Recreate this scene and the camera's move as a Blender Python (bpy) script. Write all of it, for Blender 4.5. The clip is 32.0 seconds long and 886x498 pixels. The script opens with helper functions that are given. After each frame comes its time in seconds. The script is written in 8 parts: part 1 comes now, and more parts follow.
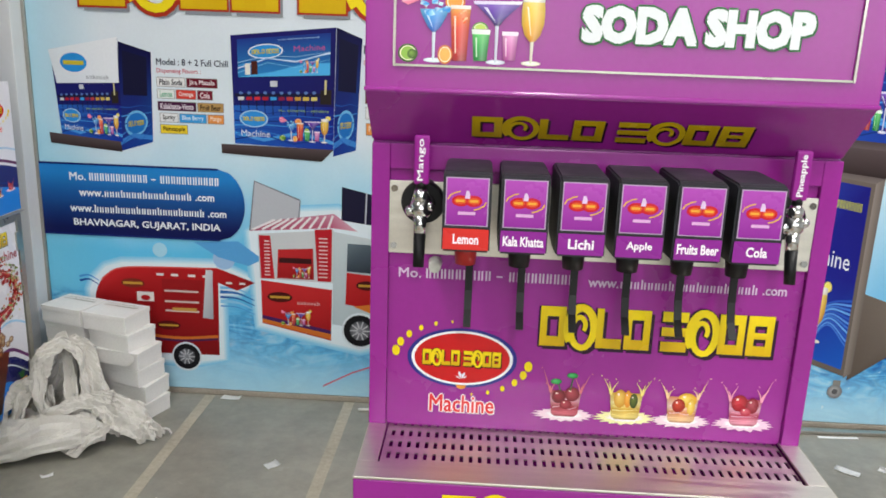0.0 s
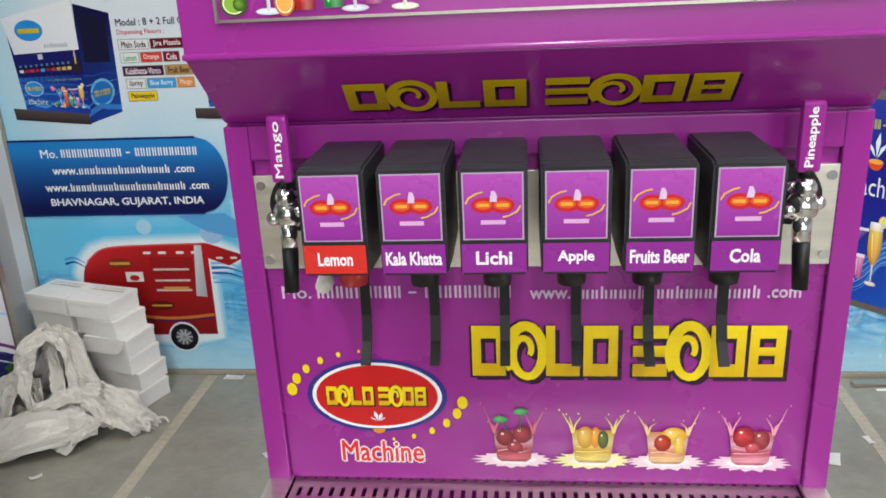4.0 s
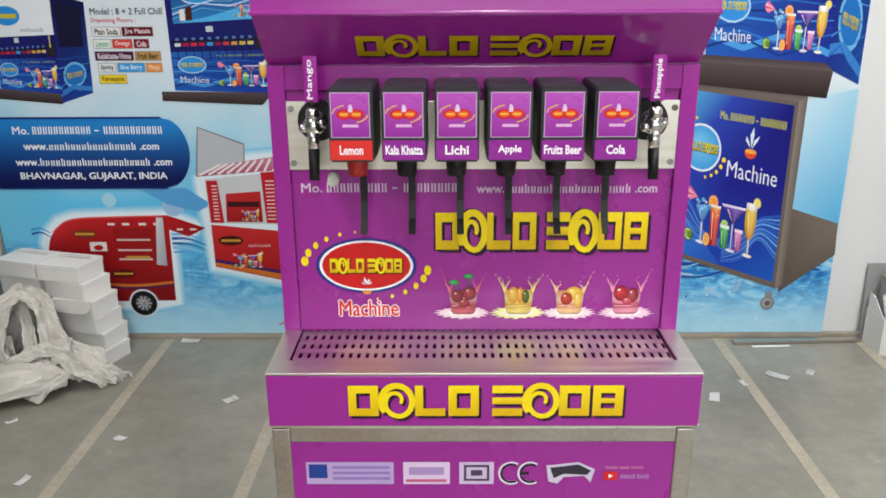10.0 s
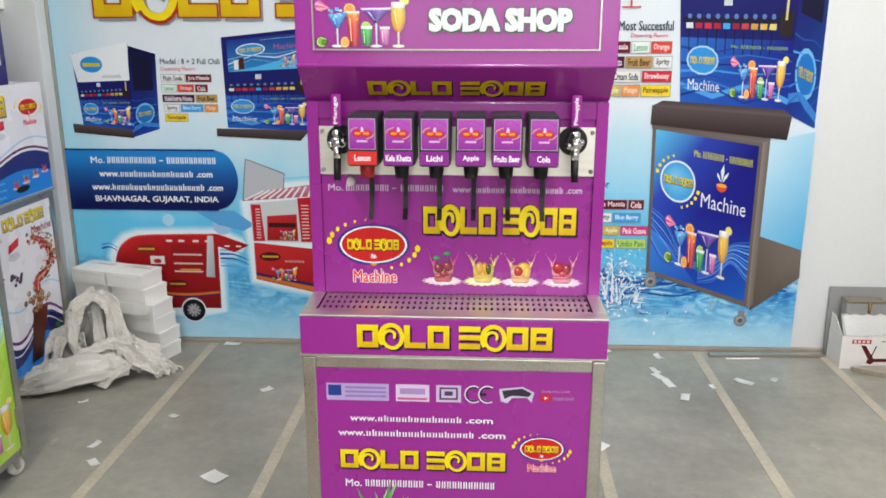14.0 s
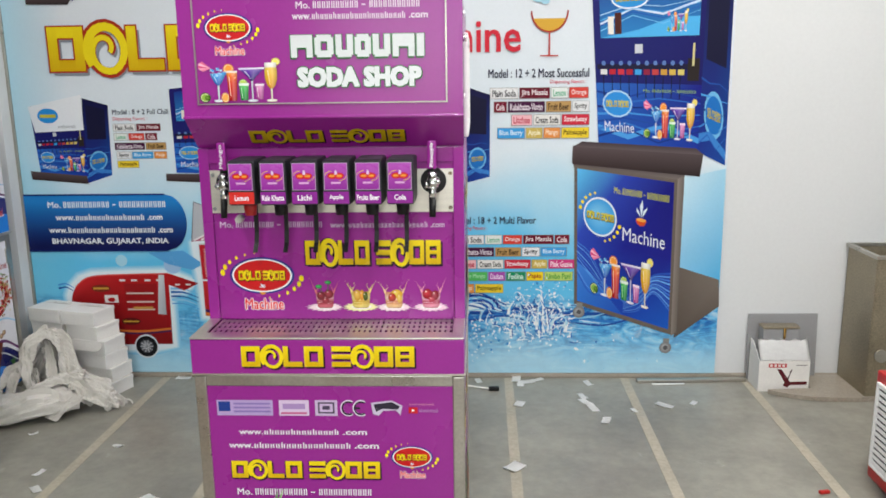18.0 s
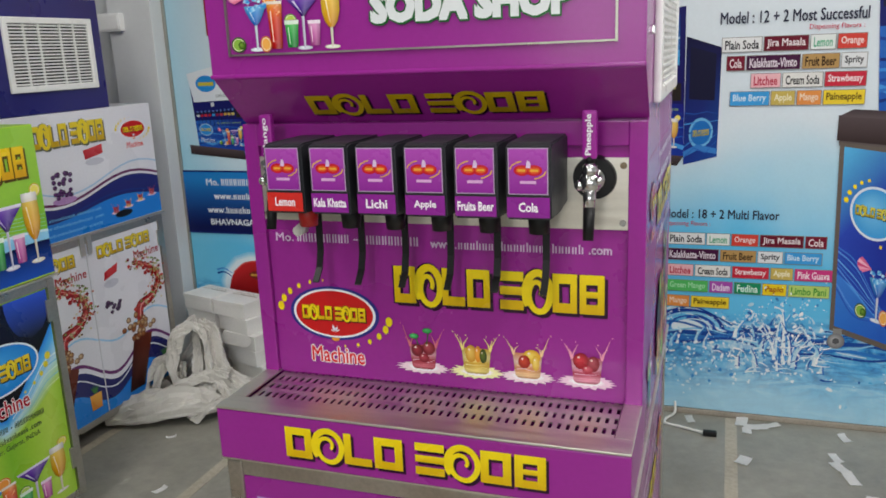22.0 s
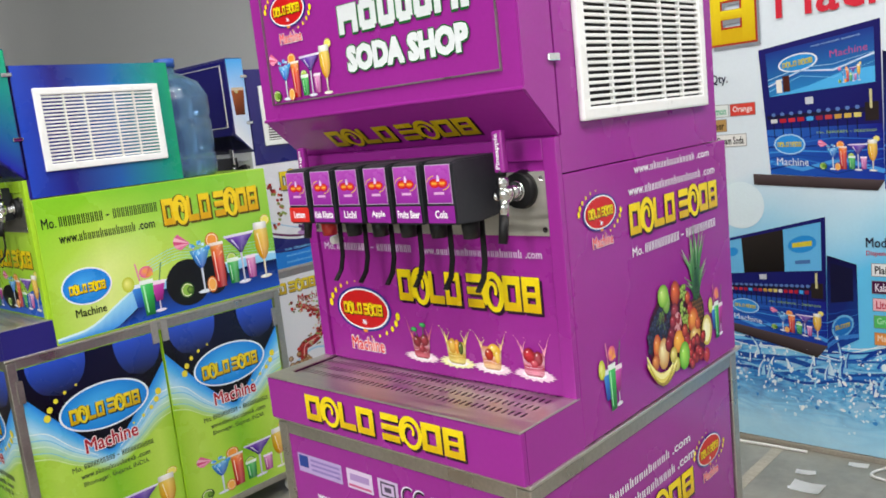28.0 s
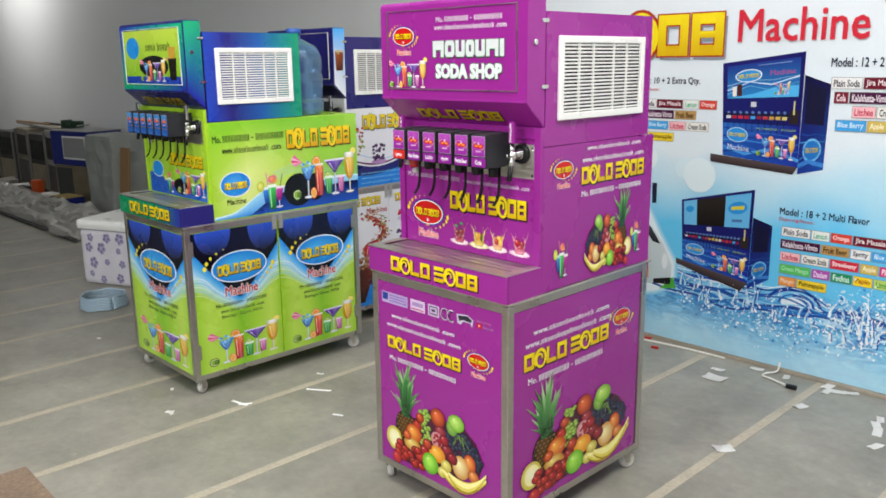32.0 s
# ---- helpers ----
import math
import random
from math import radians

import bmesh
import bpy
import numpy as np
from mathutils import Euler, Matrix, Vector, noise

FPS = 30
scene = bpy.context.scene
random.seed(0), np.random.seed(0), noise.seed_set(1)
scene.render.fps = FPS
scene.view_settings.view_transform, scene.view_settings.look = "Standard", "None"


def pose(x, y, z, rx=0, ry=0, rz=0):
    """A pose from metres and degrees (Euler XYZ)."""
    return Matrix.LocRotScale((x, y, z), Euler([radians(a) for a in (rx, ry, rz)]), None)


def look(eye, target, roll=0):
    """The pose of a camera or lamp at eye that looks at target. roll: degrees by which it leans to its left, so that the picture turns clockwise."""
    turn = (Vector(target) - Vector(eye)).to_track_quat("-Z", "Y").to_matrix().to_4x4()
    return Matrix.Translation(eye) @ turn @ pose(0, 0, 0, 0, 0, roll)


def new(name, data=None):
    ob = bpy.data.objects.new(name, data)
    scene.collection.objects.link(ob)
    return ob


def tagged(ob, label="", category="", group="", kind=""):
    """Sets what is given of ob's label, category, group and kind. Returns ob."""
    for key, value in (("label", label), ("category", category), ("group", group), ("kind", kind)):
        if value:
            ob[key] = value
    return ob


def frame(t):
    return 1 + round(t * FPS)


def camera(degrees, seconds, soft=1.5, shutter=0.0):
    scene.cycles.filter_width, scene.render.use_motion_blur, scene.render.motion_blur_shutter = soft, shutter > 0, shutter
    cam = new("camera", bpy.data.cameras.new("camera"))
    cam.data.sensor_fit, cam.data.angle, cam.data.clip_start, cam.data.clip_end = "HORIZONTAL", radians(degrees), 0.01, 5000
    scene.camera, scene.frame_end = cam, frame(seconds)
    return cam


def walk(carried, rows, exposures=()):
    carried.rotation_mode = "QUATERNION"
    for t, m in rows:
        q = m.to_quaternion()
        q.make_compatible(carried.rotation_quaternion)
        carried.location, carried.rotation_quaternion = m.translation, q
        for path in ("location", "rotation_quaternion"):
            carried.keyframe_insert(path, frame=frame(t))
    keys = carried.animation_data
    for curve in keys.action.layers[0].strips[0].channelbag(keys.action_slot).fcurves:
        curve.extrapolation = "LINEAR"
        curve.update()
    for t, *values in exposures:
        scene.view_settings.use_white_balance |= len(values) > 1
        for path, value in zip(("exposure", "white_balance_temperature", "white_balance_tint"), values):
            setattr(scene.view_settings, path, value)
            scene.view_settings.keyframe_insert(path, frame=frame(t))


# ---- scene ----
cam = camera(57.5, 32.0, soft=1.7)
# seconds, place in metres, tilt (90 is level), heading, roll
ROWS = [
    (0, -0.174, -0.970, 1.491, 75.23, 2.36, 2.07),
    (0.5, -0.227, -0.975, 1.514, 75.49, 0.60, 2.40),
    (1, -0.296, -0.924, 1.521, 75.01, -2.49, 0.19),
    (1.5, -0.262, -0.842, 1.501, 73.26, -4.75, -0.69),
    (2, -0.179, -0.741, 1.510, 71.32, -2.26, -0.91),
    (2.5, -0.107, -0.698, 1.503, 70.99, 1.58, -1.49),
    (4.5, -0.006, -0.654, 1.492, 70.69, 7.02, -2.80),
    (5, -0.029, -0.675, 1.502, 72.08, 7.83, -2.50),
    (5.5, -0.082, -0.691, 1.507, 72.48, 7.38, -1.55),
    (6, -0.155, -0.696, 1.505, 70.94, 5.27, -1.75),
    (6.5, -0.219, -0.719, 1.508, 71.41, 1.96, -0.21),
    (7, -0.285, -0.744, 1.495, 71.23, -2.34, -0.03),
    (7.5, -0.283, -0.757, 1.495, 70.90, -7.80, 1.09),
    (8, -0.231, -0.763, 1.501, 70.76, -6.80, 1.63),
    (8.5, -0.145, -0.788, 1.476, 71.73, -3.36, 1.86),
    (9, -0.048, -0.832, 1.423, 67.78, 1.38, -0.29),
    (9.5, -0.021, -0.900, 1.438, 68.23, 3.17, -1.18),
    (10, -0.052, -1.077, 1.464, 71.63, 0.42, -0.27),
    (10.5, -0.053, -1.164, 1.472, 70.92, -0.35, -0.03),
    (11, 0.027, -1.225, 1.480, 72.14, 1.34, -0.99),
    (11.5, 0.132, -1.306, 1.476, 72.26, 6.96, -2.21),
    (12, 0.187, -1.352, 1.467, 71.24, 10.32, -4.87),
    (12.5, 0.175, -1.402, 1.486, 74.27, 7.73, -4.31),
    (13, 0.105, -1.488, 1.485, 73.80, 5.57, -3.08),
    (13.5, 0.064, -1.562, 1.474, 73.55, 2.14, -1.26),
    (14, 0.056, -1.594, 1.487, 75.01, 2.76, 0.06),
    (14.5, 0.146, -1.611, 1.502, 77.10, 3.92, -0.09),
    (16.5, 0.361, -1.672, 1.496, 77.76, 5.71, -3.06),
    (17, 0.319, -1.747, 1.505, 77.55, 3.53, -1.97),
    (17.5, 0.318, -1.796, 1.503, 77.49, 1.90, -1.18),
    (18, 0.357, -1.797, 1.511, 77.90, 2.49, -0.77),
    (18.5, 0.425, -1.788, 1.520, 78.80, 5.01, -0.98),
    (19, 0.498, -1.773, 1.527, 80.47, 7.53, -2.39),
    (19.5, 0.545, -1.758, 1.524, 79.73, 11.21, -1.36),
    (20, 0.576, -1.743, 1.522, 79.12, 14.15, -1.65),
    (20.5, 0.500, -1.478, 1.476, 79.43, 16.25, -2.88),
    (21, 0.434, -1.327, 1.451, 76.62, 15.17, -1.55),
    (21.5, 0.410, -1.164, 1.447, 76.15, 17.51, -2.07),
    (22, 0.416, -1.009, 1.450, 76.15, 18.99, -2.31),
    (22.5, 0.471, -0.981, 1.458, 75.09, 23.59, -3.35),
    (23, 0.581, -0.957, 1.458, 75.38, 27.81, -1.88),
    (23.5, 0.677, -0.880, 1.439, 74.52, 30.96, -2.54),
    (24, 0.703, -0.838, 1.433, 74.97, 31.60, -3.53),
    (24.5, 0.672, -0.852, 1.426, 78.43, 29.19, -2.98),
    (25, 0.698, -0.819, 1.403, 78.89, 28.40, -3.61),
    (25.5, 0.732, -0.747, 1.397, 79.72, 33.76, -4.10),
    (27.5, 1.030, -0.840, 1.400, 86.58, 44.48, -5.20),
    (28, 1.055, -0.902, 1.387, 81.03, 43.23, -6.16),
    (28.5, 1.095, -1.022, 1.390, 76.70, 43.85, -5.86),
    (29, 1.145, -1.103, 1.394, 73.55, 43.75, -5.23),
    (29.5, 1.263, -1.094, 1.373, 72.86, 47.36, -4.21),
    (30, 1.400, -1.307, 1.412, 72.05, 43.97, -1.32),
    (30.5, 1.624, -1.454, 1.415, 71.94, 46.18, -1.95),
    (31, 1.843, -1.691, 1.453, 72.87, 45.89, -2.41),
    (31.5, 1.904, -1.779, 1.490, 74.80, 47.08, -2.96),
    (32, 1.870, -1.756, 1.542, 76.93, 45.94, -0.70),
]


def seat(x, y, z, tilt, yaw, roll):
    return pose(x, y, z, 0, 0, yaw) @ pose(0, 0, 0, tilt, 0, 0) @ pose(0, 0, 0, 0, 0, roll)


# the film's own camera closes its iris a little near the machines
IRIS = ((0, 0.05), (4, 0.02), (9, -0.01), (12, 0.08), (14.5, 0.10), (17, -0.07), (20, -0.07), (21, -0.32), (22, -0.44), (23, -0.36), (24, -0.17), (25.5, -0.18), (27.5, 0.04), (28.2, 0.08), (29, -0.17), (30, 0.06), (31, 0.2), (32, 0.15))
walk(cam, [(t, seat(x, y, z, a, b, c)) for t, x, y, z, a, b, c in ROWS], IRIS)

# ---- light ----
world = bpy.data.worlds.new("world")
scene.world = world
world.use_nodes = True
wn = world.node_tree.nodes
sky = wn.new("ShaderNodeTexSky")
sky.sky_type, sky.sun_disc = "NISHITA", False
sky.sun_elevation, sky.sun_rotation = radians(40), radians(200)
world.node_tree.links.new(sky.outputs[0], wn["Background"].inputs[0])
wn["Background"].inputs[1].default_value = 0.1


def area_lamp(name, m, sx, sy, power, colour):
    la = bpy.data.lights.new(name, "AREA")
    la.shape, la.size, la.size_y, la.energy, la.color = "RECTANGLE", sx, sy, power, colour
    ob = new(name, la)
    ob.matrix_world = m
    return ob


# tube lights under the ceiling, then unseen fills for the far wall and front
for lx, ly, p in ((-1.2, -0.9, 38), (1.3, -0.9, 58), (-0.3, 0.75, 25), (1.9, 0.75, 42), (0.2, -3.2, 62)):
    area_lamp("tube_and_fill_lamp", pose(lx, ly, 3.35), 0.12, 1.4, p, (1, 0.985, 0.95))
# added fill tilted at the far wall to brighten it; no fixture hangs there
area_lamp("tube_and_fill_lamp", pose(-10.2, 0.9, 3.2, 58, 0, 0), 1.4, 0.12, 34, (1, 0.985, 0.95))
# added broad fill from behind the camera; no such opening is seen
area_lamp("front_fill", look((1.4, -5.9, 2.25), (0.4, 2, 0.9)), 5.0, 2.3, 112, (0.93, 0.97, 1.0))

# ---- materials ----


def lin(h):
    c = [int(h[i:i + 2], 16) / 255 for i in (1, 3, 5)]
    return tuple(v / 12.92 if v < 0.04045 else ((v + 0.055) / 1.055) ** 2.4 for v in c)


def mat(name, colour, rough=0.5, metal=0.0, var=0.1, scale=8.0, bump=0.0, fine=120.0, coat=0.0, stretch=(1, 1, 1), gain=1.0, spec=0.5):
    """A painted, metal or cloth surface: two scales of mottling in the colour, the gloss and the relief."""
    m = bpy.data.materials.new(name)
    m.use_nodes = True
    nt = m.node_tree
    n, l = nt.nodes, nt.links
    b = n["Principled BSDF"]
    c = lin(colour) if isinstance(colour, str) else colour
    tc = n.new("ShaderNodeTexCoord")
    mp = n.new("ShaderNodeMapping")
    mp.inputs["Scale"].default_value = stretch
    l.new(tc.outputs["Object"], mp.inputs[0])
    n1 = n.new("ShaderNodeTexNoise")
    n1.inputs["Scale"].default_value, n1.inputs["Detail"].default_value = scale, 6
    n2 = n.new("ShaderNodeTexNoise")
    n2.inputs["Scale"].default_value, n2.inputs["Detail"].default_value = fine, 3
    l.new(mp.outputs[0], n1.inputs[0])
    l.new(mp.outputs[0], n2.inputs[0])
    add = n.new("ShaderNodeMath")
    add.operation = "ADD"
    l.new(n1.outputs[0], add.inputs[0])
    l.new(n2.outputs[0], add.inputs[1])
    rng = n.new("ShaderNodeMapRange")
    rng.inputs["From Min"].default_value, rng.inputs["From Max"].default_value = 0.6, 1.4
    rng.inputs["To Min"].default_value, rng.inputs["To Max"].default_value = gain * (1 - var), gain * (1 + var)
    l.new(add.outputs[0], rng.inputs[0])
    mul = n.new("ShaderNodeVectorMath")
    mul.operation = "SCALE"
    mul.inputs[0].default_value = c
    l.new(rng.outputs[0], mul.inputs["Scale"])
    l.new(mul.outputs[0], b.inputs["Base Color"])
    rr = n.new("ShaderNodeMapRange")
    rr.inputs["From Min"].default_value, rr.inputs["From Max"].default_value = 0.3, 0.7
    rr.inputs["To Min"].default_value, rr.inputs["To Max"].default_value = max(rough - 0.1, 0.03), min(rough + 0.1, 1)
    l.new(n1.outputs[0], rr.inputs[0])
    l.new(rr.outputs[0], b.inputs["Roughness"])
    b.inputs["Metallic"].default_value = metal
    b.inputs["Specular IOR Level"].default_value = spec
    b.inputs["Coat Weight"].default_value = coat
    b.inputs["Coat Roughness"].default_value = 0.12
    if bump:
        bp = n.new("ShaderNodeBump")
        bp.inputs["Strength"].default_value, bp.inputs["Distance"].default_value = bump, 0.004
        l.new(add.outputs[0], bp.inputs["Height"])
        l.new(bp.outputs[0], b.inputs["Normal"])
    return m


def print_material(name, rough, coat, gain=1.0, spec=0.5):
    """Printed vinyl: the ink is held by the mesh."""
    m = mat(name, (0.8, 0.8, 0.8), rough=rough, coat=coat, var=0.04, scale=5, gain=gain, spec=spec)
    n, l = m.node_tree.nodes, m.node_tree.links
    ink = n.new("ShaderNodeVertexColor")
    ink.layer_name = "ink"
    vec = [q for q in n if q.type == "VECT_MATH"][0]
    l.new(ink.outputs[0], vec.inputs[0])
    return m


PRINT = print_material("printed_vinyl", 0.3, 0.1, 1.0, 0.35)
BANNER = print_material("printed_banner", 0.45, 0.0, 0.88, 0.15)
PURPLE = mat("purple_laminate", "#97268f", 0.26, spec=0.4, coat=0.2, var=0.05, scale=3)
GREEN = mat("lime_laminate", "#a6d32a", 0.3, coat=0.3, var=0.05, scale=3)
NAVY = mat("navy_laminate", "#22206e", 0.3, coat=0.3, var=0.06, scale=3)
WHITE_LAM = mat("white_laminate", "#e6e8ee", 0.3, coat=0.25, var=0.04, scale=3)
STEEL = mat("brushed_steel", "#dcd8ce", 0.40, metal=1.0, var=0.14, scale=3, fine=90, bump=0.03, stretch=(2, 30, 30))
STEEL_DULL = mat("dull_steel_frame", "#b7b3aa", 0.34, metal=0.9, var=0.16, scale=9, fine=140, bump=0.03)
CHROME = mat("chrome", "#d8d8d8", 0.1, metal=1.0, var=0.04)
BLACK = mat("black_plastic", "#0d0d0f", 0.5, spec=0.35, var=0.2, scale=12)
CHARCOAL = mat("charcoal_plastic", "#2c2d32", 0.42, spec=0.35, var=0.12, scale=12, bump=0.05)
# near-black that puts the shade inside hollows into the colour
DARK = mat("hollow_shade_black", "#0a0a0b", 0.8, var=0.2)
WHITE_PLASTIC = mat("white_grille_plastic", "#eeeeec", 0.32, var=0.04)
RED_PLASTIC = mat("red_plastic", "#b3201c", 0.4, var=0.1)
RUBBER = mat("grey_caster_rubber", "#c9c7c0", 0.45, var=0.15, scale=30)
WALL = mat("painted_plaster", "#d3d5d6", 0.7, var=0.03, scale=1.2, fine=60, bump=0.02)
CEIL = mat("ceiling_sheet", "#c9cac8", 0.7, var=0.05, scale=2)
CARTON = mat("white_carton", "#e4e2de", 0.62, var=0.06, scale=14, bump=0.04)
BROWN = mat("brown_carton", "#8a6a48", 0.7, var=0.1, scale=14)
SACK = mat("woven_white_sack", "#cfcbc4", 0.5, var=0.13, scale=7, fine=260, bump=0.25)
PAPER = mat("paper_scrap", "#f8f8f7", 0.6, var=0.05)
GREYBOARD = mat("grey_board", "#8f8f90", 0.55, var=0.06)
BIN_STEEL = mat("bin_steel", "#968c78", 0.42, metal=0.7, var=0.34, scale=6, bump=0.05)
HOSE = mat("blue_grey_hose", "#9fb4c4", 0.3, var=0.08)
FILM = mat("dusty_plastic_film", "#93918b", 0.35, var=0.25, scale=6, bump=0.3)
DUSTY = mat("dusty_dark_metal", "#3a3a38", 0.6, var=0.35, scale=6, bump=0.1)
BLUE_BOX = mat("blue_sheet", "#1d2a7a", 0.4, var=0.15)
ORANGE = mat("orange_plastic", "#c2501e", 0.4, var=0.1)
CABLE = mat("white_cable", "#dedcd6", 0.4, var=0.08)


def concrete():
    m = mat("polished_concrete", "#8b8b82", 0.38, var=0.10, scale=1.6, fine=26, bump=0.02)
    n, l = m.node_tree.nodes, m.node_tree.links
    vec = [q for q in n if q.type == "VECT_MATH"][0]
    tc = [q for q in n if q.type == "TEX_COORD"][0]
    st = n.new("ShaderNodeTexNoise")
    st.inputs["Scale"].default_value, st.inputs["Detail"].default_value, st.inputs["Roughness"].default_value = 2.3, 10, 0.74
    l.new(tc.outputs["Object"], st.inputs[0])
    ramp = n.new("ShaderNodeValToRGB")
    ramp.color_ramp.elements[0].position, ramp.color_ramp.elements[0].color = 0.34, (*lin("#7c7a71"), 1)
    ramp.color_ramp.elements[1].position, ramp.color_ramp.elements[1].color = 0.64, (*lin("#9b988d"), 1)
    l.new(st.outputs[0], ramp.inputs[0])
    vo = n.new("ShaderNodeTexVoronoi")
    vo.inputs["Scale"].default_value = 38
    l.new(tc.outputs["Object"], vo.inputs[0])
    spot = n.new("ShaderNodeMath")
    spot.operation, spot.inputs[1].default_value = "LESS_THAN", 0.07
    l.new(vo.outputs["Distance"], spot.inputs[0])
    mix = n.new("ShaderNodeMix")
    mix.data_type = "RGBA"
    dim = n.new("ShaderNodeMath")
    dim.operation, dim.inputs[1].default_value = "MULTIPLY", 0.35
    l.new(spot.outputs[0], dim.inputs[0])
    l.new(dim.outputs[0], mix.inputs[0])
    l.new(ramp.outputs[0], mix.inputs[6])
    mix.inputs[7].default_value = (*lin("#54524b"), 1)
    smear = n.new("ShaderNodeTexNoise")
    smear.inputs["Scale"].default_value, smear.inputs["Detail"].default_value, smear.inputs["Roughness"].default_value, smear.inputs["Distortion"].default_value = 5.5, 9, 0.7, 0.6
    l.new(tc.outputs["Object"], smear.inputs[0])
    part_ = n.new("ShaderNodeMapRange")
    part_.inputs["From Min"].default_value, part_.inputs["From Max"].default_value, part_.inputs["To Max"].default_value = 0.64, 0.74, 0.6
    l.new(smear.outputs[0], part_.inputs[0])
    dust = n.new("ShaderNodeMix")
    dust.data_type = "RGBA"
    l.new(part_.outputs[0], dust.inputs[0])
    l.new(mix.outputs[2], dust.inputs[6])
    dust.inputs[7].default_value = (*lin("#bcb9b0"), 1)
    l.new(dust.outputs[2], vec.inputs[0])
    return m


CONCRETE = concrete()
TAN = mat("tan_joint_strip", "#aca493", 0.55, var=0.22, scale=5, fine=60)

# ---- mesh tools ----


def mesh_of(bm, name, material):
    me = bpy.data.meshes.new(name)
    bm.to_mesh(me)
    bm.free()
    for mm in material if isinstance(material, (list, tuple)) else (material,):
        me.materials.append(mm)
    return me


def part(name, bm, material, parent=None, label=""):
    ob = new(name, mesh_of(bm, name, material))
    ob.parent = parent
    if label:
        ob["label"] = label
    return ob


def thing(name, m, label, category, group="", kind=""):
    ob = new(name)
    ob.empty_display_size = 0.1
    ob.matrix_world = m
    return tagged(ob, label, category, group, kind)


def box(x0, x1, y0, y1, z0, z1, bevel=0.0, bm=None):
    bm = bm or bmesh.new()
    r = bmesh.ops.create_cube(bm, size=1, matrix=Matrix.Translation(((x0 + x1) / 2, (y0 + y1) / 2, (z0 + z1) / 2)) @ Matrix.Diagonal((x1 - x0, y1 - y0, z1 - z0, 1)))
    if bevel:
        es = list({e for v in r["verts"] for e in v.link_edges})
        bmesh.ops.bevel(bm, geom=es, offset=bevel, segments=2, affect="EDGES", profile=0.6)
    return bm


def cyl(p, q, r0, r1=None, n=20, bm=None):
    bm = bm or bmesh.new()
    p, q = Vector(p), Vector(q)
    d = q - p
    m = Matrix.Translation((p + q) / 2) @ d.to_track_quat("Z", "Y").to_matrix().to_4x4()
    bmesh.ops.create_cone(bm, cap_ends=True, segments=n, radius1=r0, radius2=r0 if r1 is None else r1, depth=d.length, matrix=m)
    for f in bm.faces:
        f.smooth = len(f.verts) == 4
    return bm


def ball(p, r, bm=None, n=12, s=(1, 1, 1)):
    bm = bm or bmesh.new()
    bmesh.ops.create_uvsphere(bm, u_segments=n, v_segments=n // 2 + 2, radius=r, matrix=Matrix.Translation(p) @ Matrix.Diagonal((*s, 1)))
    for f in bm.faces:
        f.smooth = True
    return bm


def prism(pts, x0, x1, bm=None):
    """A profile in (y, z), drawn from x0 to x1."""
    bm = bm or bmesh.new()
    a = [bm.verts.new((x0, y, z)) for y, z in pts]
    b = [bm.verts.new((x1, y, z)) for y, z in pts]
    bm.faces.new(a)
    bm.faces.new(b[::-1])
    for i in range(len(pts)):
        j = (i + 1) % len(pts)
        bm.faces.new((a[j], a[i], b[i], b[j]))
    bmesh.ops.recalc_face_normals(bm, faces=bm.faces)
    return bm


def tube(points, r, n=8, bm=None):
    """A round bar or cable along points."""
    bm = bm or bmesh.new()
    ps = [Vector(p) for p in points]
    rings = []
    for i, p in enumerate(ps):
        d = (ps[min(i + 1, len(ps) - 1)] - ps[max(i - 1, 0)]).normalized()
        side = d.cross(Vector((0, 0, 1)))
        side = side.normalized() if side.length > 1e-3 else Vector((1, 0, 0))
        up = side.cross(d)
        rings.append([bm.verts.new(p + r * (math.cos(2 * math.pi * k / n) * side + math.sin(2 * math.pi * k / n) * up)) for k in range(n)])
    for a, b in zip(rings, rings[1:]):
        for k in range(n):
            f = bm.faces.new((a[k], a[(k + 1) % n], b[(k + 1) % n], b[k]))
            f.smooth = True
    bm.faces.new(rings[0][::-1])
    bm.faces.new(rings[-1])
    bmesh.ops.recalc_face_normals(bm, faces=bm.faces)
    return bm


def bend(points, steps=8):
    """Points on a smooth curve through the given ones."""
    ps = [Vector(p) for p in points]
    ps = [2 * ps[0] - ps[1]] + ps + [2 * ps[-1] - ps[-2]]
    out = []
    for a, b, c, d in zip(ps, ps[1:], ps[2:], ps[3:]):
        for k in range(steps):
            t = k / steps
            out.append(0.5 * (2 * b + (c - a) * t + (2 * a - 5 * b + 4 * c - d) * t * t + (3 * b - a - 3 * c + d) * t ** 3))
    return out + [ps[-2]]


# ---- printed pictures: flat shapes in ink, laid on a panel ----
FONT_CACHE = {}


def glyphs(text, bold):
    key = (text, bold)
    if key not in FONT_CACHE:
        cu = bpy.data.curves.new("lettering", "FONT")
        cu.body, cu.size, cu.resolution_u = text, 1.0, 2
        cu.offset = 0.0 if "M" in text else 0.022 if bold else 0.006
        ob = bpy.data.objects.new("lettering", cu)
        scene.collection.objects.link(ob)
        bpy.context.view_layer.update()
        me = bpy.data.meshes.new_from_object(ob.evaluated_get(bpy.context.evaluated_depsgraph_get()))
        vs = np.array([v.co[:2] for v in me.vertices])
        fs = [tuple(p.vertices) for p in me.polygons]
        bpy.data.objects.remove(ob)
        bpy.data.curves.remove(cu)
        bpy.data.meshes.remove(me)
        lo, hi = vs.min(0), vs.max(0)
        FONT_CACHE[key] = ((vs - lo) / (hi - lo), fs)
    return FONT_CACHE[key]


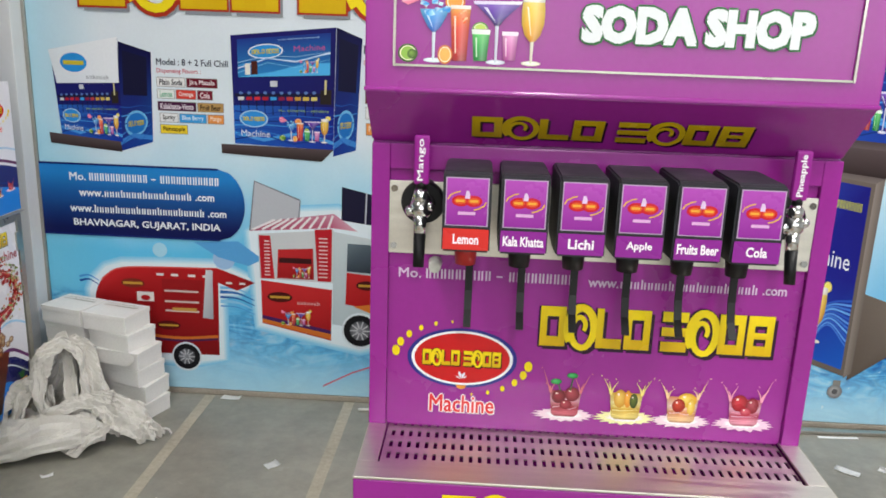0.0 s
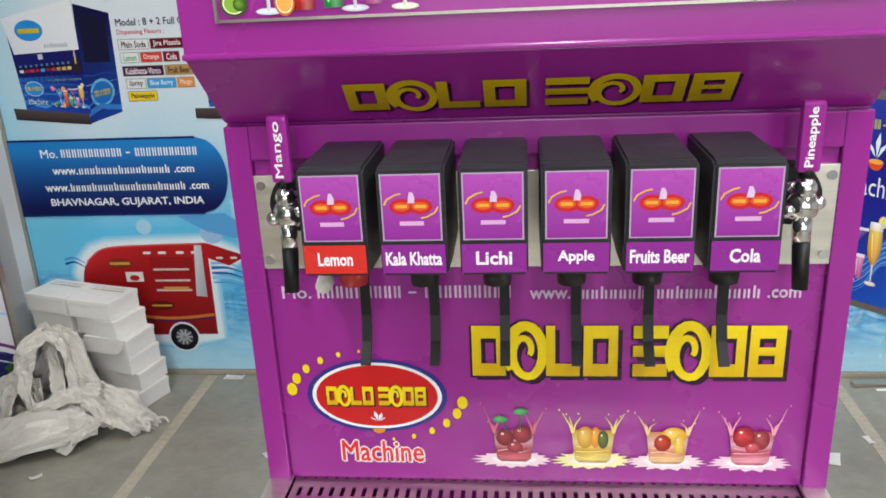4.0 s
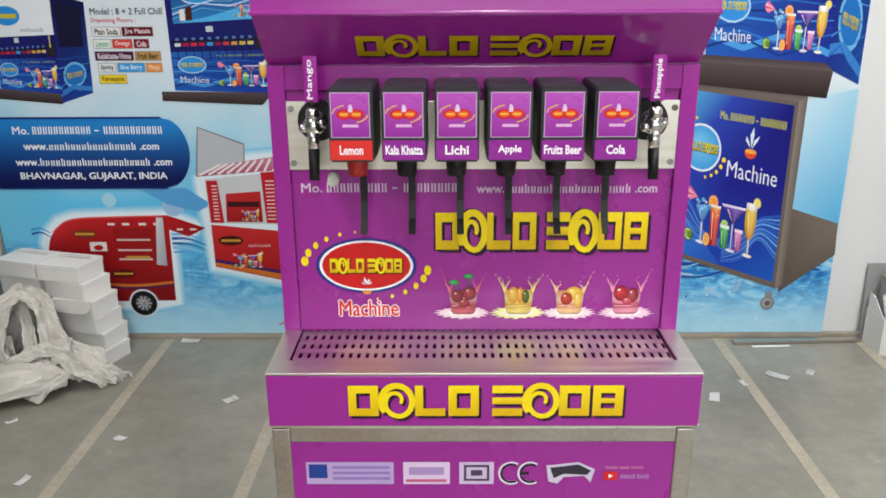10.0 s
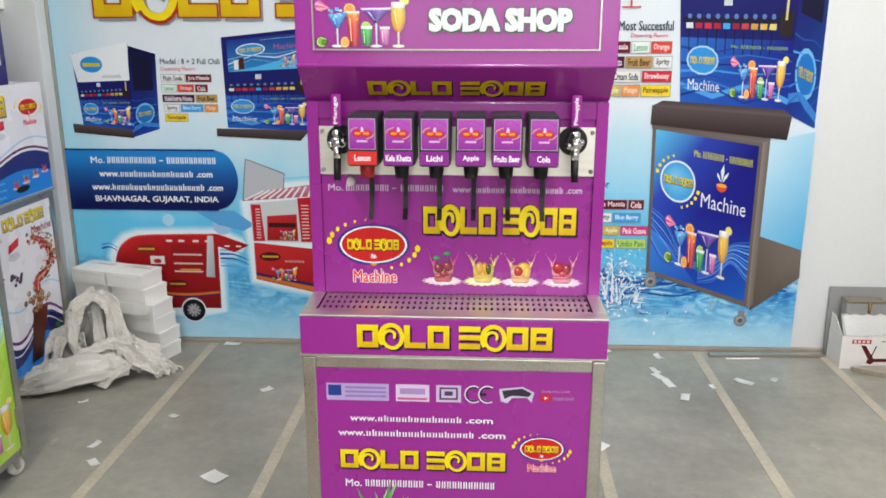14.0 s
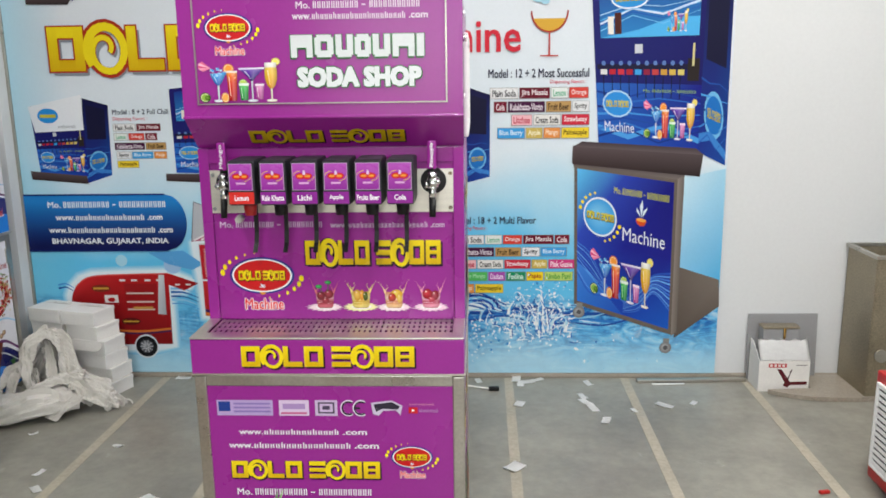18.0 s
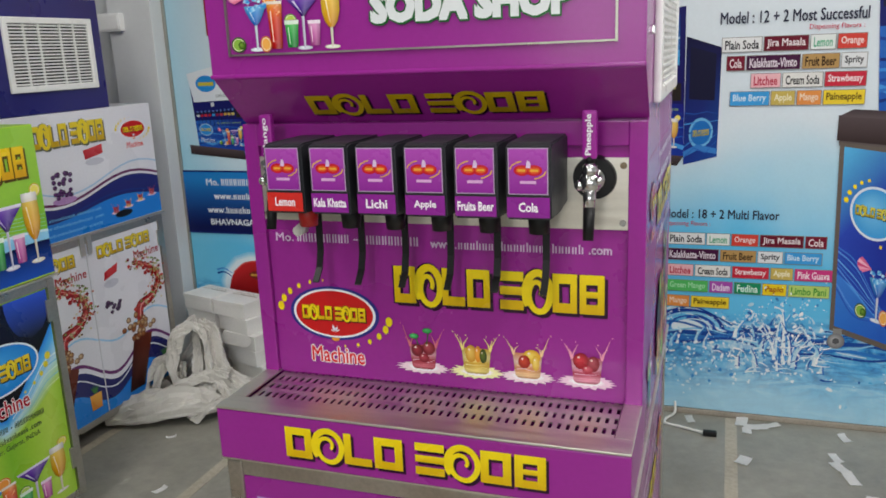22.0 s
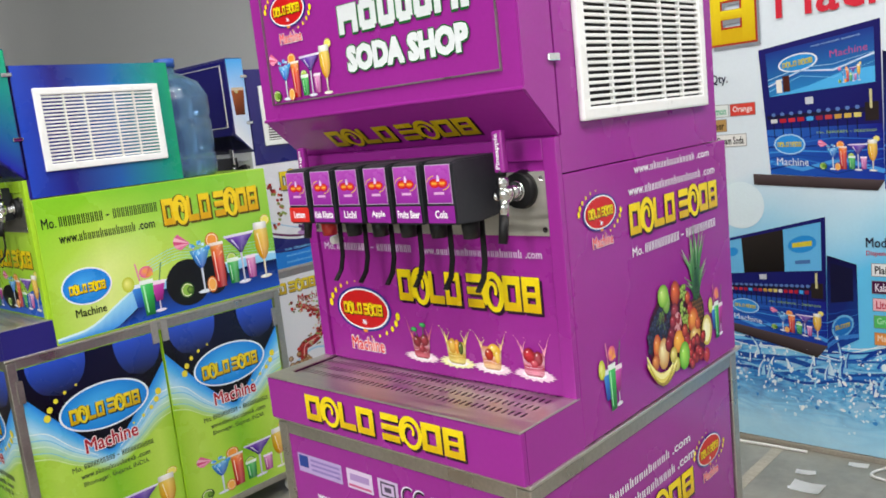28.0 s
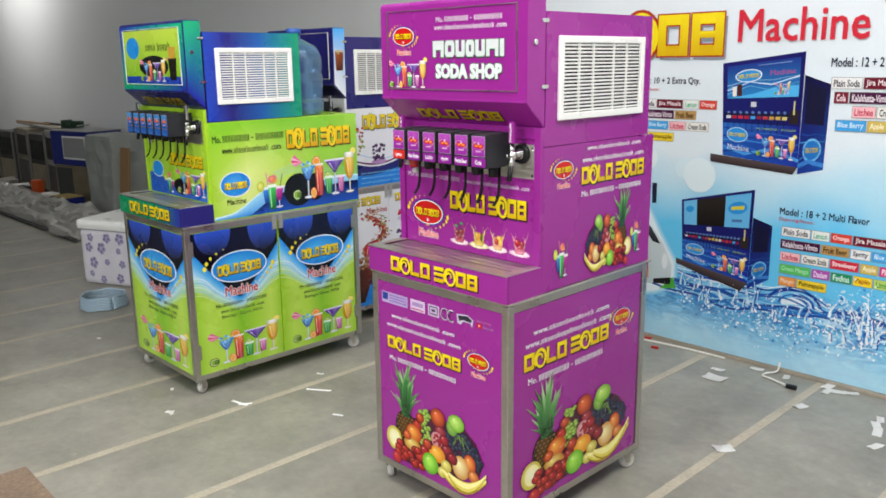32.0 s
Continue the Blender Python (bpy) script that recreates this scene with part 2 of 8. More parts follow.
class Ink:
    """Shapes on a sheet in its own x (right) and y (up), in metres; lay lifts a shape over those under it."""

    def __init__(self):
        self.v, self.f, self.c, self.xf, self.step, self.hold = [], [], [], None, 0, False

    def poly(self, pts, col, lay=1):
        cs = [lin(col) if isinstance(col, str) else col] * len(pts) if isinstance(col, (str, tuple)) else [lin(c) if isinstance(c, str) else c for c in col]
        n = len(self.v)
        self.step += not self.hold
        for x, y in pts:
            if self.xf:
                x, y = self.xf(x, y)
            self.v.append((x, y, lay * 0.00028 + self.step * 7e-7))
        self.f.append(tuple(range(n, n + len(pts))))
        self.c.append(cs)

    def quad(self, a, b, c, d):
        """From here a unit square, from its lower left corner round, is drawn into this quad; None ends it."""
        self.xf = lambda u, v: tuple((1 - u) * (1 - v) * a[k] + u * (1 - v) * b[k] + u * v * c[k] + (1 - u) * v * d[k] for k in (0, 1))

    def rect(self, x0, y0, x1, y1, col, lay=1, top=None):
        self.poly([(x0, y0), (x1, y0), (x1, y1), (x0, y1)], [col, col, top, top] if top else col, lay)

    def ell(self, cx, cy, rx, ry, col, lay=1, core=None, n=22, a0=0.0, a1=360.0):
        ps = [(cx + rx * math.cos(radians(a0 + (a1 - a0) * i / n)), cy + ry * math.sin(radians(a0 + (a1 - a0) * i / n))) for i in range(n + (a1 - a0 < 359))]
        if core is None:
            self.poly(ps, col, lay)
        else:
            k = (cx - 0.25 * rx, cy + 0.25 * ry)
            self.step, self.hold = self.step + 1, True
            for p, q in zip(ps, ps[1:] + ps[:1]):
                self.poly([k, p, q], [core, col, col], lay)
            self.hold = False

    def ring(self, cx, cy, rx, ry, w, col, lay=1, a0=0.0, a1=360.0, n=26):
        self.step, self.hold = self.step + 1, True
        for i in range(n):
            a, b = radians(a0 + (a1 - a0) * i / n), radians(a0 + (a1 - a0) * (i + 1) / n)
            k = 1 - w
            self.poly([(cx + rx * math.cos(a), cy + ry * math.sin(a)), (cx + rx * math.cos(b), cy + ry * math.sin(b)),
                       (cx + k * rx * math.cos(b), cy + k * ry * math.sin(b)), (cx + k * rx * math.cos(a), cy + k * ry * math.sin(a))], col, lay)
        self.hold = False

    def line(self, pts, w, col, lay=1, w1=None):
        m = len(pts) - 1
        off = []
        for i, p in enumerate(pts):
            a, b = pts[max(i - 1, 0)], pts[min(i + 1, m)]
            dx, dy = b[0] - a[0], b[1] - a[1]
            d = math.hypot(dx, dy) or 1
            ww = (w + ((w1 if w1 is not None else w) - w) * i / m) / 2
            off.append((-dy / d * ww, dx / d * ww))
        for i in range(m):
            (x, y), (X, Y), (ox, oy), (OX, OY) = pts[i], pts[i + 1], off[i], off[i + 1]
            self.poly([(x - ox, y - oy), (X - OX, Y - OY), (X + OX, Y + OY), (x + ox, y + oy)], col, lay)

    def text(self, s, x0, y0, x1, y1, col, lay=1, bold=True, edge=None, heavy=0.0):
        vs, fs = glyphs(s, bold)
        if edge:
            ew = 0.06 * (y1 - y0)
            for dx, dy in ((-ew, 0), (ew, 0), (0, ew), (0, -ew), (ew, -ew)):
                self.text(s, x0 + dx, y0 + dy, x1 + dx, y1 + dy, edge, lay, bold, None, heavy)
            lay += 1
        fat = heavy * (y1 - y0) or (0.016 * (y1 - y0) if bold and "M" in s else 0)
        for dx, dy in ((-fat, -fat), (fat, fat), (-fat, fat), (fat, -fat)) if fat else ((0, 0),):
            self.step, self.hold = self.step + 1, True
            for f in fs:
                self.poly([(x0 + dx + vs[i][0] * (x1 - x0), y0 + dy + vs[i][1] * (y1 - y0)) for i in f], col, lay)
            self.hold = False
        self.hold = False

    def bars(self, words, x0, y0, x1, y1, col, lay=1):
        """A line of small writing by the lengths of its words: the plain beginnings and endings are spelt, the rest are thin bars."""
        unit = (x1 - x0) / (sum(words) + 0.6 * (len(words) - 1))
        h = y1 - y0
        site = len(words) == 3 and words[0] == 4 and words[1] > 12
        call = len(words) == 4 and words[0] == 3 and words[2] == 1
        x = x0
        for n, wd in enumerate(words):
            if site and n != 1:
                self.text("www." if n == 0 else ".com", x, y0 + 0.1 * h, x + (wd + 0.45) * unit, y0 + 0.70 * h, col, lay)
            elif call and n == 0:
                self.text("Mo.", x, y0 + 0.1 * h, x + wd * unit, y0 + 0.95 * h, col, lay)
            elif call and n == 2:
                self.rect(x, y0 + 0.42 * h, x + 0.8 * unit, y0 + 0.56 * h, col, lay)
            else:
                for i in range(int(wd)):
                    tall = call or (i * 7 + int(wd)) % 4 == 1
                    self.rect(x + (i + 0.10) * unit, y0 + 0.10 * h, x + (i + 0.34) * unit, y0 + (0.95 if tall else 0.72) * h, col, lay)
                    self.rect(x + (i + 0.54) * unit, y0 + 0.10 * h, x + (i + 0.78) * unit, y0 + (0.95 if call else 0.72) * h, col, lay)
            x += (wd + 0.6) * unit

    def build(self, name, parent, m, material=None, label="", weld=False):
        if weld:
            seen, new_v, remap = {}, [], []
            for x, y, z in self.v:
                key = (round(x, 5), round(y, 5))
                if key not in seen:
                    seen[key] = len(new_v)
                    new_v.append((x, y, z))
                remap.append(seen[key])
            self.v, self.f = new_v, [tuple(remap[i] for i in f) for f in self.f]
        me = bpy.data.meshes.new(name)
        me.from_pydata(self.v, [], self.f)
        at = me.color_attributes.new("ink", "FLOAT_COLOR", "CORNER")
        flat = [k for cs in self.c for c in cs for k in (*c, 1.0)]
        at.data.foreach_set("color", flat)
        me.materials.append(material or PRINT)
        me.update()
        ob = new(name, me)
        ob.parent = parent
        ob.matrix_local = m
        if label:
            ob["label"] = label
        return ob


def on_front(x, y, z):
    """A sheet whose face looks towards -y, its origin at the given place."""
    return pose(x, y, z, 90, 0, 0)


def on_side(x, y, z):
    """A sheet whose face looks towards +x; its own x runs towards +y."""
    return pose(x, y, z) @ Matrix(((0, 0, 1, 0), (1, 0, 0, 0), (0, 1, 0, 0), (0, 0, 0, 1)))


YEL, YEL2 = "#f2d714", "#d9b20a"


def block_mark(k, x0, y0, x1, y1, lay=3, shadow="#2a0a2a", colours=(YEL, YEL2), edge=None, only=None, face=True):
    """The maker's mark: a row of plain yellow frames and swirls."""
    w, h = x1 - x0, y1 - y0
    cell, gap = 0.109 * w, 0.0114 * w
    xs = [x0 + i * (cell + gap) + (0.037 * w if i > 3 else 0) for i in range(8)]

    def shapes(dx, dy, col, top, ly, grow=0.0):
        for i, x in enumerate(xs):
            if only is not None and i != only:
                continue
            a, b = x + dx - grow, y0 + dy - grow
            c, d = cell + 2 * grow, h + 2 * grow
            t, s = 0.25 * h + 2 * grow, 0.27 * cell + 2 * grow

            def r(u0, v0, u1, v1):
                k.poly([(a + u0, b + v0), (a + u1, b + v0), (a + u1, b + v1), (a + u0, b + v1)], [col if v0 < 0.5 * d else top] * 2 + [top if v1 > 0.5 * d else col] * 2, ly)
            if i in (1, 5):
                turn = [(radians(222 - 17 * q), 0.86 - 0.66 * max(0, q - 17) / 19) for q in range(37)]
                k.line([(a + c / 2 + 0.60 * c * u * math.cos(v), b + 0.48 * d + 0.60 * d * u * math.sin(v)) for v, u in turn], 0.22 * d + 2 * grow, top, ly, 0.10 * d + 2 * grow)
            elif i == 2:
                r(0, 0, s, d); r(s, 0, c, t)
            elif i == 4:
                r(0, 0, c, t); r(0, d - t, c, d); r(0, 0.39 * d, c, 0.61 * d)
            elif i == 7:
                r(0, 0, s, d); r(c - s, 0, c, d); r(s, d - t, c - s, d); r(s, 0, c - s, t); r(s, 0.42 * d, c - s, 0.58 * d)
            else:
                r(0, 0, s, d); r(c - s, 0, c, d); r(s, d - t, c - s, d); r(s, 0, c - s, t)
    if shadow:
        shapes(0.05 * h * 1.6, -0.09 * h, shadow, shadow, lay)
        if only is None:
            shapes(-0.02 * h, -0.02 * h, shadow, shadow, lay + 0.5, 0.02 * h)
    if edge:
        shapes(0, 0, edge, edge, lay + 1, 0.035 * h)
    if face:
        shapes(0, 0, colours[1], colours[0], lay + 2)


def mark_parts(parent, m, x0, y0, x1, y1, **how):
    """The maker's mark as eight pieces of cut vinyl."""
    dark = how.pop("shadow", "#2a0a2a")
    for i in range(8):
        k = Ink()
        block_mark(k, x0, y0, x1, y1, only=i, shadow=None, **how)
        block = k.build("mark_block", parent, m, weld=True)
        k = Ink()
        block_mark(k, x0, y0, x1, y1, only=i, shadow=dark, face=False, **how)
        k.build("drop_shadow", block, Matrix.Identity(4), label="dark printed shadow", weld=True)


def oval_badge(k, cx, cy, w, lay=3, field="#c9181c", rim="#2c2f86", word="Machine", word_col="#e03038", dots=True):
    """The round badge: an oval with a white line, plain yellow marks, two arcs of dots and a word below."""
    cy += 0.016 * w
    rx, ry = 0.36 * w, 0.20 * w
    k.ell(cx, cy, rx * 1.08, ry * 1.12, rim, lay, n=44)
    k.ell(cx, cy, rx, ry * 1.02, "#f4f4f6", lay + 1, n=44)
    k.ell(cx, cy, rx * 0.94, ry * 0.94, field, lay + 2, core=None, n=44)
    block_mark(k, cx - 0.28 * w, cy - 0.055 * w, cx + 0.28 * w, cy + 0.06 * w, lay + 3, shadow="#3a1408")
    for a, ln in ((-52, 0.042), (-14, 0.065), (18, 0.055), (50, 0.040)):
        u, v = math.sin(radians(a)), math.cos(radians(a))
        bx, by = cx + 0.012 * w * u, cy - 0.84 * ry + 0.012 * w
        k.poly([(bx, by), (bx + ln * w * 0.55 * u + 0.012 * w * v, by + ln * w * 0.6 * v), (bx + ln * w * u, by + ln * w * v), (bx + ln * w * 0.55 * u - 0.012 * w * v, by + ln * w * 0.6 * v)], "#e2ecf8", lay + 3)
    k.ell(cx, cy - 1.02 * ry, 0.036 * w, 0.030 * w, "#e09030", lay + 3, n=12, a0=180, a1=360)
    if dots:
        for i in range(6):
            r = 0.040 * w * (1 - 0.145 * i)
            for turn in (0, 180):
                a = radians(turn + 172 - 14.5 * i)
                k.ell(cx + 0.475 * w * math.cos(a), cy + 0.275 * w * math.sin(a), r * 0.72, r, YEL, lay + 1, n=12)
    if word:
        k.text(word, cx - 0.22 * w, cy - 0.415 * w, cx + 0.24 * w, cy - 0.285 * w, word_col, lay + 1, True, "#f5e9ee")


def drinks(k, x0, y0, x1, y1, lay=4):
    """A row of party drinks: blue ice cup, tall red glass, green tumbler, purple cocktail, pink glass, yellow goblet."""
    w, h = x1 - x0, y1 - y0
    rnd = random.Random(6)

    def P(*q):
        return [(x0 + u * w, y0 + v * h) for u, v in q]

    def shade(c, f):
        c = lin(c)
        return tuple(min(1.0, q * f) for q in c) if f <= 1 else tuple(q + (1 - q) * (f - 1) for q in c)

    def vessel(cu, profile, ly, glint=True):
        for (va, ra, ca), (vb, rb, cb) in zip(profile, profile[1:]):
            for a, b, fa, fb in ((-1, -0.35, 0.62, 1.0), (-0.35, 0.25, 1.0, 1.12), (0.25, 1, 1.12, 0.62)):
                k.poly(P((cu + a * ra, va), (cu + b * ra, va), (cu + b * rb, vb), (cu + a * rb, vb)), [shade(ca, fa), shade(ca, fb), shade(cb, fb), shade(cb, fa)], ly)
        if glint:
            (va, ra, _), (vb, rb, _) = profile[0], profile[-1]
            va, vb = va + 0.15 * (vb - va), va + 0.85 * (vb - va)
            k.poly(P((cu - 0.60 * ra, va), (cu - 0.46 * ra, va), (cu - 0.46 * rb, vb), (cu - 0.62 * rb, vb)), shade(profile[-1][2], 1.55), ly + 0.25)

    def stem(cu, top, ly, c="#cfdae8"):
        k.poly(P((cu - 0.008, 0.05), (cu + 0.008, 0.05), (cu + 0.012, top), (cu - 0.012, top)), [shade(c, 0.8), shade(c, 1.3), shade(c, 1.3), shade(c, 0.8)], ly)
        k.ell(x0 + cu * w, y0 + 0.05 * h, 0.068 * w, 0.030 * h, c, ly - 0.1, core="#f4f8fc", n=16)

    def slice_(cu, cv, ru, rv, rind, flesh, ly, a0=0.0, a1=360.0):
        k.ell(x0 + cu * w, y0 + cv * h, ru * w, rv * h, rind, ly, n=18, a0=a0, a1=a1)
        k.ell(x0 + cu * w, y0 + cv * h, 0.82 * ru * w, 0.82 * rv * h, "#f6efcc", ly + 0.1, n=18, a0=a0, a1=a1)
        k.ell(x0 + cu * w, y0 + cv * h, 0.72 * ru * w, 0.72 * rv * h, flesh, ly + 0.2, n=18, a0=a0, a1=a1)

    # paper umbrella
    for q in range(5):
        a, b = radians(118 + 26 * q), radians(118 + 26 * (q + 1))
        k.poly(P((0.15, 0.80), (0.09 + 0.105 * math.cos(a), 0.84 + 0.13 * math.sin(a)), (0.09 + 0.105 * math.cos(b), 0.84 + 0.13 * math.sin(b))), ("#e06a94", "#f4b4c8", "#d85080", "#f0a0ba", "#e87aa0")[q], lay)
    k.line(P((0.12, 0.83), (0.21, 0.60)), 0.008 * w, "#c89aa8", lay - 0.1)
    # blue cup heaped with ice
    vessel(0.233, ((0.40, 0.012, "#1d4fa8"), (0.46, 0.045, "#2a6cc4"), (0.60, 0.085, "#3a94dc"), (0.68, 0.10, "#6cc0ee")), lay + 0.2)
    for q in range(11):
        cu, cv, r, a = 0.15 + 0.017 * q + rnd.uniform(-0.01, 0.01), rnd.uniform(0.62, 0.78), rnd.uniform(0.020, 0.032), rnd.uniform(0, 1.5)
        k.poly(P(*[(cu + r * math.cos(a + 1.57 * n), cv + 1.5 * r * math.sin(a + 1.57 * n)) for n in range(4)]), [rnd.choice(("#1f7fce", "#58b4ea", "#a8def8", "#2f90dc", "#d4f0fc")) for n in range(4)], lay + 0.6 + 0.02 * q)
    stem(0.233, 0.41, lay)
    slice_(0.375, 0.78, 0.070, 0.115, "#d8701c", "#f09a3c", lay + 0.3)
    vessel(0.415, ((0.05, 0.052, "#a01016"), (0.20, 0.056, "#c41c18"), (0.45, 0.062, "#dc3c1c"), (0.62, 0.067, "#f07828"), (0.70, 0.070, "#f4a850")), lay + 1)
    for q in range(6):
        cu, cv, r, a = 0.415 + rnd.uniform(-0.045, 0.045), rnd.uniform(0.50, 0.68), 0.016, rnd.uniform(0, 1.5)
        k.poly(P(*[(cu + r * math.cos(a + 1.57 * n), cv + 1.4 * r * math.sin(a + 1.57 * n)) for n in range(4)]), [rnd.choice(("#f4a060", "#e86030", "#fbd0a0")) for n in range(4)], lay + 1.3)
    k.poly(P((0.345, 0.69), (0.485, 0.69), (0.486, 0.735), (0.344, 0.735)), ["#e8d4c4", "#f4e8de", "#f8f2ec", "#e8dcd4"], lay + 1.4)
    vessel(0.562, ((0.06, 0.046, "#128034"), (0.22, 0.052, "#22a044"), (0.40, 0.060, "#58c864")), lay + 1.6)
    k.poly(P((0.50, 0.39), (0.624, 0.39), (0.627, 0.45), (0.497, 0.45)), ["#d4ead4", "#eef6ec", "#f0f8f0", "#d8ecd8"], lay + 1.9)
    slice_(0.555, 0.455, 0.055, 0.085, "#4c8a1c", "#b8d45c", lay + 1.5, 0, 180)
    vessel(0.67, ((0.50, 0.016, "#2c0f58"), (0.58, 0.050, "#48208a"), (0.68, 0.105, "#5e30a4"), (0.76, 0.155, "#7c4cbc")), lay + 1)
    k.poly(P((0.51, 0.755), (0.83, 0.765), (0.84, 0.805), (0.50, 0.795)), ["#cfc4e4", "#e4dcf2", "#f4f0fa", "#d8cfea"], lay + 1.3)
    stem(0.67, 0.51, lay + 0.9, "#c8c4dc")
    vessel(0.765, ((0.08, 0.042, "#a8408c"), (0.24, 0.047, "#cc68b0"), (0.40, 0.054, "#e8a0d0")), lay + 2)
    k.poly(P((0.71, 0.385), (0.82, 0.385), (0.822, 0.435), (0.708, 0.435)), "#f4e0f0", lay + 2.3)
    slice_(0.985, 0.93, 0.055, 0.085, "#d0b81c", "#f0e468", lay + 0.8)
    vessel(0.917, ((0.32, 0.020, "#c8860c"), (0.40, 0.055, "#d8980e"), (0.54, 0.078, "#e8b01c"), (0.70, 0.080, "#f0c43c"), (0.82, 0.074, "#f4d668")), lay + 2)
    vessel(0.917, ((0.80, 0.075, "#ece6d6"), (0.86, 0.078, "#f6f4ee"), (0.91, 0.074, "#fbfaf6")), lay + 2.4, False)
    stem(0.917, 0.33, lay + 1.8, "#e0d8c0")
    slice_(0.055, 0.13, 0.070, 0.115, "#35601a", "#8cb848", lay)
    k.ell(x0 + 0.085 * w, y0 + 0.12 * h, 0.035 * w, 0.06 * h, "#2c4c14", lay + 0.3, core="#7ca83c", n=12)
    slice_(0.315, 0.125, 0.052, 0.12, "#d8701c", "#f2ae54", lay + 1.5)


def cups(k, x0, y0, x1, y1, lay=4):
    """A small cluster of party drinks: blue cup with a lemon slice, tall green glass, magenta goblet, straws and umbrellas."""
    w, h = x1 - x0, y1 - y0

    def P(*q):
        return [(x0 + u * w, y0 + v * h) for u, v in q]
    k.poly(P((0.26, 0.18), (0.44, 0.18), (0.46, 0.56), (0.20, 0.56)), ["#1a3f9c", "#16307c", "#2f7ad0", "#4a98e4"], lay)
    k.poly(P((0.20, 0.54), (0.46, 0.54), (0.46, 0.61), (0.19, 0.61)), "#dfe8f2", lay + 0.2)
    k.ell(x0 + 0.14 * w, y0 + 0.64 * h, 0.13 * w, 0.14 * h, "#b8c21c", lay + 0.4, core="#f0ee8c", n=16)
    k.poly(P((0.68, 0.22), (0.82, 0.22), (0.92, 0.56), (0.62, 0.56)), ["#8a1470", "#6a0e5c", "#c43aa4", "#d85ab8"], lay + 0.6)
    k.poly(P((0.62, 0.53), (0.92, 0.53), (0.92, 0.60), (0.62, 0.60)), "#f0dce8", lay + 0.8)
    k.rect(x0 + 0.735 * w, y0 + 0.05 * h, x0 + 0.765 * w, y0 + 0.22 * h, "#d8cfe0", lay + 0.6)
    k.ell(x0 + 0.75 * w, y0 + 0.045 * h, 0.12 * w, 0.03 * h, "#e4dcec", lay + 0.7, n=14)
    k.poly(P((0.42, 0.0), (0.62, 0.0), (0.66, 0.62), (0.38, 0.62)), ["#0f6a2c", "#0c5a26", "#3cc058", "#5cd878"], lay + 1)
    k.poly(P((0.38, 0.58), (0.66, 0.58), (0.67, 0.66), (0.37, 0.66)), "#e8f2ea", lay + 1.2)
    k.poly(P((0.46, 0.06), (0.49, 0.06), (0.47, 0.56), (0.43, 0.56)), "#a8ecb4", lay + 1.3)
    k.line(P((0.40, 0.60), (0.34, 0.98)), 0.035 * w, "#e08aa8", lay + 0.3)
    k.line(P((0.80, 0.58), (0.90, 0.92)), 0.03 * w, "#5a8a5c", lay + 0.3)
    k.ell(x0 + 0.55 * w, y0 + 0.80 * h, 0.15 * w, 0.11 * h, "#e05a9c", lay + 1.1, core="#f4a83c", n=14)
    k.poly(P((0.52, 0.70), (0.70, 0.72), (0.64, 0.92)), ["#e8862a", "#f0b848", "#d84a7c"], lay + 1.4)


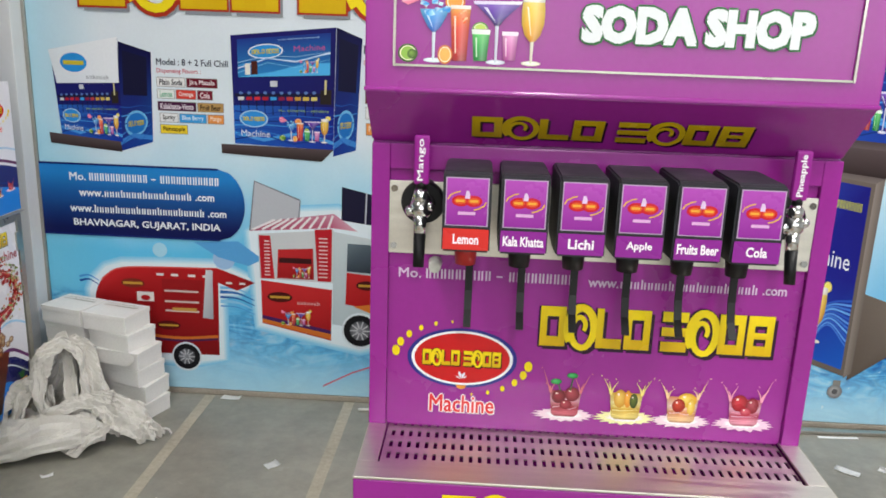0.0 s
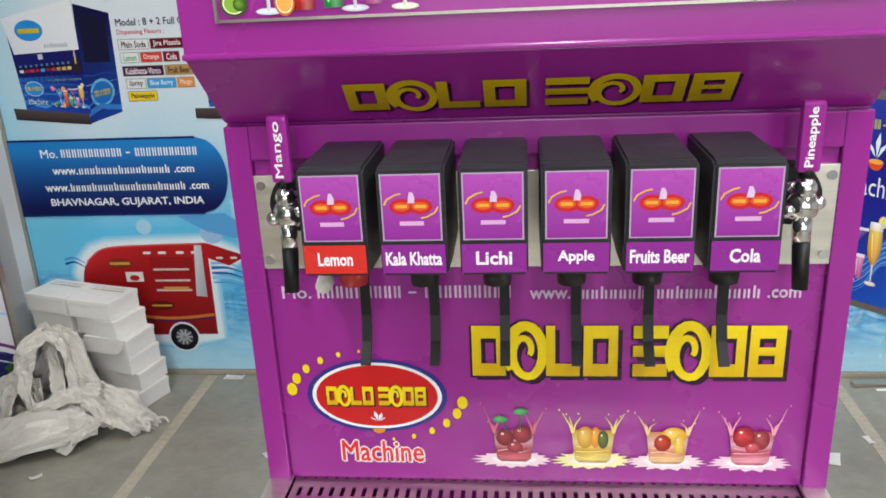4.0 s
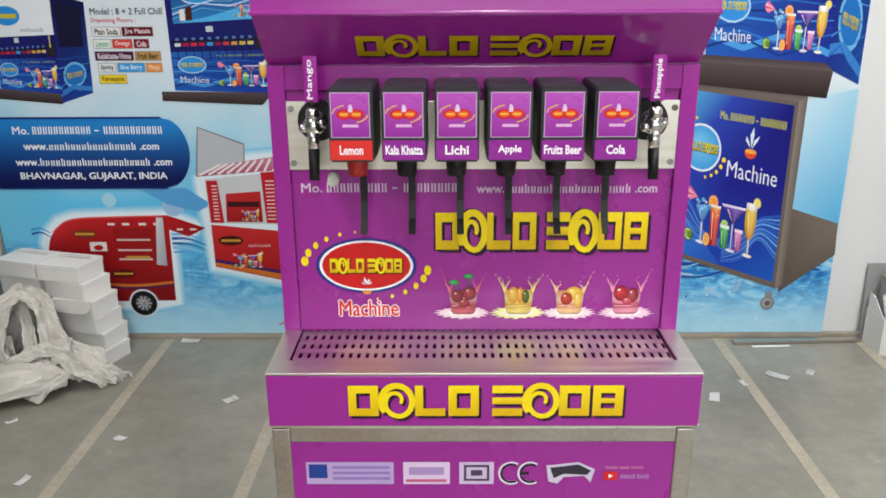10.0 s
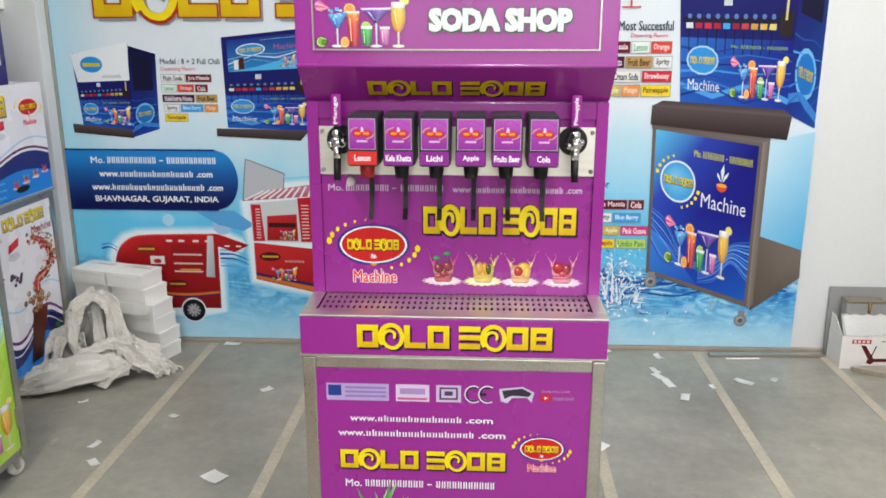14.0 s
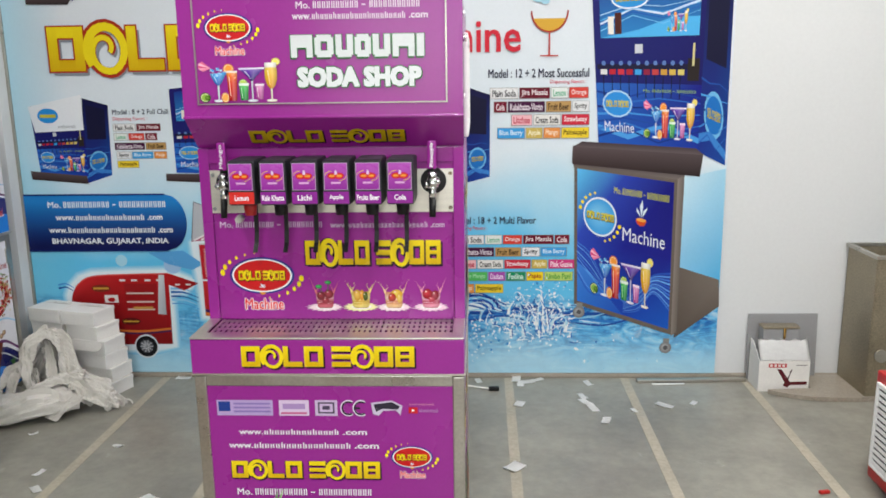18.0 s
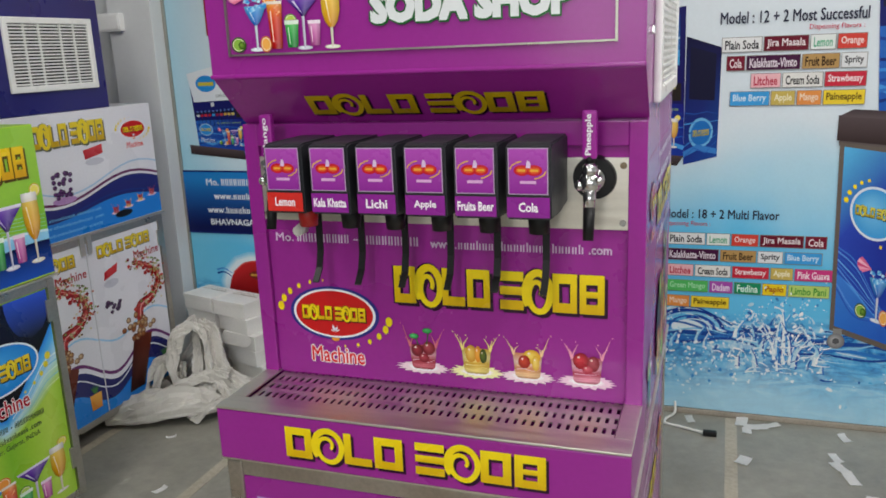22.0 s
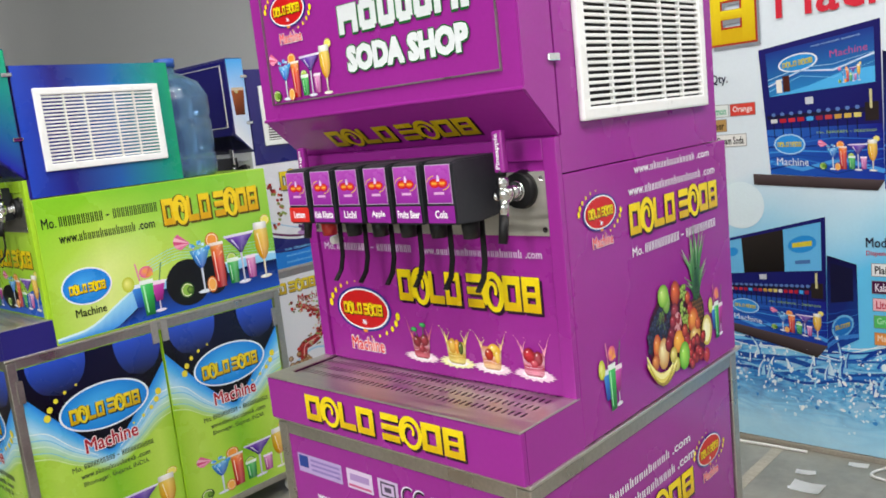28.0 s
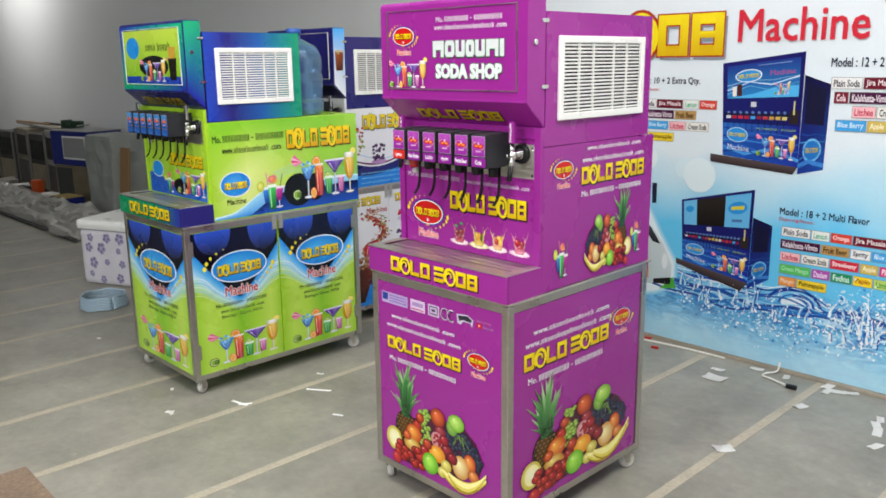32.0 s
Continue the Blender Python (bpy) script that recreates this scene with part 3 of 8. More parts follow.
def fruits(k, x0, y0, x1, y1, lay=4, flip=False, seed=1):
    """A heap of fruit with a pineapple, grapes, apples, a cut pomegranate, cherries and bananas."""
    rnd = random.Random(seed)
    w, h = x1 - x0, y1 - y0

    def X(u):
        return x0 + (1 - u if flip else u) * w

    def E(u, v, a, b, col, core, ly, n=18):
        k.ell(X(u), y0 + v * h, 1.07 * a * w, 1.07 * b * h, col, ly, core=core, n=n)
        if n > 13:
            k.ell(X(u) - 0.3 * a * w, y0 + (v + 0.42 * b) * h, 0.17 * a * w, 0.12 * b * h, core, ly + 0.04, core="#f6e8d4", n=8)
    k.poly([(X(u), y0 + v * h) for u, v in ((0.06, 0.15), (0.03, 0.30), (0.12, 0.30), (0.13, 0.48), (0.33, 0.54), (0.40, 0.66), (0.52, 0.69), (0.61, 0.62), (0.73, 0.68), (0.90, 0.54), (0.95, 0.42), (0.93, 0.24), (0.60, 0.08), (0.22, 0.04))], "#4c1836", lay - 0.3)
    E(0.20, 0.39, 0.105, 0.165, "#26180a", "#5a3e18", lay, 13)
    for i in range(9):
        for j in range(6):
            u, v = 0.115 + 0.034 * j + 0.017 * (i % 2), 0.26 + 0.034 * i
            if ((u - 0.20) / 0.10) ** 2 + ((v - 0.39) / 0.155) ** 2 < 1:
                E(u, v, 0.014, 0.013, "#4a2e10", "#9a6c30", lay + 0.5, 6)
    s = -1 if flip else 1
    for i in range(46):
        t = i / 45
        a = radians(rnd.uniform(-58, 58) * (1 - 0.6 * t))
        ln = (0.24 + 0.22 * t) * rnd.uniform(0.85, 1.1) * h
        bx, by = X(0.205 + rnd.uniform(-0.035, 0.035)), y0 + (0.50 + 0.10 * t) * h
        tx, ty = bx + s * ln * 1.0 * math.sin(a), by + ln * math.cos(a)
        mx, my = bx + s * ln * 0.30 * math.sin(a), by + ln * 0.55 * math.cos(a)
        g = 0.016 * w
        dark, mid, tip = rnd.choice((("#143a18", "#2a6230", "#6aa05a"), ("#1c4a22", "#3a7c3e", "#8cba74"), ("#2a5e30", "#58984e", "#c4dcae")))
        k.poly([(bx - g, by), (bx + g, by), (mx + g, my), (tx, ty), (mx - g, my)], [dark, dark, mid, tip, mid], lay + 1 + 0.05 * i)
    for i in range(52):
        v = rnd.uniform(0.30, 0.66)
        E(0.405 + rnd.uniform(-0.055, 0.055) * (1.2 - abs(v - 0.5) * 2.4), v, 0.020, 0.018, "#5c8a1c", "#c4dc74", lay + 3 + 0.01 * i, 9)
    for i in range(95):
        u = rnd.uniform(-0.17, 0.17)
        E(0.78 + u, 0.46 - 0.5 * max(u, 0) + rnd.uniform(-0.15, 0.13) * (1 - abs(u) * 3), 0.025, 0.023, "#0e111c", "#454c70", lay + 3 + 0.01 * i, 9)
    for i in range(9):
        k.line([(X(0.76 + rnd.uniform(-0.03, 0.03)), y0 + 0.55 * h), (X(0.76 + rnd.uniform(-0.10, 0.10)), y0 + rnd.uniform(0.40, 0.50) * h)], 0.006 * w, "#6a8a3c", lay + 4, 0.003 * w)
    rows = ((0.68, 0.60, 0.05, 0.075, "#5a8a30", "#a8cc6c"), (0.72, 0.655, 0.072, 0.075, "#66a81e", "#d0f080"), (0.54, 0.635, 0.068, 0.085, "#8a1c10", "#f07840"), (0.565, 0.51, 0.052, 0.052, "#6a1424", "#b84a58"),
            (0.33, 0.47, 0.042, 0.048, "#8a1414", "#d84438"), (0.63, 0.35, 0.058, 0.06, "#4c0a18", "#a83444"), (0.845, 0.325, 0.052, 0.08, "#b83010", "#f8a850"), (0.53, 0.415, 0.056, 0.072, "#c8848c", "#d8a8a4"),
            (0.29, 0.375, 0.076, 0.085, "#b83410", "#fab048"), (0.76, 0.25, 0.075, 0.105, "#c8883c", "#faf2b4"), (0.405, 0.245, 0.052, 0.062, "#6a0f14", "#c03438"),
            (0.53, 0.275, 0.076, 0.078, "#dc7c10", "#fcc850"), (0.27, 0.255, 0.082, 0.062, "#b87a20", "#f2dc80"), (0.075, 0.24, 0.080, 0.112, "#c8b838", "#f6f0b0"), (0.08, 0.24, 0.058, 0.085, "#f2eaa8", "#faf6d4"))
    for i, (u, v, a, b, c, d) in enumerate(rows):
        E(u, v, a, b, c, d, lay + 5 + 0.1 * i)
    for i in range(16):
        E(0.53 + rnd.uniform(-0.038, 0.038), 0.415 + rnd.uniform(-0.05, 0.05), 0.013, 0.013, "#7a0d1c", "#c03040", lay + 6.5, 8)
    for u, v, a, c, d in ((0.43, 0.33, 0.045, "#7a1010", "#e05a3c"), (0.60, 0.44, 0.045, "#6a0c18", "#c03444"), (0.68, 0.30, 0.05, "#5a0a14", "#b02c3c"), (0.36, 0.56, 0.04, "#8a1a10", "#e86a38"),
                          (0.62, 0.20, 0.05, "#b8a428", "#f4ea90"), (0.35, 0.18, 0.05, "#8c1412", "#e85040"), (0.88, 0.22, 0.05, "#a83a14", "#f0a858"), (0.22, 0.33, 0.04, "#a02812", "#f08040"), (0.58, 0.12, 0.045, "#b8b030", "#f2ec98")):
        E(u, v, a, a * 1.1, c, d, lay + 6.2 + 0.3 * u, 14)
    for i in range(18):
        E(0.24 + rnd.uniform(-0.125, 0.14), 0.14 + rnd.uniform(-0.09, 0.09), 0.040, 0.038, "#5a060c", "#dc3830", lay + 7 + 0.03 * i, 14)
    E(0.10, 0.05, 0.045, 0.055, "#98101c", "#e04848", lay + 7.5)
    E(0.46, 0.15, 0.076, 0.098, "#58aa1c", "#bcf460", lay + 7.8)
    for a0, wd, rise in ((0.58, 0.095, 0.15), (0.64, 0.090, 0.20)):
        arc = [(X(a0 + (1.0 - a0) * t), y0 + (0.13 - 0.10 * math.sin(2.6 * t) + rise * t * t) * h) for t in (0, 0.12, 0.25, 0.4, 0.55, 0.7, 0.85, 1)]
        for pw, c, dz, ly in ((1.0, "#a88a24", 0.0, 8), (0.82, "#e6d65e", 0.008, 8.2), (0.45, "#faf2a0", 0.018, 8.4)):
            m_ = len(arc) - 1
            for q in range(m_):
                w0, w1 = (pw * wd * w * math.sin(math.pi * (0.12 + 0.80 * z / m_)) for z in (q, q + 1))
                (ax, ay), (bx, by) = arc[q], arc[q + 1]
                k.poly([(ax, ay - w0 / 2 + dz * h), (bx, by - w1 / 2 + dz * h), (bx, by + w1 / 2 + dz * h), (ax, ay + w0 / 2 + dz * h)], c, lay + ly + (0.5 if a0 > 0.62 else 0))


def juice(k, cx, y0, w, col, core, lay=4, kind="berry"):
    """A small tumbler of juice with cut fruit in it, splashing on a pale puddle."""
    rnd = random.Random(int(cx * 1000))
    pale = {"melon": "#f2eab0", "berry": "#f0c8e0"}.get(kind, "#f2d4e2")
    for grow, c in ((1.0, pale), (0.62, "#f8eef4")):
        ps = []
        for i in range(34):
            a = 2 * math.pi * i / 34
            r = grow * (1 + (0.20 if i % 2 else -0.10) * rnd.uniform(0.4, 1.4))
            ps.append((cx + 0.60 * w * r * math.cos(a), y0 + 0.10 * w + 0.15 * w * r * math.sin(a)))
        k.poly(ps, c, lay + (0 if grow == 1.0 else 0.4))
    deep, light = tuple(0.6 * q for q in lin(col)), tuple(0.5 * q + 0.5 * p for q, p in zip(lin(core), lin(pale)))
    levels = ((0.06, 0.22, deep), (0.12, 0.30, lin(core)), (0.30, 0.32, lin(col)), (0.46, 0.335, light), (0.70, 0.36, lin(col)))
    for (va, ha, ca), (vb, hb, cb) in zip(levels, levels[1:]):
        for a, b, fa, fb in ((-1, 0, 0.75, 1), (0, 1, 1, 0.7)):
            tones = [tuple(f * q for q in c) for c, f in ((ca, fa), (ca, fb), (cb, fb), (cb, fa))]
            k.poly([(cx + a * ha * w, y0 + va * w), (cx + b * ha * w, y0 + va * w), (cx + b * hb * w, y0 + vb * w), (cx + a * hb * w, y0 + vb * w)], tones, lay + 1)
    for i in range(4):
        v, lift = y0 + (0.18 + 0.10 * i) * w, rnd.uniform(-0.05, 0.05)
        k.line([(cx - 0.28 * w, v), (cx - 0.08 * w, v + lift * w), (cx + 0.12 * w, v - lift * w), (cx + 0.29 * w, v + 0.03 * w)], 0.018 * w, pale if i % 2 else core, lay + 1.3, 0.006 * w)
    for sgn in (-1, 1):
        for reach, top in ((0.52, 1.10), (0.40, 0.92), (0.20, 0.98)):
            top *= rnd.uniform(0.88, 1.08)
            k.line([(cx + sgn * 0.34 * w, y0 + 0.64 * w), (cx + sgn * (0.34 + 0.3 * (reach - 0.34)) * w, y0 + 0.8 * w), (cx + sgn * reach * w, y0 + top * w)], 0.045 * w, core, lay + 1.2, 0.008 * w)
            k.ell(cx + sgn * (reach + 0.05) * w, y0 + (top + 0.05) * w, 0.014 * w, 0.018 * w, core, lay + 1.2, n=7)
    if kind == "melon":
        bits = ((-0.13, 0.56, 0.14, 0.22, "#c88a1c", "#f0cc6a"), (0.04, 0.56, 0.08, 0.21, "#d88420", "#f6b84c"), (0.17, 0.52, 0.09, 0.18, "#2c3a14", "#6a7a2c"))
    elif kind == "peach":
        bits = ((0.10, 0.62, 0.22, 0.18, "#d89a1c", "#f4dc6c"), (-0.08, 0.48, 0.15, 0.17, "#8a1a10", "#d84830"), (0.20, 0.46, 0.09, 0.20, "#d8a428", "#f4dc7c"))
    elif kind == "cherry":
        bits = ((-0.15, 0.55, 0.16, 0.17, "#5a0c18", "#a83848"), (0.15, 0.62, 0.17, 0.18, "#6a1020", "#b84a58"), (0.02, 0.36, 0.14, 0.12, "#7a1424", "#c04c5c"))
    else:
        bits = ((-0.13, 0.60, 0.18, 0.20, "#8a0c1c", "#d83a48"), (0.15, 0.55, 0.14, 0.19, "#7a1020", "#b85060"), (0.02, 0.40, 0.12, 0.10, "#a82038", "#e07080"))
    for q, (dx, dy, rx, ry, c, d) in enumerate(bits):
        k.ell(cx + dx * w, y0 + dy * w, rx * w, ry * w, c, lay + 2 + 0.2 * q, core=d, n=14)
        k.ell(cx + (dx - 0.3 * rx) * w, y0 + (dy + 0.45 * ry) * w, 0.18 * rx * w, 0.14 * ry * w, "#f8e4dc", lay + 2.15 + 0.2 * q, n=7)
    if kind == "cherry":
        for dx, dy in ((-0.20, 0.92), (0.16, 1.08)):
            k.line([(cx + dx * w, y0 + dy * w), (cx + 0.6 * dx * w, y0 + 0.70 * w)], 0.025 * w, "#2a6a2c", lay + 2.8)
            k.ell(cx + (dx - 0.03) * w, y0 + dy * w, 0.13 * w, 0.07 * w, "#1a7a34", lay + 3, core="#58c474", n=10)


# ---- the dispensing machines ----


def caster(parent, x, y, turn):
    c = part("caster", box(-0.025, 0.025, -0.025, 0.025, 0.076, 0.082, 0.001), STEEL_DULL, parent)
    c.matrix_local = pose(x, y, 0, 0, 0, turn)
    bm = prism([(-0.016, 0.078), (0.02, 0.078), (0.026, 0.03), (0.012, 0.026)], -0.019, -0.015)
    prism([(-0.016, 0.078), (0.02, 0.078), (0.026, 0.03), (0.012, 0.026)], 0.015, 0.019, bm)
    box(-0.0151, 0.0151, -0.014, 0.018, 0.0755, 0.0779, 0, bm)
    bmesh.ops.remove_doubles(bm, verts=bm.verts, dist=0.0015)
    part("fork", bm, STEEL_DULL, c)
    bm = cyl((-0.012, 0.019, 0.031), (0.012, 0.019, 0.031), 0.031, n=24)
    es = [e for e in bm.edges if len(e.link_faces) == 2 and any(len(f.verts) > 4 for f in e.link_faces)]
    bmesh.ops.bevel(bm, geom=es, offset=0.005, segments=2, affect="EDGES")
    part("wheel", bm, RUBBER, c)
    part("hub", cyl((-0.0145, 0.019, 0.031), (0.0145, 0.019, 0.031), 0.011, n=14), STEEL_DULL, c)
    return c


def grille(parent, x, y0, y1, z0, z1, rows=19):
    """The white air grille on a machine's right flank."""
    g = part("air_grille", bmesh.new(), WHITE_PLASTIC, parent, "white plastic louvred air grille")
    bm = bmesh.new()
    t = 0.022
    for a, b, c, d in ((y0, y1, z1 - t, z1), (y0, y1, z0, z0 + t)):
        box(x, x + 0.012, a, b, c, d, 0.004, bm)
    for a, b in ((y0, y0 + t), (y1 - t, y1)):
        box(x, x + 0.0118, a, b, z0 + t * 0.6, z1 - t * 0.6, 0.004, bm)
    for i in range(1, 5):
        yy = y0 + (y1 - y0) * (i / 5 + (0.02 if i % 2 else -0.02))
        box(x + 0.002, x + 0.008, yy - 0.003, yy + 0.003, z0 + t, z1 - t, 0, bm)
    bm.to_mesh(g.data)
    bm.free()
    h = (z1 - z0 - 2 * t) / rows
    me = mesh_of(box(0, 0.007, y0 + t * 0.8, y1 - t * 0.8, 0, h * 0.5, 0.0012), "slat", WHITE_PLASTIC)
    for i in range(rows):
        s = new("slat", me)
        s.parent = g
        s.matrix_local = pose(x + 0.001, 0, z0 + t + (i + 0.25) * h)
    # flat black sheet on the flank, coloured as the shade behind the slats
    part("grille_shade_sheet", box(x - 0.0005, x + 0.0007, y0 + 0.01, y1 - 0.01, z0 + 0.01, z1 - 0.01), DARK, g)
    return g


def tap(parent, x, y, z, word, colour):
    """A chrome lever tap on a black collar."""
    t = part("tap", cyl((x, 0.160, z), (x, y + 0.012, z), 0.011, n=16), CHROME, parent, "chrome lever tap")
    part("collar", cyl((x, 0.163, z), (x, 0.143, z), 0.033, 0.029, n=28), BLACK, t)
    part("collar_ring", cyl((x, 0.1435, z), (x, 0.138, z), 0.018, 0.016, n=20), CHROME, t)
    bm = ball((x, y + 0.004, z), 0.016, n=14)
    ball((x, y, z + 0.018), 0.011, bm, 12)
    cyl((x, y, z + 0.01), (x, y, z + 0.035), 0.0065, 0.0055, 12, bm)
    cyl((x, y, z - 0.006), (x, y - 0.004, z - 0.036), 0.0095, 0.0085, 14, bm)
    ball((x - 0.014, y - 0.002, z - 0.003), 0.0075, bm, 10)
    ball((x + 0.013, y - 0.002, z + 0.004), 0.0065, bm, 10)
    part("tap_body", bm, CHROME, t)
    part("spout", cyl((x, y - 0.004, z - 0.034), (x, y - 0.014, z - 0.079), 0.0085, 0.0075, 14), BLACK, t)
    part("handle_stem", cyl((x, y, z + 0.028), (x, y + 0.001, z + 0.038), 0.007, 0.007, 12), BLACK, t)
    bm = box(x - 0.0105, x + 0.0105, y - 0.006, y + 0.006, z + 0.034, z + 0.101, 0.004)
    part("tap_handle", bm, colour, t)
    if word:
        k = Ink()
        k.text(word, 0.004, -0.005, 0.060, 0.0055, "#f4eef6", 1)
        k.build("handle_lettering", t, pose(x, y - 0.0068, z + 0.036, 90, 0, 0) @ pose(0, 0, 0, 0, 0, 90))
    return t


def valve(parent, x, y, word, red, colours, lean=0.0, nozzle=None):
    """A dispensing valve: dark housing, printed card, nozzle and bent lever."""
    w = 0.031
    v = part("valve", prism([(y, 1.223), (y, 1.322), (y + 0.012, 1.326), (y + 0.124, 1.326), (y + 0.124, 1.226), (y + 0.06, 1.220)], x - w, x + w), CHARCOAL, parent, "charcoal plastic drink valve with printed card")
    bmesh_edit = bmesh.new()
    bmesh_edit.from_mesh(v.data)
    bmesh.ops.bevel(bmesh_edit, geom=list(bmesh_edit.edges), offset=0.0025, segments=2, affect="EDGES")
    bmesh_edit.to_mesh(v.data)
    bmesh_edit.free()
    k = Ink()
    field, field2, tag_col = colours
    k.rect(-0.0285, 0.036, 0.0285, 0.106, "#b9a3c0", 1)
    k.rect(-0.027, 0.0375, 0.027, 0.1045, field, 2, field2)
    for sx in (-1, 1):
        k.ell(0.0085 * sx, 0.0725, 0.0118, 0.0082, "#c8202c", 2.6, n=16)
        k.ell(0.0088 * sx, 0.0725, 0.0082, 0.0046, "#dc5a26", 3, n=14)
        k.rect(min(0.0035 * sx, 0.0145 * sx), 0.0708, max(0.0035 * sx, 0.0145 * sx), 0.0742, "#e8a83c", 3.4)
    k.line([(-0.0255, 0.074), (-0.0225, 0.080), (-0.015, 0.0845), (-0.009, 0.086)], 0.0016, "#e8b82c", 3)
    k.line([(0.0255, 0.072), (0.0225, 0.066), (0.015, 0.0615), (0.009, 0.060)], 0.0016, "#e8b82c", 3)
    k.poly([(-0.003, 0.076), (0.0035, 0.076), (0.004, 0.082), (0.002, 0.087), (-0.001, 0.0875), (-0.002, 0.083)], "#dcc0e0", 3.6)
    k.rect(-0.0115, 0.0525, 0.0115, 0.0570, "#dca8d8", 3)
    k.rect(-0.0305, 0.001, 0.0305, 0.032, "#d2302a" if red else tag_col, 2)
    if word:
        n = min(len(word), 9)
        hw = 0.0032 * n + 0.001 if len(word) < 8 else 0.027
        k.text(word, -hw, 0.0095, hw, 0.0240, "#f6eef6", 3, heavy=0.006)
    k.build("flavour_card", v, on_front(x, y - 0.0012, 1.2255) @ Matrix.Diagonal((0.96, 0.895, 1, 1)))
    part("nozzle", cyl((x, y + 0.066, 1.224), (x, y + 0.066, 1.190), 0.017, 0.014, 18), RED_PLASTIC if red else BLACK, v)
    bm = bmesh.new()
    pts = [(y + 0.088, 1.222), (y + 0.086, 1.145), (y + 0.078, 1.118), (y + 0.062, 1.100)]
    for (ya, za), (yb, zb) in zip(pts, pts[1:]):
        d = Vector((0, yb - ya, zb - za))
        m = Matrix.Translation((x + 0.006, (ya + yb) / 2, (za + zb) / 2)) @ d.to_track_quat("Z", "X").to_matrix().to_4x4()
        bmesh.ops.create_cube(bm, size=1, matrix=m @ Matrix.Diagonal((0.003, 0.0105, d.length + 0.004, 1)))
    part("lever", bm, BLACK, v)
    return v


def soda_machine(m, label, colour, head_colour, depth, unit, names, valve_cols, tap_words, handle, doors=1, back=None, shift=0.0):
    """Cart on casters, drip tray, dispensing wall with valves and taps, cooling unit with grille, and a sign head.
    Local: the tray's front is y = 0, the floor z = 0."""
    W = 0.325
    s = thing("soda_machine", m, label, "soda machine", "soda machines")
    back = back or depth
    # cart
    part("cabinet", box(-W + 0.012, W - 0.012, 0.028, depth - 0.012, 0.085, 0.80), colour, s)
    for x in (-W, W - 0.028):
        for y in (0.012, depth - 0.028):
            part("frame_post", box(x, x + 0.028, y, y + 0.028, 0.075, 0.812, 0.003), STEEL_DULL, s)
    for z0, z1 in ((0.788, 0.815), (0.075, 0.102)):
        for y in (0.012, depth - 0.028):
            part("frame_rail", box(-W + 0.028, W - 0.028, y + 0.001, y + 0.027, z0, z1 - 0.001, 0.002), STEEL_DULL, s)
        for x in (-W, W - 0.028):
            part("frame_rail", box(x + 0.001, x + 0.027, 0.04, depth - 0.028, z0, z1 - 0.001, 0.002), STEEL_DULL, s)
    part("cart_top", box(-W - 0.004, W + 0.004, 0.008, depth + 0.02, 0.8155, 0.8225, 0.002), STEEL, s, "brushed steel cart top")
    part("front_panel", box(-W + 0.022, W - 0.022, 0.0155, 0.0275, 0.092, 0.787, 0.002), colour, s)
    span = (depth - 0.07) / doors
    for i in range(doors):
        a = 0.035 + i * span
        part("side_door", box(W - 0.013, W - 0.0035, a + 0.002, a + span - 0.002, 0.095, 0.787, 0.002), colour, s)
        for z in ((0.18, 0.68) if doors > 1 else ()):
            part("hinge", box(W - 0.004, W + 0.003, a - 0.006 if i == 0 else a + span - 0.012, a + 0.014 if i == 0 else a + span + 0.006, z, z + 0.07, 0.001), STEEL_DULL, s)
        if doors > 1:
            part("latch", box(W - 0.002, W + 0.004, a + (span - 0.03 if i == 0 else 0.006), a + (span - 0.006 if i == 0 else 0.03), 0.745, 0.825, 0.002), STEEL, s)
    for x in (-W + 0.035, W - 0.035):
        for y in (0.045, depth - 0.06):
            caster(s, x, y, random.uniform(-50, 50))
    # drip tray
    tray = part("drip_tray", bmesh.new(), head_colour, s)
    bm = bmesh.new()
    box(-W, W, 0, 0.012, 0.823, 0.909, 0.003, bm)
    box(-W, -W + 0.012, 0.012, 0.168, 0.823, 0.909, 0, bm)
    box(W - 0.012, W, 0.012, 0.168, 0.823, 0.909, 0, bm)
    bm.to_mesh(tray.data)
    bm.free()
    bm = bmesh.new()
    for q in ((-W, W, -0.0015, 0.042), (-W, -0.297, 0.042, 0.20), (0.297, W, 0.042, 0.166)):
        box(*q, 0.9095, 0.9135, 0.0015, bm)
    part("tray_rim", bm, STEEL, tray, "brushed steel tray rim")
    # pan in near-black: the shade under the grate is in its colour
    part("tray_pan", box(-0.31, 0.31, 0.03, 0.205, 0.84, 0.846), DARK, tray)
    bm = bmesh.new()
    ys = [0.044, 0.062, 0.080, 0.096, 0.114, 0.130, 0.148, 0.164, 0.182, 0.205]
    for a, b in ((0, 1), (2, 3), (4, 5), (6, 7), (8, 9)):
        box(-0.295, 0.295, ys[a], ys[b], 0.9055, 0.9075, 0, bm)
    for a, b in ((1, 2), (3, 4), (5, 6), (7, 8)):
        for i in range(46):
            x = -0.295 + i * 0.0131
            box(x, min(x + 0.0078, 0.295), ys[a], ys[b], 0.9055, 0.9075, 0, bm)
    part("drip_grate", bm, STEEL, tray, "slotted stainless drip grate")
    # dispensing wall and cooling unit
    part("lower_body", box(-W, W, 0.168, back, 0.824, 1.2835, 0.003), colour, s)
    unit_body = part("cooling_unit", prism([(0.168, 1.2855), (0.168, 1.345), (0.174, 1.345), (0.174, 1.683), (unit, 1.683), (unit, 1.2855)], -W, W), head_colour, s)
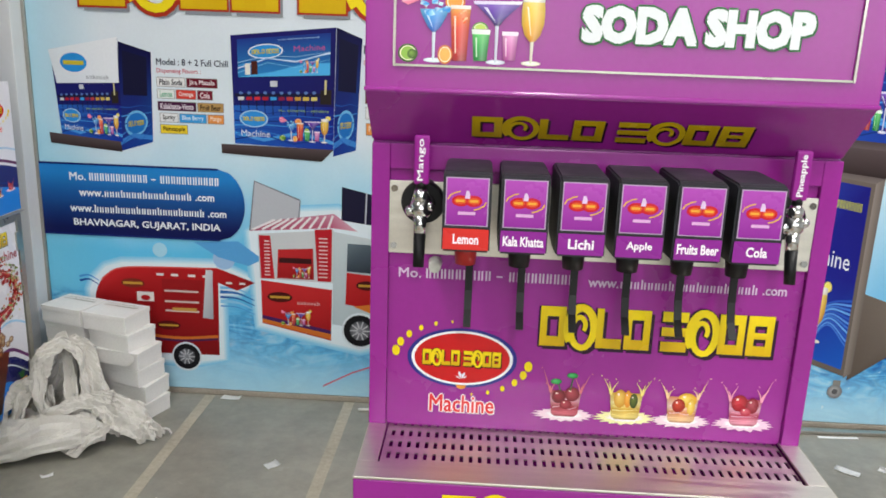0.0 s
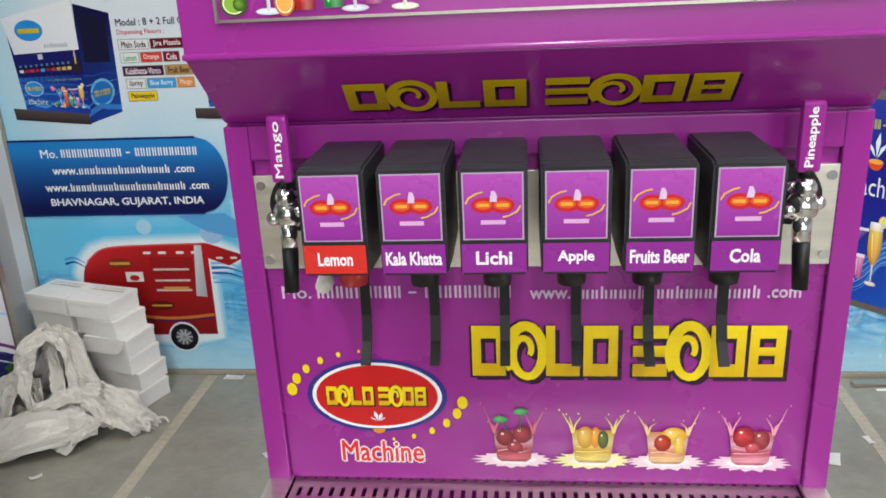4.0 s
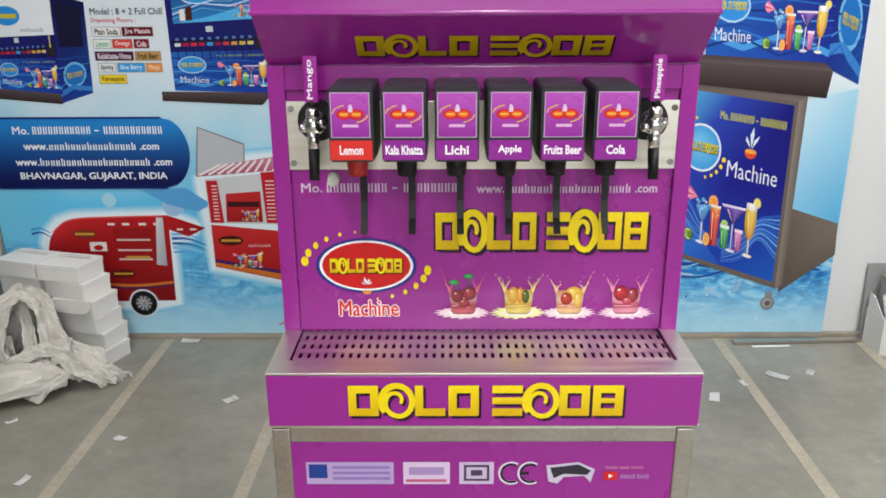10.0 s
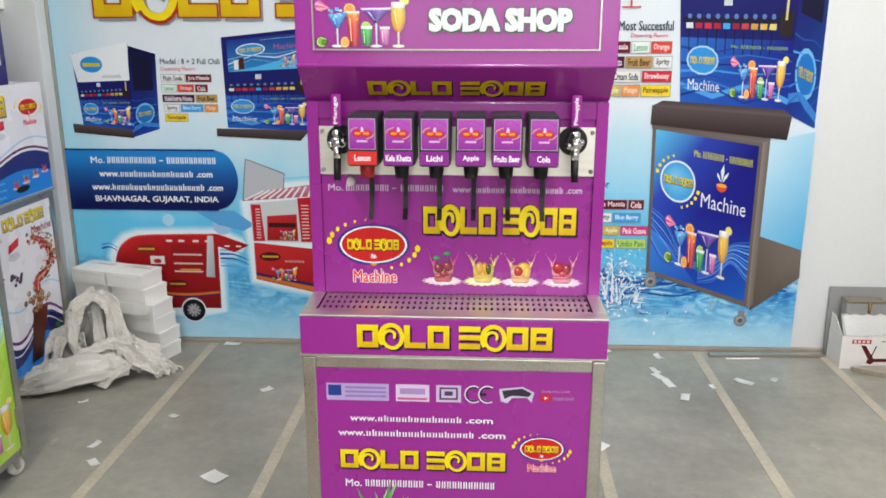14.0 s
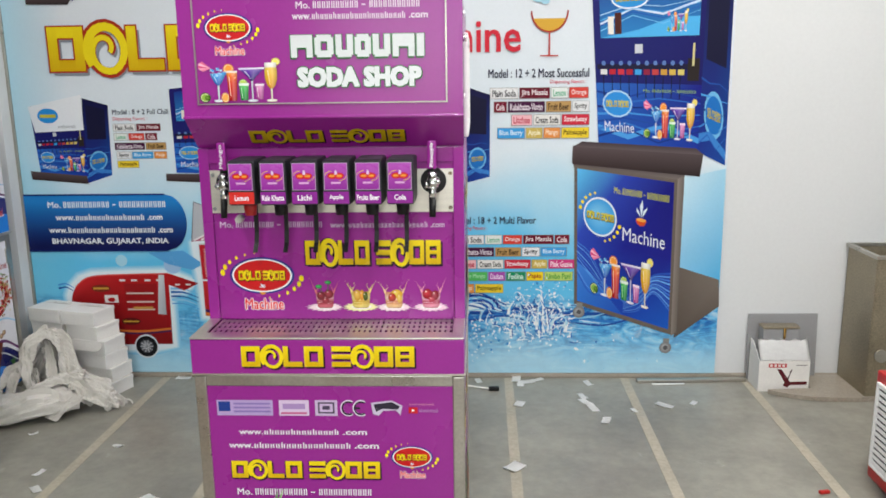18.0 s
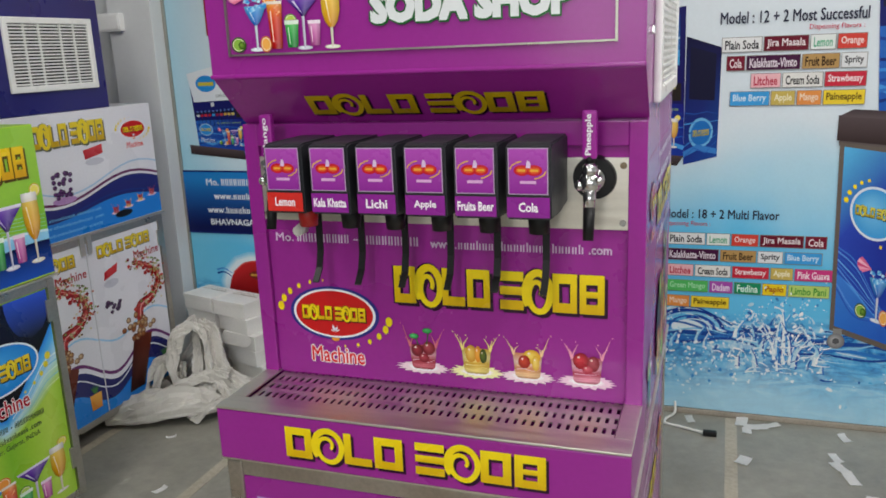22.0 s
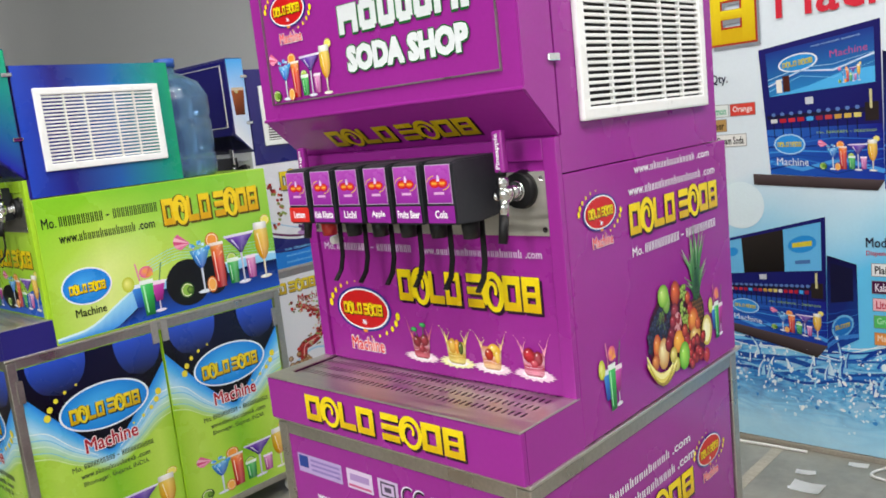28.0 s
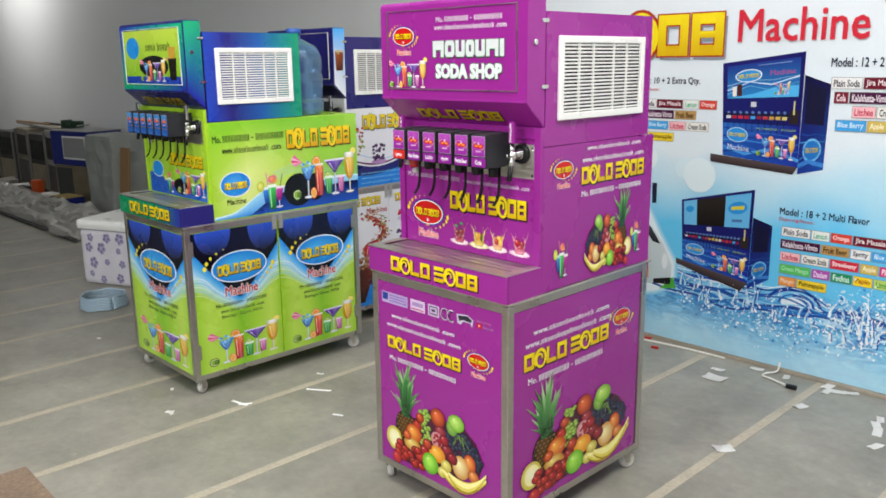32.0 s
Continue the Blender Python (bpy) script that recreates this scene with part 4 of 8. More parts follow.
    for x in (-W, W - 0.026):
        part("wall_edge", box(x, x + 0.026, 0.155, 0.168, 0.91, 1.344, 0.002), colour, s)
    part("wall_edge", box(-W + 0.026, W - 0.026, 0.155, 0.168, 1.308, 1.344, 0.002), colour, s)
    part("splash_panel", box(-W + 0.0265, W - 0.0265, 0.1625, 0.168, 0.912, 1.307), colour, s)
    part("steel_plate", box(-0.302, 0.302, 0.157, 0.1615, 1.185, 1.291, 0.001), STEEL, s, "brushed steel tap plate")
    for x in (-0.292, 0.292):
        for z in (1.196, 1.28):
            part("screw", cyl((x, 0.157, z), (x, 0.1545, z), 0.005, n=10), CHROME, s)
    for i, (nm, red) in enumerate(names):
        valve(s, -0.187 + 0.0735 * i, 0.035, nm, red, valve_cols)
    tap(s, -0.251, 0.108, 1.262, tap_words[0], handle)
    tap(s, 0.251, 0.108, 1.262, tap_words[1], handle)
    part("wall_plug", cyl((-0.231, 0.1625, 1.172), (-0.231, 0.140, 1.170), 0.010, 0.0085, 14), RUBBER, s, "small white plastic plug")
    # sign head with a sloping underside
    prof = [(0.085, 1.42), (0.085, 1.722), (0.092, 1.732), (0.170, 1.732), (0.170, 1.346), (0.164, 1.346)]
    bm = prism(prof, -W - 0.001, W + 0.001)
    bmesh.ops.bevel(bm, geom=list(bm.edges), offset=0.0022, segments=2, affect="EDGES")
    head = part("sign_head", bm, head_colour, s)
    bm = bmesh.new()
    for q in ((-0.288, 0.288, 1.7035, 1.7055), (-0.288, 0.288, 1.4525, 1.4550)):
        box(q[0], q[1], 0.0815, 0.0846, q[2], q[3], 0, bm)
    for x in (-0.290, 0.287):
        box(x, x + 0.003, 0.0815, 0.0846, 1.452, 1.706, 0, bm)
    part("sign_trim", bm, STEEL_DULL if colour is PURPLE else WHITE_PLASTIC, head)
    part("edge_bead", box(-W - 0.002, W + 0.002, 0.082, 0.088, 1.4195, 1.4255, 0.002), head_colour, head)
    for z in (1.46, 1.65):
        part("catch", box(W, W + 0.006, 0.150, 0.180, z, z + 0.012, 0.002), CHROME, head)
    part("lock", cyl((W, 0.118, 1.595), (W + 0.008, 0.118, 1.595), 0.008, n=14), CHROME, head)
    vent = grille(s, W, 0.228, min(unit - 0.05, 0.69), 1.362, 1.614)
    for o in (unit_body, head, vent):
        o.matrix_local = pose(0, shift, 0)
    return s


names = [("Lemon", True), ("Kala Khatta", False), ("Lichi", False), ("Apple", False), ("Fruits Beer", False), ("Cola", False)]
purple = soda_machine(pose(0, 0, 0), "purple soda dispenser cart with six valves, two taps, steel trim", PURPLE, PURPLE, 0.785, 0.745, names,
                      ("#8f2a96", "#b04cb4", "#8a2590"), ("Mango", "Pineapple"), PURPLE)

PALE = "#ece6f0"
# purple: sign on the head
k = Ink()
oval_badge(k, -0.208, 1.622, 0.145)
k.bars([3, 10, 1, 11], -0.050, 1.662, 0.232, 1.680, "#e6d2e6", 3)
k.bars([4, 22, 4], -0.060, 1.638, 0.244, 1.656, "#e6d2e6", 3)
for i, (x, wd) in enumerate(((-0.066, 0.050), (-0.011, 0.043), (0.037, 0.040), (0.081, 0.037), (0.122, 0.040), (0.167, 0.050), (0.222, 0.017))):
    bar = 0.014
    if i == 6:
        bits = [(0, 0, wd, 0.050)]
    elif i in (0, 5):
        bits = [(0, 0, bar, 0.050), (wd - bar, 0, wd, 0.050), (bar, 0.022, wd - bar, 0.050)]
    elif i in (1, 3):
        bits = [(0, 0.006, bar, 0.044), (wd - bar, 0.006, wd, 0.044), (0.005, 0, wd - 0.005, 0.015), (0.005, 0.035, wd - 0.005, 0.050)]
    else:
        bits = [(0, 0.005, bar, 0.050), (wd - bar, 0.005, wd, 0.050), (0.004, 0, wd - 0.004, 0.016)]
    for dx, dy, c, ly in ((-0.002, -0.004, "#155c28", 3), (0.0022, 0.0012, "#155c28", 3.2), (-0.0022, 0.001, "#1f7a34", 3.4), (0, 0, "#d6dadc", 4)):
        for a, b, e, f in bits:
            k.rect(x + a + dx, 1.556 + b + dy, x + e + dx, 1.556 + f + dy, c, ly)
k.text("SODA SHOP", -0.052, 1.491, 0.230, 1.533, "#dde1e3", 5, True, "#155c28", 0.05)
drinks(k, -0.281, 1.456, -0.100, 1.555)
k.build("sign_print", purple, on_front(0, 0.0842, 0))
# purple: mark on the sloping underside, its yellow dimmed to hold the shade there
SLOPE = Matrix.Translation((0, 0.1632, 1.3448)) @ Matrix(((1, 0, 0, 0), (0, -0.725, -0.689, 0), (0, 0.689, -0.725, 0), (0, 0, 0, 1)))
mark_parts(purple, SLOPE, -0.186, 0.022, 0.19, 0.066, shadow="#2c0826", colours=("#c9a812", "#a88a0c"))
# purple: splash panel
k = Ink()
oval_badge(k, -0.186, 1.021, 0.212)
block_mark(k, -0.073, 1.052, 0.270, 1.114)
k.bars([3, 9, 1, 9], -0.284, 1.146, -0.026, 1.163, "#d9bfdc", 3)
k.bars([4, 20, 3], -0.008, 1.144, 0.272, 1.161, "#d9bfdc", 3)
juice(k, -0.028, 0.935, 0.066, "#a82838", "#d87080", kind="cherry")
juice(k, 0.063, 0.935, 0.068, "#d8a828", "#f2dc84", kind="melon")
juice(k, 0.147, 0.935, 0.066, "#dc8a58", "#f4cc9c", kind="peach")
juice(k, 0.240, 0.935, 0.068, "#c03c58", "#f0a0b8")
k.build("splash_print", purple, on_front(0, 0.1622, 0))
# purple: tray front, cart front and flanks
mark_parts(purple, on_front(0, -0.0004, 0), -0.203, 0.842, 0.213, 0.893)
k = Ink()
for x0, x1, c in ((-0.276, -0.139, "#b79fd0"), (-0.124, -0.051, "#d9c3e0"), (-0.036, 0.018, "#cdb6d8")):
    k.rect(x0, 0.711, x1, 0.751, c, 2)
k.rect(-0.272, 0.722, -0.243, 0.747, "#1f3c8c", 3)
for i in range(3):
    k.rect(-0.235, 0.719 + 0.010 * i, -0.145, 0.724 + 0.010 * i, "#8f78b8", 3)
k.rect(-0.115, 0.728, -0.060, 0.742, "#a98abf", 3)
k.rect(-0.120, 0.715, -0.056, 0.720, "#c25a8a", 3)
k.rect(-0.029, 0.717, 0.011, 0.746, "#473a55", 3)
k.rect(-0.025, 0.721, 0.007, 0.742, "#cdb6d8", 4)
k.rect(-0.018, 0.727, 0.000, 0.737, "#473a55", 5)
for cx in (0.045, 0.075):
    k.ring(cx, 0.731, 0.020, 0.021, 0.34, "#e2d6ea", 3, 55, 305)
    k.ring(cx, 0.731, 0.017, 0.018, 0.22, "#20182c", 4, 55, 305)
k.rect(0.061, 0.7285, 0.073, 0.7335, "#20182c", 4)
k.poly([(0.100, 0.745), (0.150, 0.751), (0.176, 0.738), (0.170, 0.714), (0.160, 0.726), (0.128, 0.724), (0.118, 0.712), (0.104, 0.716)], "#cfc3dc", 3)
k.poly([(0.106, 0.741), (0.150, 0.747), (0.170, 0.736), (0.164, 0.728), (0.128, 0.730), (0.112, 0.722)], "#2e2a3a", 4)
k.rect(0.190, 0.718, 0.212, 0.734, "#cc2026", 3)
k.poly([(0.198, 0.722), (0.198, 0.730), (0.205, 0.726)], "#f4f4f4", 4)
k.bars([5, 4, 5], 0.192, 0.738, 0.252, 0.745, "#d88ab0", 3)
k.bars([6, 5], 0.216, 0.720, 0.262, 0.731, "#b88ac0", 3)
k.bars([4, 14, 4], -0.226, 0.660, 0.082, 0.677, PALE, 3)
k.bars([4, 18, 4], -0.253, 0.624, 0.110, 0.642, PALE, 3)
block_mark(k, -0.250, 0.547, 0.121, 0.592)
oval_badge(k, 0.196, 0.602, 0.132)
k.bars([3, 11, 1, 11], -0.240, 0.499, 0.096, 0.519, PALE, 3)
fruits(k, -0.262, 0.108, 0.235, 0.490, seed=3)
k.build("front_print", purple, on_front(0, 0.0151, 0))
k = Ink()
k.bars([4, 14, 4], 0.135, 0.690, 0.540, 0.712, PALE, 3)
k.bars([4, 18, 4], 0.096, 0.652, 0.556, 0.676, PALE, 3)
block_mark(k, 0.090, 0.580, 0.556, 0.638)
oval_badge(k, 0.630, 0.640, 0.150)
k.bars([3, 11, 1, 11], 0.112, 0.528, 0.520, 0.553, PALE, 3)
fruits(k, 0.085, 0.110, 0.700, 0.520, seed=5)
k.build("flank_print", purple, on_side(0.3219, 0, 0))
k = Ink()
k.bars([4, 14, 4], 0.390, 1.256, 0.694, 1.274, PALE, 3)
k.bars([4, 18, 4], 0.365, 1.218, 0.716, 1.238, PALE, 3)
block_mark(k, 0.362, 1.150, 0.730, 1.206)
oval_badge(k, 0.268, 1.205, 0.140)
k.bars([3, 11, 1, 11], 0.365, 1.108, 0.713, 1.128, PALE, 3)
fruits(k, 0.385, 0.838, 0.660, 1.110, flip=True, seed=7)
cups(k, 0.222, 0.858, 0.305, 0.985)
cups(k, 0.655, 0.872, 0.728, 0.992)
k.build("upper_flank_print", purple, on_side(0.3254, 0, 0))

# ---- the green machine ----
green = soda_machine(pose(-1.845, -0.12, 0), "lime green and blue soda dispenser cart with steel frame", GREEN, NAVY, 1.01, 0.685, [("", False)] * 6,
                     ("#1d4f9c", "#3f8ed0", "#2a5fb0"), ("", ""), CHROME, doors=2, back=1.02)


def wave(k, x0, x1, base, amp, top, col, lay, phase=0.0, n=14, cycles=1.0, low=None):
    """A band between two wavy lines, or from a wavy line up to a level."""
    for i in range(n):
        a, b = i / n, (i + 1) / n
        f = [base + amp * math.sin(2 * math.pi * cycles * q + phase) for q in (a, b)]
        g = [top, top] if low is None else [low + f[0], low + f[1]]
        xa, xb = x0 + (x1 - x0) * a, x0 + (x1 - x0) * b
        k.poly([(xa, f[0]), (xb, f[1]), (xb, g[1]), (xa, g[0])], col, lay)


def green_door(k, x0, x1, y0, y1):
    """Lime field in soft upright bands, night-blue curtains that narrow to a blue badge, pale waves, lines of writing and drinks."""
    w, h = x1 - x0, y1 - y0
    bands = ((0.0, "#9aca30"), (0.14, "#b6da52"), (0.34, "#b0d848"), (0.52, "#84c22c"), (0.70, "#a4d23c"), (0.88, "#bcdc58"), (1.0, "#9ccc36"))
    for (a, ca), (b, cb) in zip(bands, bands[1:]):
        k.poly([(x0 + a * w, y0), (x0 + b * w, y0), (x0 + b * w, y1), (x0 + a * w, y1)], [ca, cb, cb, ca], 1)
    n = 26

    def hem(u):
        return 0.50 + 0.37 * abs(2 * u - 1.04) ** 1.15 / 1.02
    for i in range(n):
        ua, ub = i / n, (i + 1) / n
        ends = []
        for u in (ua, ub):
            e = abs(2 * u - 1.04)
            top = hem(u)
            ends.append((x0 + u * w, [y0 + (top - d * (0.35 + 0.65 * e)) * h for d in (0.0, 0.07, 0.15, 0.27)]))
        (xa, la), (xb, lb) = ends
        for q, (c, d) in enumerate((("#1f86e4", "#58b6f0"), ("#58b6f0", "#b4def0"), ("#b4def0", "#b2d848"))):
            k.poly([(xa, la[q + 1]), (xb, lb[q + 1]), (xb, lb[q]), (xa, la[q])], [d, d, c, c], 2)
        k.poly([(xa, la[0]), (xb, lb[0]), (xb, y1), (xa, y1)], ["#07080f", "#07080f", "#0c1030", "#0c1030"], 3)
    for c, wd, dp in ((0.25, 0.40, 0.17), (0.83, 0.36, 0.19)):
        rows = 7
        for q in range(rows):
            va, vb = q / rows, (q + 1) / rows
            ha, hb = (0.5 * wd * math.sqrt(max(0.0, 1 - v ** 2.2)) for v in (va, vb))
            tone = [tuple(0.012 + p * (1 - 0.96 * v) ** 1.2 for p in lin("#2350cc")) for v in (va, vb)]
            k.poly([(x0 + min(1, max(0, c - ha)) * w, y1 - dp * va * h), (x0 + min(1, c + ha) * w, y1 - dp * va * h), (x0 + min(1, c + hb) * w, y1 - dp * vb * h), (x0 + min(1, max(0, c - hb)) * w, y1 - dp * vb * h)], [tone[0], tone[0], tone[1], tone[1]], 4)
    for j in range(5):
        for side in (0, 1):
            pts = [(0.0, 0.70 - 0.03 * j), (0.12, 0.675 - 0.03 * j), (0.26, 0.58 - 0.022 * j), (0.42, 0.50 - 0.012 * j)]
            k.line([(p.x, p.y) for p in bend([(x0 + (1 - u if side else u) * w, y0 + v * h, 0) for u, v in pts], 5)], 0.004, ("#e6f4f8", "#7cc4e0", "#d4ecd8", "#8cccd0", "#cfe6a0")[j], 2.5 + 0.05 * j, 0.002)
    cx, cy = x0 + 0.53 * w, y0 + 0.725 * h
    k.ell(cx, cy, 0.325 * w, 0.112 * h, "#e8f2fa", 6, n=36)
    k.ell(cx, cy, 0.31 * w, 0.104 * h, "#1c86dc", 7, core="#4ab0f0", n=36)
    block_mark(k, cx - 0.255 * w, cy - 0.047 * h, cx + 0.255 * w, cy + 0.026 * h, 8, shadow="#20242c", colours=("#e6cf2a", "#c8a414"))
    for i in range(5):
        a = radians(172 - 14 * i)
        for sg in (1, -1):
            k.ell(cx + sg * 0.40 * w * math.cos(a), cy + sg * 0.150 * h * math.sin(a), 0.024 * w * (1 - 0.17 * i), 0.018 * h * (1 - 0.17 * i), "#e8d83a", 6, n=12)
    k.text("Machine", cx - 0.185 * w, cy - 0.200 * h, cx + 0.195 * w, cy - 0.132 * h, "#b01c30", 8, True, "#f4e6e6")
    ink = "#48583a"
    k.bars([3, 10, 1, 11], cx - 0.30 * w, y0 + 0.452 * h, cx + 0.30 * w, y0 + 0.482 * h, ink, 3)
    k.bars([4, 14, 4], cx - 0.25 * w, y0 + 0.408 * h, cx + 0.25 * w, y0 + 0.438 * h, ink, 3)
    k.text("Bhavnagar, Gujarat, INDIA", cx - 0.24 * w, y0 + 0.366 * h, cx + 0.24 * w, y0 + 0.396 * h, ink, 3, False)
    drinks(k, x0 + 0.12 * w, y0 + 0.04 * h, x0 + 0.94 * w, y0 + 0.30 * h)


k = Ink()
green_door(k, 0.037, 0.500, 0.097, 0.785)
green_door(k, 0.510, 0.973, 0.097, 0.785)
k.build("door_print", green, on_side(0.3219, 0, 0))
k = Ink()
green_door(k, -0.300, 0.300, 0.095, 0.784)
k.build("front_print", green, on_front(0, 0.0151, 0))
k = Ink()
X0, X1, Y0, Y1 = 0.172, 1.018, 0.83, 1.281
us, vs_ = (0, 0.22, 0.45, 0.72, 1), (0, 0.45, 0.75, 1)
tone = (("#a8d040", "#d8e884", "#c4de60", "#98cc40", "#70b83c"), ("#a4d03c", "#dcea8c", "#c0dc5c", "#98cc40", "#84c43c"), ("#94cc30", "#b4d850", "#a0d048", "#8cc83c", "#98cc44"), ("#84c828", "#84c828", "#78c02c", "#80c434", "#a0d04c"))
for iu in range(4):
    for iv in range(3):
        k.poly([(X0 + us[a] * (X1 - X0), Y0 + vs_[b] * (Y1 - Y0)) for a, b in ((iu, iv), (iu + 1, iv), (iu + 1, iv + 1), (iu, iv + 1))], [tone[iv][iu], tone[iv][iu + 1], tone[iv + 1][iu + 1], tone[iv + 1][iu]], 1)


def swoosh(u):
    return Y0 + (0.02 + 0.26 * (0.5 - 0.5 * math.cos(math.pi * min(1, max(0, (u - 0.08) / 0.32)))) + 0.02 * math.sin(9 * u)) * (Y1 - Y0)


n_ = 30
for i in range(n_):
    a, b = i / n_, (i + 1) / n_
    xa, xb, ya, yb = X0 + a * (X1 - X0), X0 + b * (X1 - X0), swoosh(a), swoosh(b)
    k.poly([(xa, Y0), (xb, Y0), (xb, yb), (xa, ya)], ["#2a8ae0", "#2a8ae0", "#9ad6f2", "#9ad6f2"], 2)
    k.poly([(xa, ya - 0.001), (xb, yb - 0.001), (xb, yb + 0.006), (xa, ya + 0.006)], "#d8f0f8", 2.4)
    da, db = (max(Y0, swoosh(q - 0.07) - 0.03) for q in (a, b))
    k.poly([(xa, Y0), (xb, Y0), (xb, db), (xa, da)], ["#1c4fb4", "#1c4fb4", "#0c1240", "#0c1240"], 3)
for q in range(5):
    k.line([(p.x, p.y) for p in bend([(0.50, 0.985 + 0.010 * q, 0), (0.62, 1.015 + 0.010 * q, 0), (0.78, 0.985 + 0.010 * q, 0), (1.015, 0.965 + 0.012 * q, 0)], 6)], 0.002, "#9cd8d8", 2.6, 0.001)
k.bars([3, 10, 1, 11], 0.186, 1.185, 0.570, 1.222, "#1c2c14", 3)
k.bars([4, 14, 4], 0.230, 1.132, 0.545, 1.168, "#1c2c14", 3)
block_mark(k, 0.585, 1.135, 0.975, 1.225, 4, shadow="#5a4a10", colours=("#f0cf20", "#d8a410"))
k.ell(0.290, 0.990, 0.082, 0.060, "#eaf2f6", 4, n=30)
k.ell(0.290, 0.990, 0.077, 0.055, "#1c80d8", 5, core="#48a8ec", n=30)
block_mark(k, 0.232, 0.970, 0.350, 1.000, 6, shadow="#20242c")
k.text("Machine", 0.240, 0.896, 0.340, 0.922, "#16240e", 5)
k.ell(0.640, 0.925, 0.085, 0.082, "#0b0c10", 3.6, n=26)
k.ell(0.745, 0.930, 0.055, 0.070, "#0b0c10", 3.6, n=26)
drinks(k, 0.610, 0.868, 0.995, 1.108)
cups(k, 0.400, 0.846, 0.565, 1.030)
k.build("upper_flank_print", green, on_side(0.3254, 0, 0))
k = Ink()
k.rect(-0.298, 0.914, 0.298, 1.305, "#93c828", 1, "#b8dc4a")
wave(k, -0.298, 0.298, 0.985, 0.03, 0.914, "#1c56b8", 2, 1.2)
block_mark(k, -0.06, 1.07, 0.27, 1.125, 4, shadow="#5a5a18")
k.ell(-0.20, 1.035, 0.060, 0.042, "#eaf2f6", 4)
k.ell(-0.20, 1.035, 0.056, 0.038, "#1f8fe0", 5)
k.ell(0.03, 0.965, 0.07, 0.04, "#0b0c10", 3.6, n=20)
cups(k, -0.14, 0.925, -0.03, 1.035)
drinks(k, 0.0, 0.93, 0.28, 1.06)
k.build("splash_print", green, on_front(0, 0.1621, 0))
k = Ink()
k.rect(-0.322, 0.825, 0.322, 0.907, "#0f8a5a", 1)
k.poly([(0.05, 0.825), (0.322, 0.825), (0.322, 0.907), (0.05, 0.907)], ["#0f8a5a", "#2a2a9c", "#2a2a9c", "#0f8a5a"], 2)
k.build("tray_print", green, on_front(0, -0.0004, 0))
mark_parts(green, on_front(0, -0.0014, 0), -0.20, 0.84, 0.23, 0.892, shadow="#10301c")
k = Ink()
for x0, x1, a, b in ((0.176, 0.30, "#2447b8", "#241f7a"), (0.30, 0.46, "#241f7a", "#1e5aa8"), (0.46, 0.683, "#1e5aa8", "#129a6c")):
    k.poly([(x0, 1.287), (x1, 1.287), (x1, 1.682), (x0, 1.682)], [a, b, b, a], 1)
k.poly([(0.09, 1.425), (0.165, 1.35), (0.168, 1.728), (0.09, 1.728)], ["#1d2a9c", "#24229a", "#10a070", "#14b47c"], 1.2)
k.build("unit_print", green, on_side(0.3262, 0, 0))
k = Ink()
k.poly([(-0.324, 1.428), (0.324, 1.428), (0.324, 1.72), (-0.324, 1.72)], ["#10a070", "#24229a", "#14b47c", "#2a35b0"], 1)
k.rect(-0.285, 1.458, 0.285, 1.700, "#7cb820", 2, "#c2dc4c")
k.ell(-0.19, 1.62, 0.07, 0.05, "#1f8fe0", 3)
k.bars([4, 5], -0.05, 1.600, 0.20, 1.645, "#20301c", 3)
k.bars([6, 4], -0.04, 1.560, 0.21, 1.580, "#d85a8c", 3)
k.ell(0.02, 1.535, 0.15, 0.05, "#14161a", 3)
k.rect(-0.285, 1.458, 0.285, 1.490, "#1d3fa8", 3)
drinks(k, -0.12, 1.465, 0.14, 1.575)
k.poly([(0.18, 1.475), (0.24, 1.475), (0.25, 1.57), (0.17, 1.57)], "#1a1410", 4)
k.poly([(0.18, 1.57), (0.24, 1.57), (0.245, 1.62), (0.175, 1.62)], "#c89a3c", 4)
k.build("sign_print", green, on_front(0, 0.0842, 0))
# underside mark in a darkened yellow that carries the shade under the head
mark_parts(green, SLOPE, -0.20, 0.022, 0.20, 0.07, shadow="#0c1830", colours=("#a8921c", "#8a7414"))

# water jug behind the green cooling unit
jug = thing("water_jug", pose(-1.70, 0.66, 1.2835), "blue translucent water jug standing on a green dispenser cart", "water jug")
WATER = bpy.data.materials.new("jug_plastic")
WATER.use_nodes = True
wb = WATER.node_tree.nodes["Principled BSDF"]
wb.inputs["Base Color"].default_value, wb.inputs["Roughness"].default_value, wb.inputs["Transmission Weight"].default_value = (*lin("#7fb0e0"), 1), 0.15, 0.75
bm = bmesh.new()
prof = [(0.0, 0.0), (0.125, 0.0), (0.135, 0.02), (0.135, 0.07), (0.128, 0.085), (0.135, 0.10), (0.135, 0.20), (0.128, 0.215), (0.135, 0.23), (0.135, 0.29), (0.11, 0.34), (0.045, 0.375), (0.032, 0.38), (0.032, 0.42), (0.0, 0.42)]
rings = [[bm.verts.new((r * math.cos(2 * math.pi * i / 28), r * math.sin(2 * math.pi * i / 28), z)) for i in range(28)] for r, z in prof[1:-1]]
for a, b in zip(rings, rings[1:]):
    for i in range(28):
        bm.faces.new((a[i], a[(i + 1) % 28], b[(i + 1) % 28], b[i])).smooth = True
bm.faces.new(rings[0][::-1])
bm.faces.new(rings[-1])
part("jug_body", bm, WATER, jug)
part("jug_cap", cyl((0, 0, 0.40), (0, 0, 0.43), 0.036, n=20), mat("blue_cap", "#2a58a8", 0.4), jug)

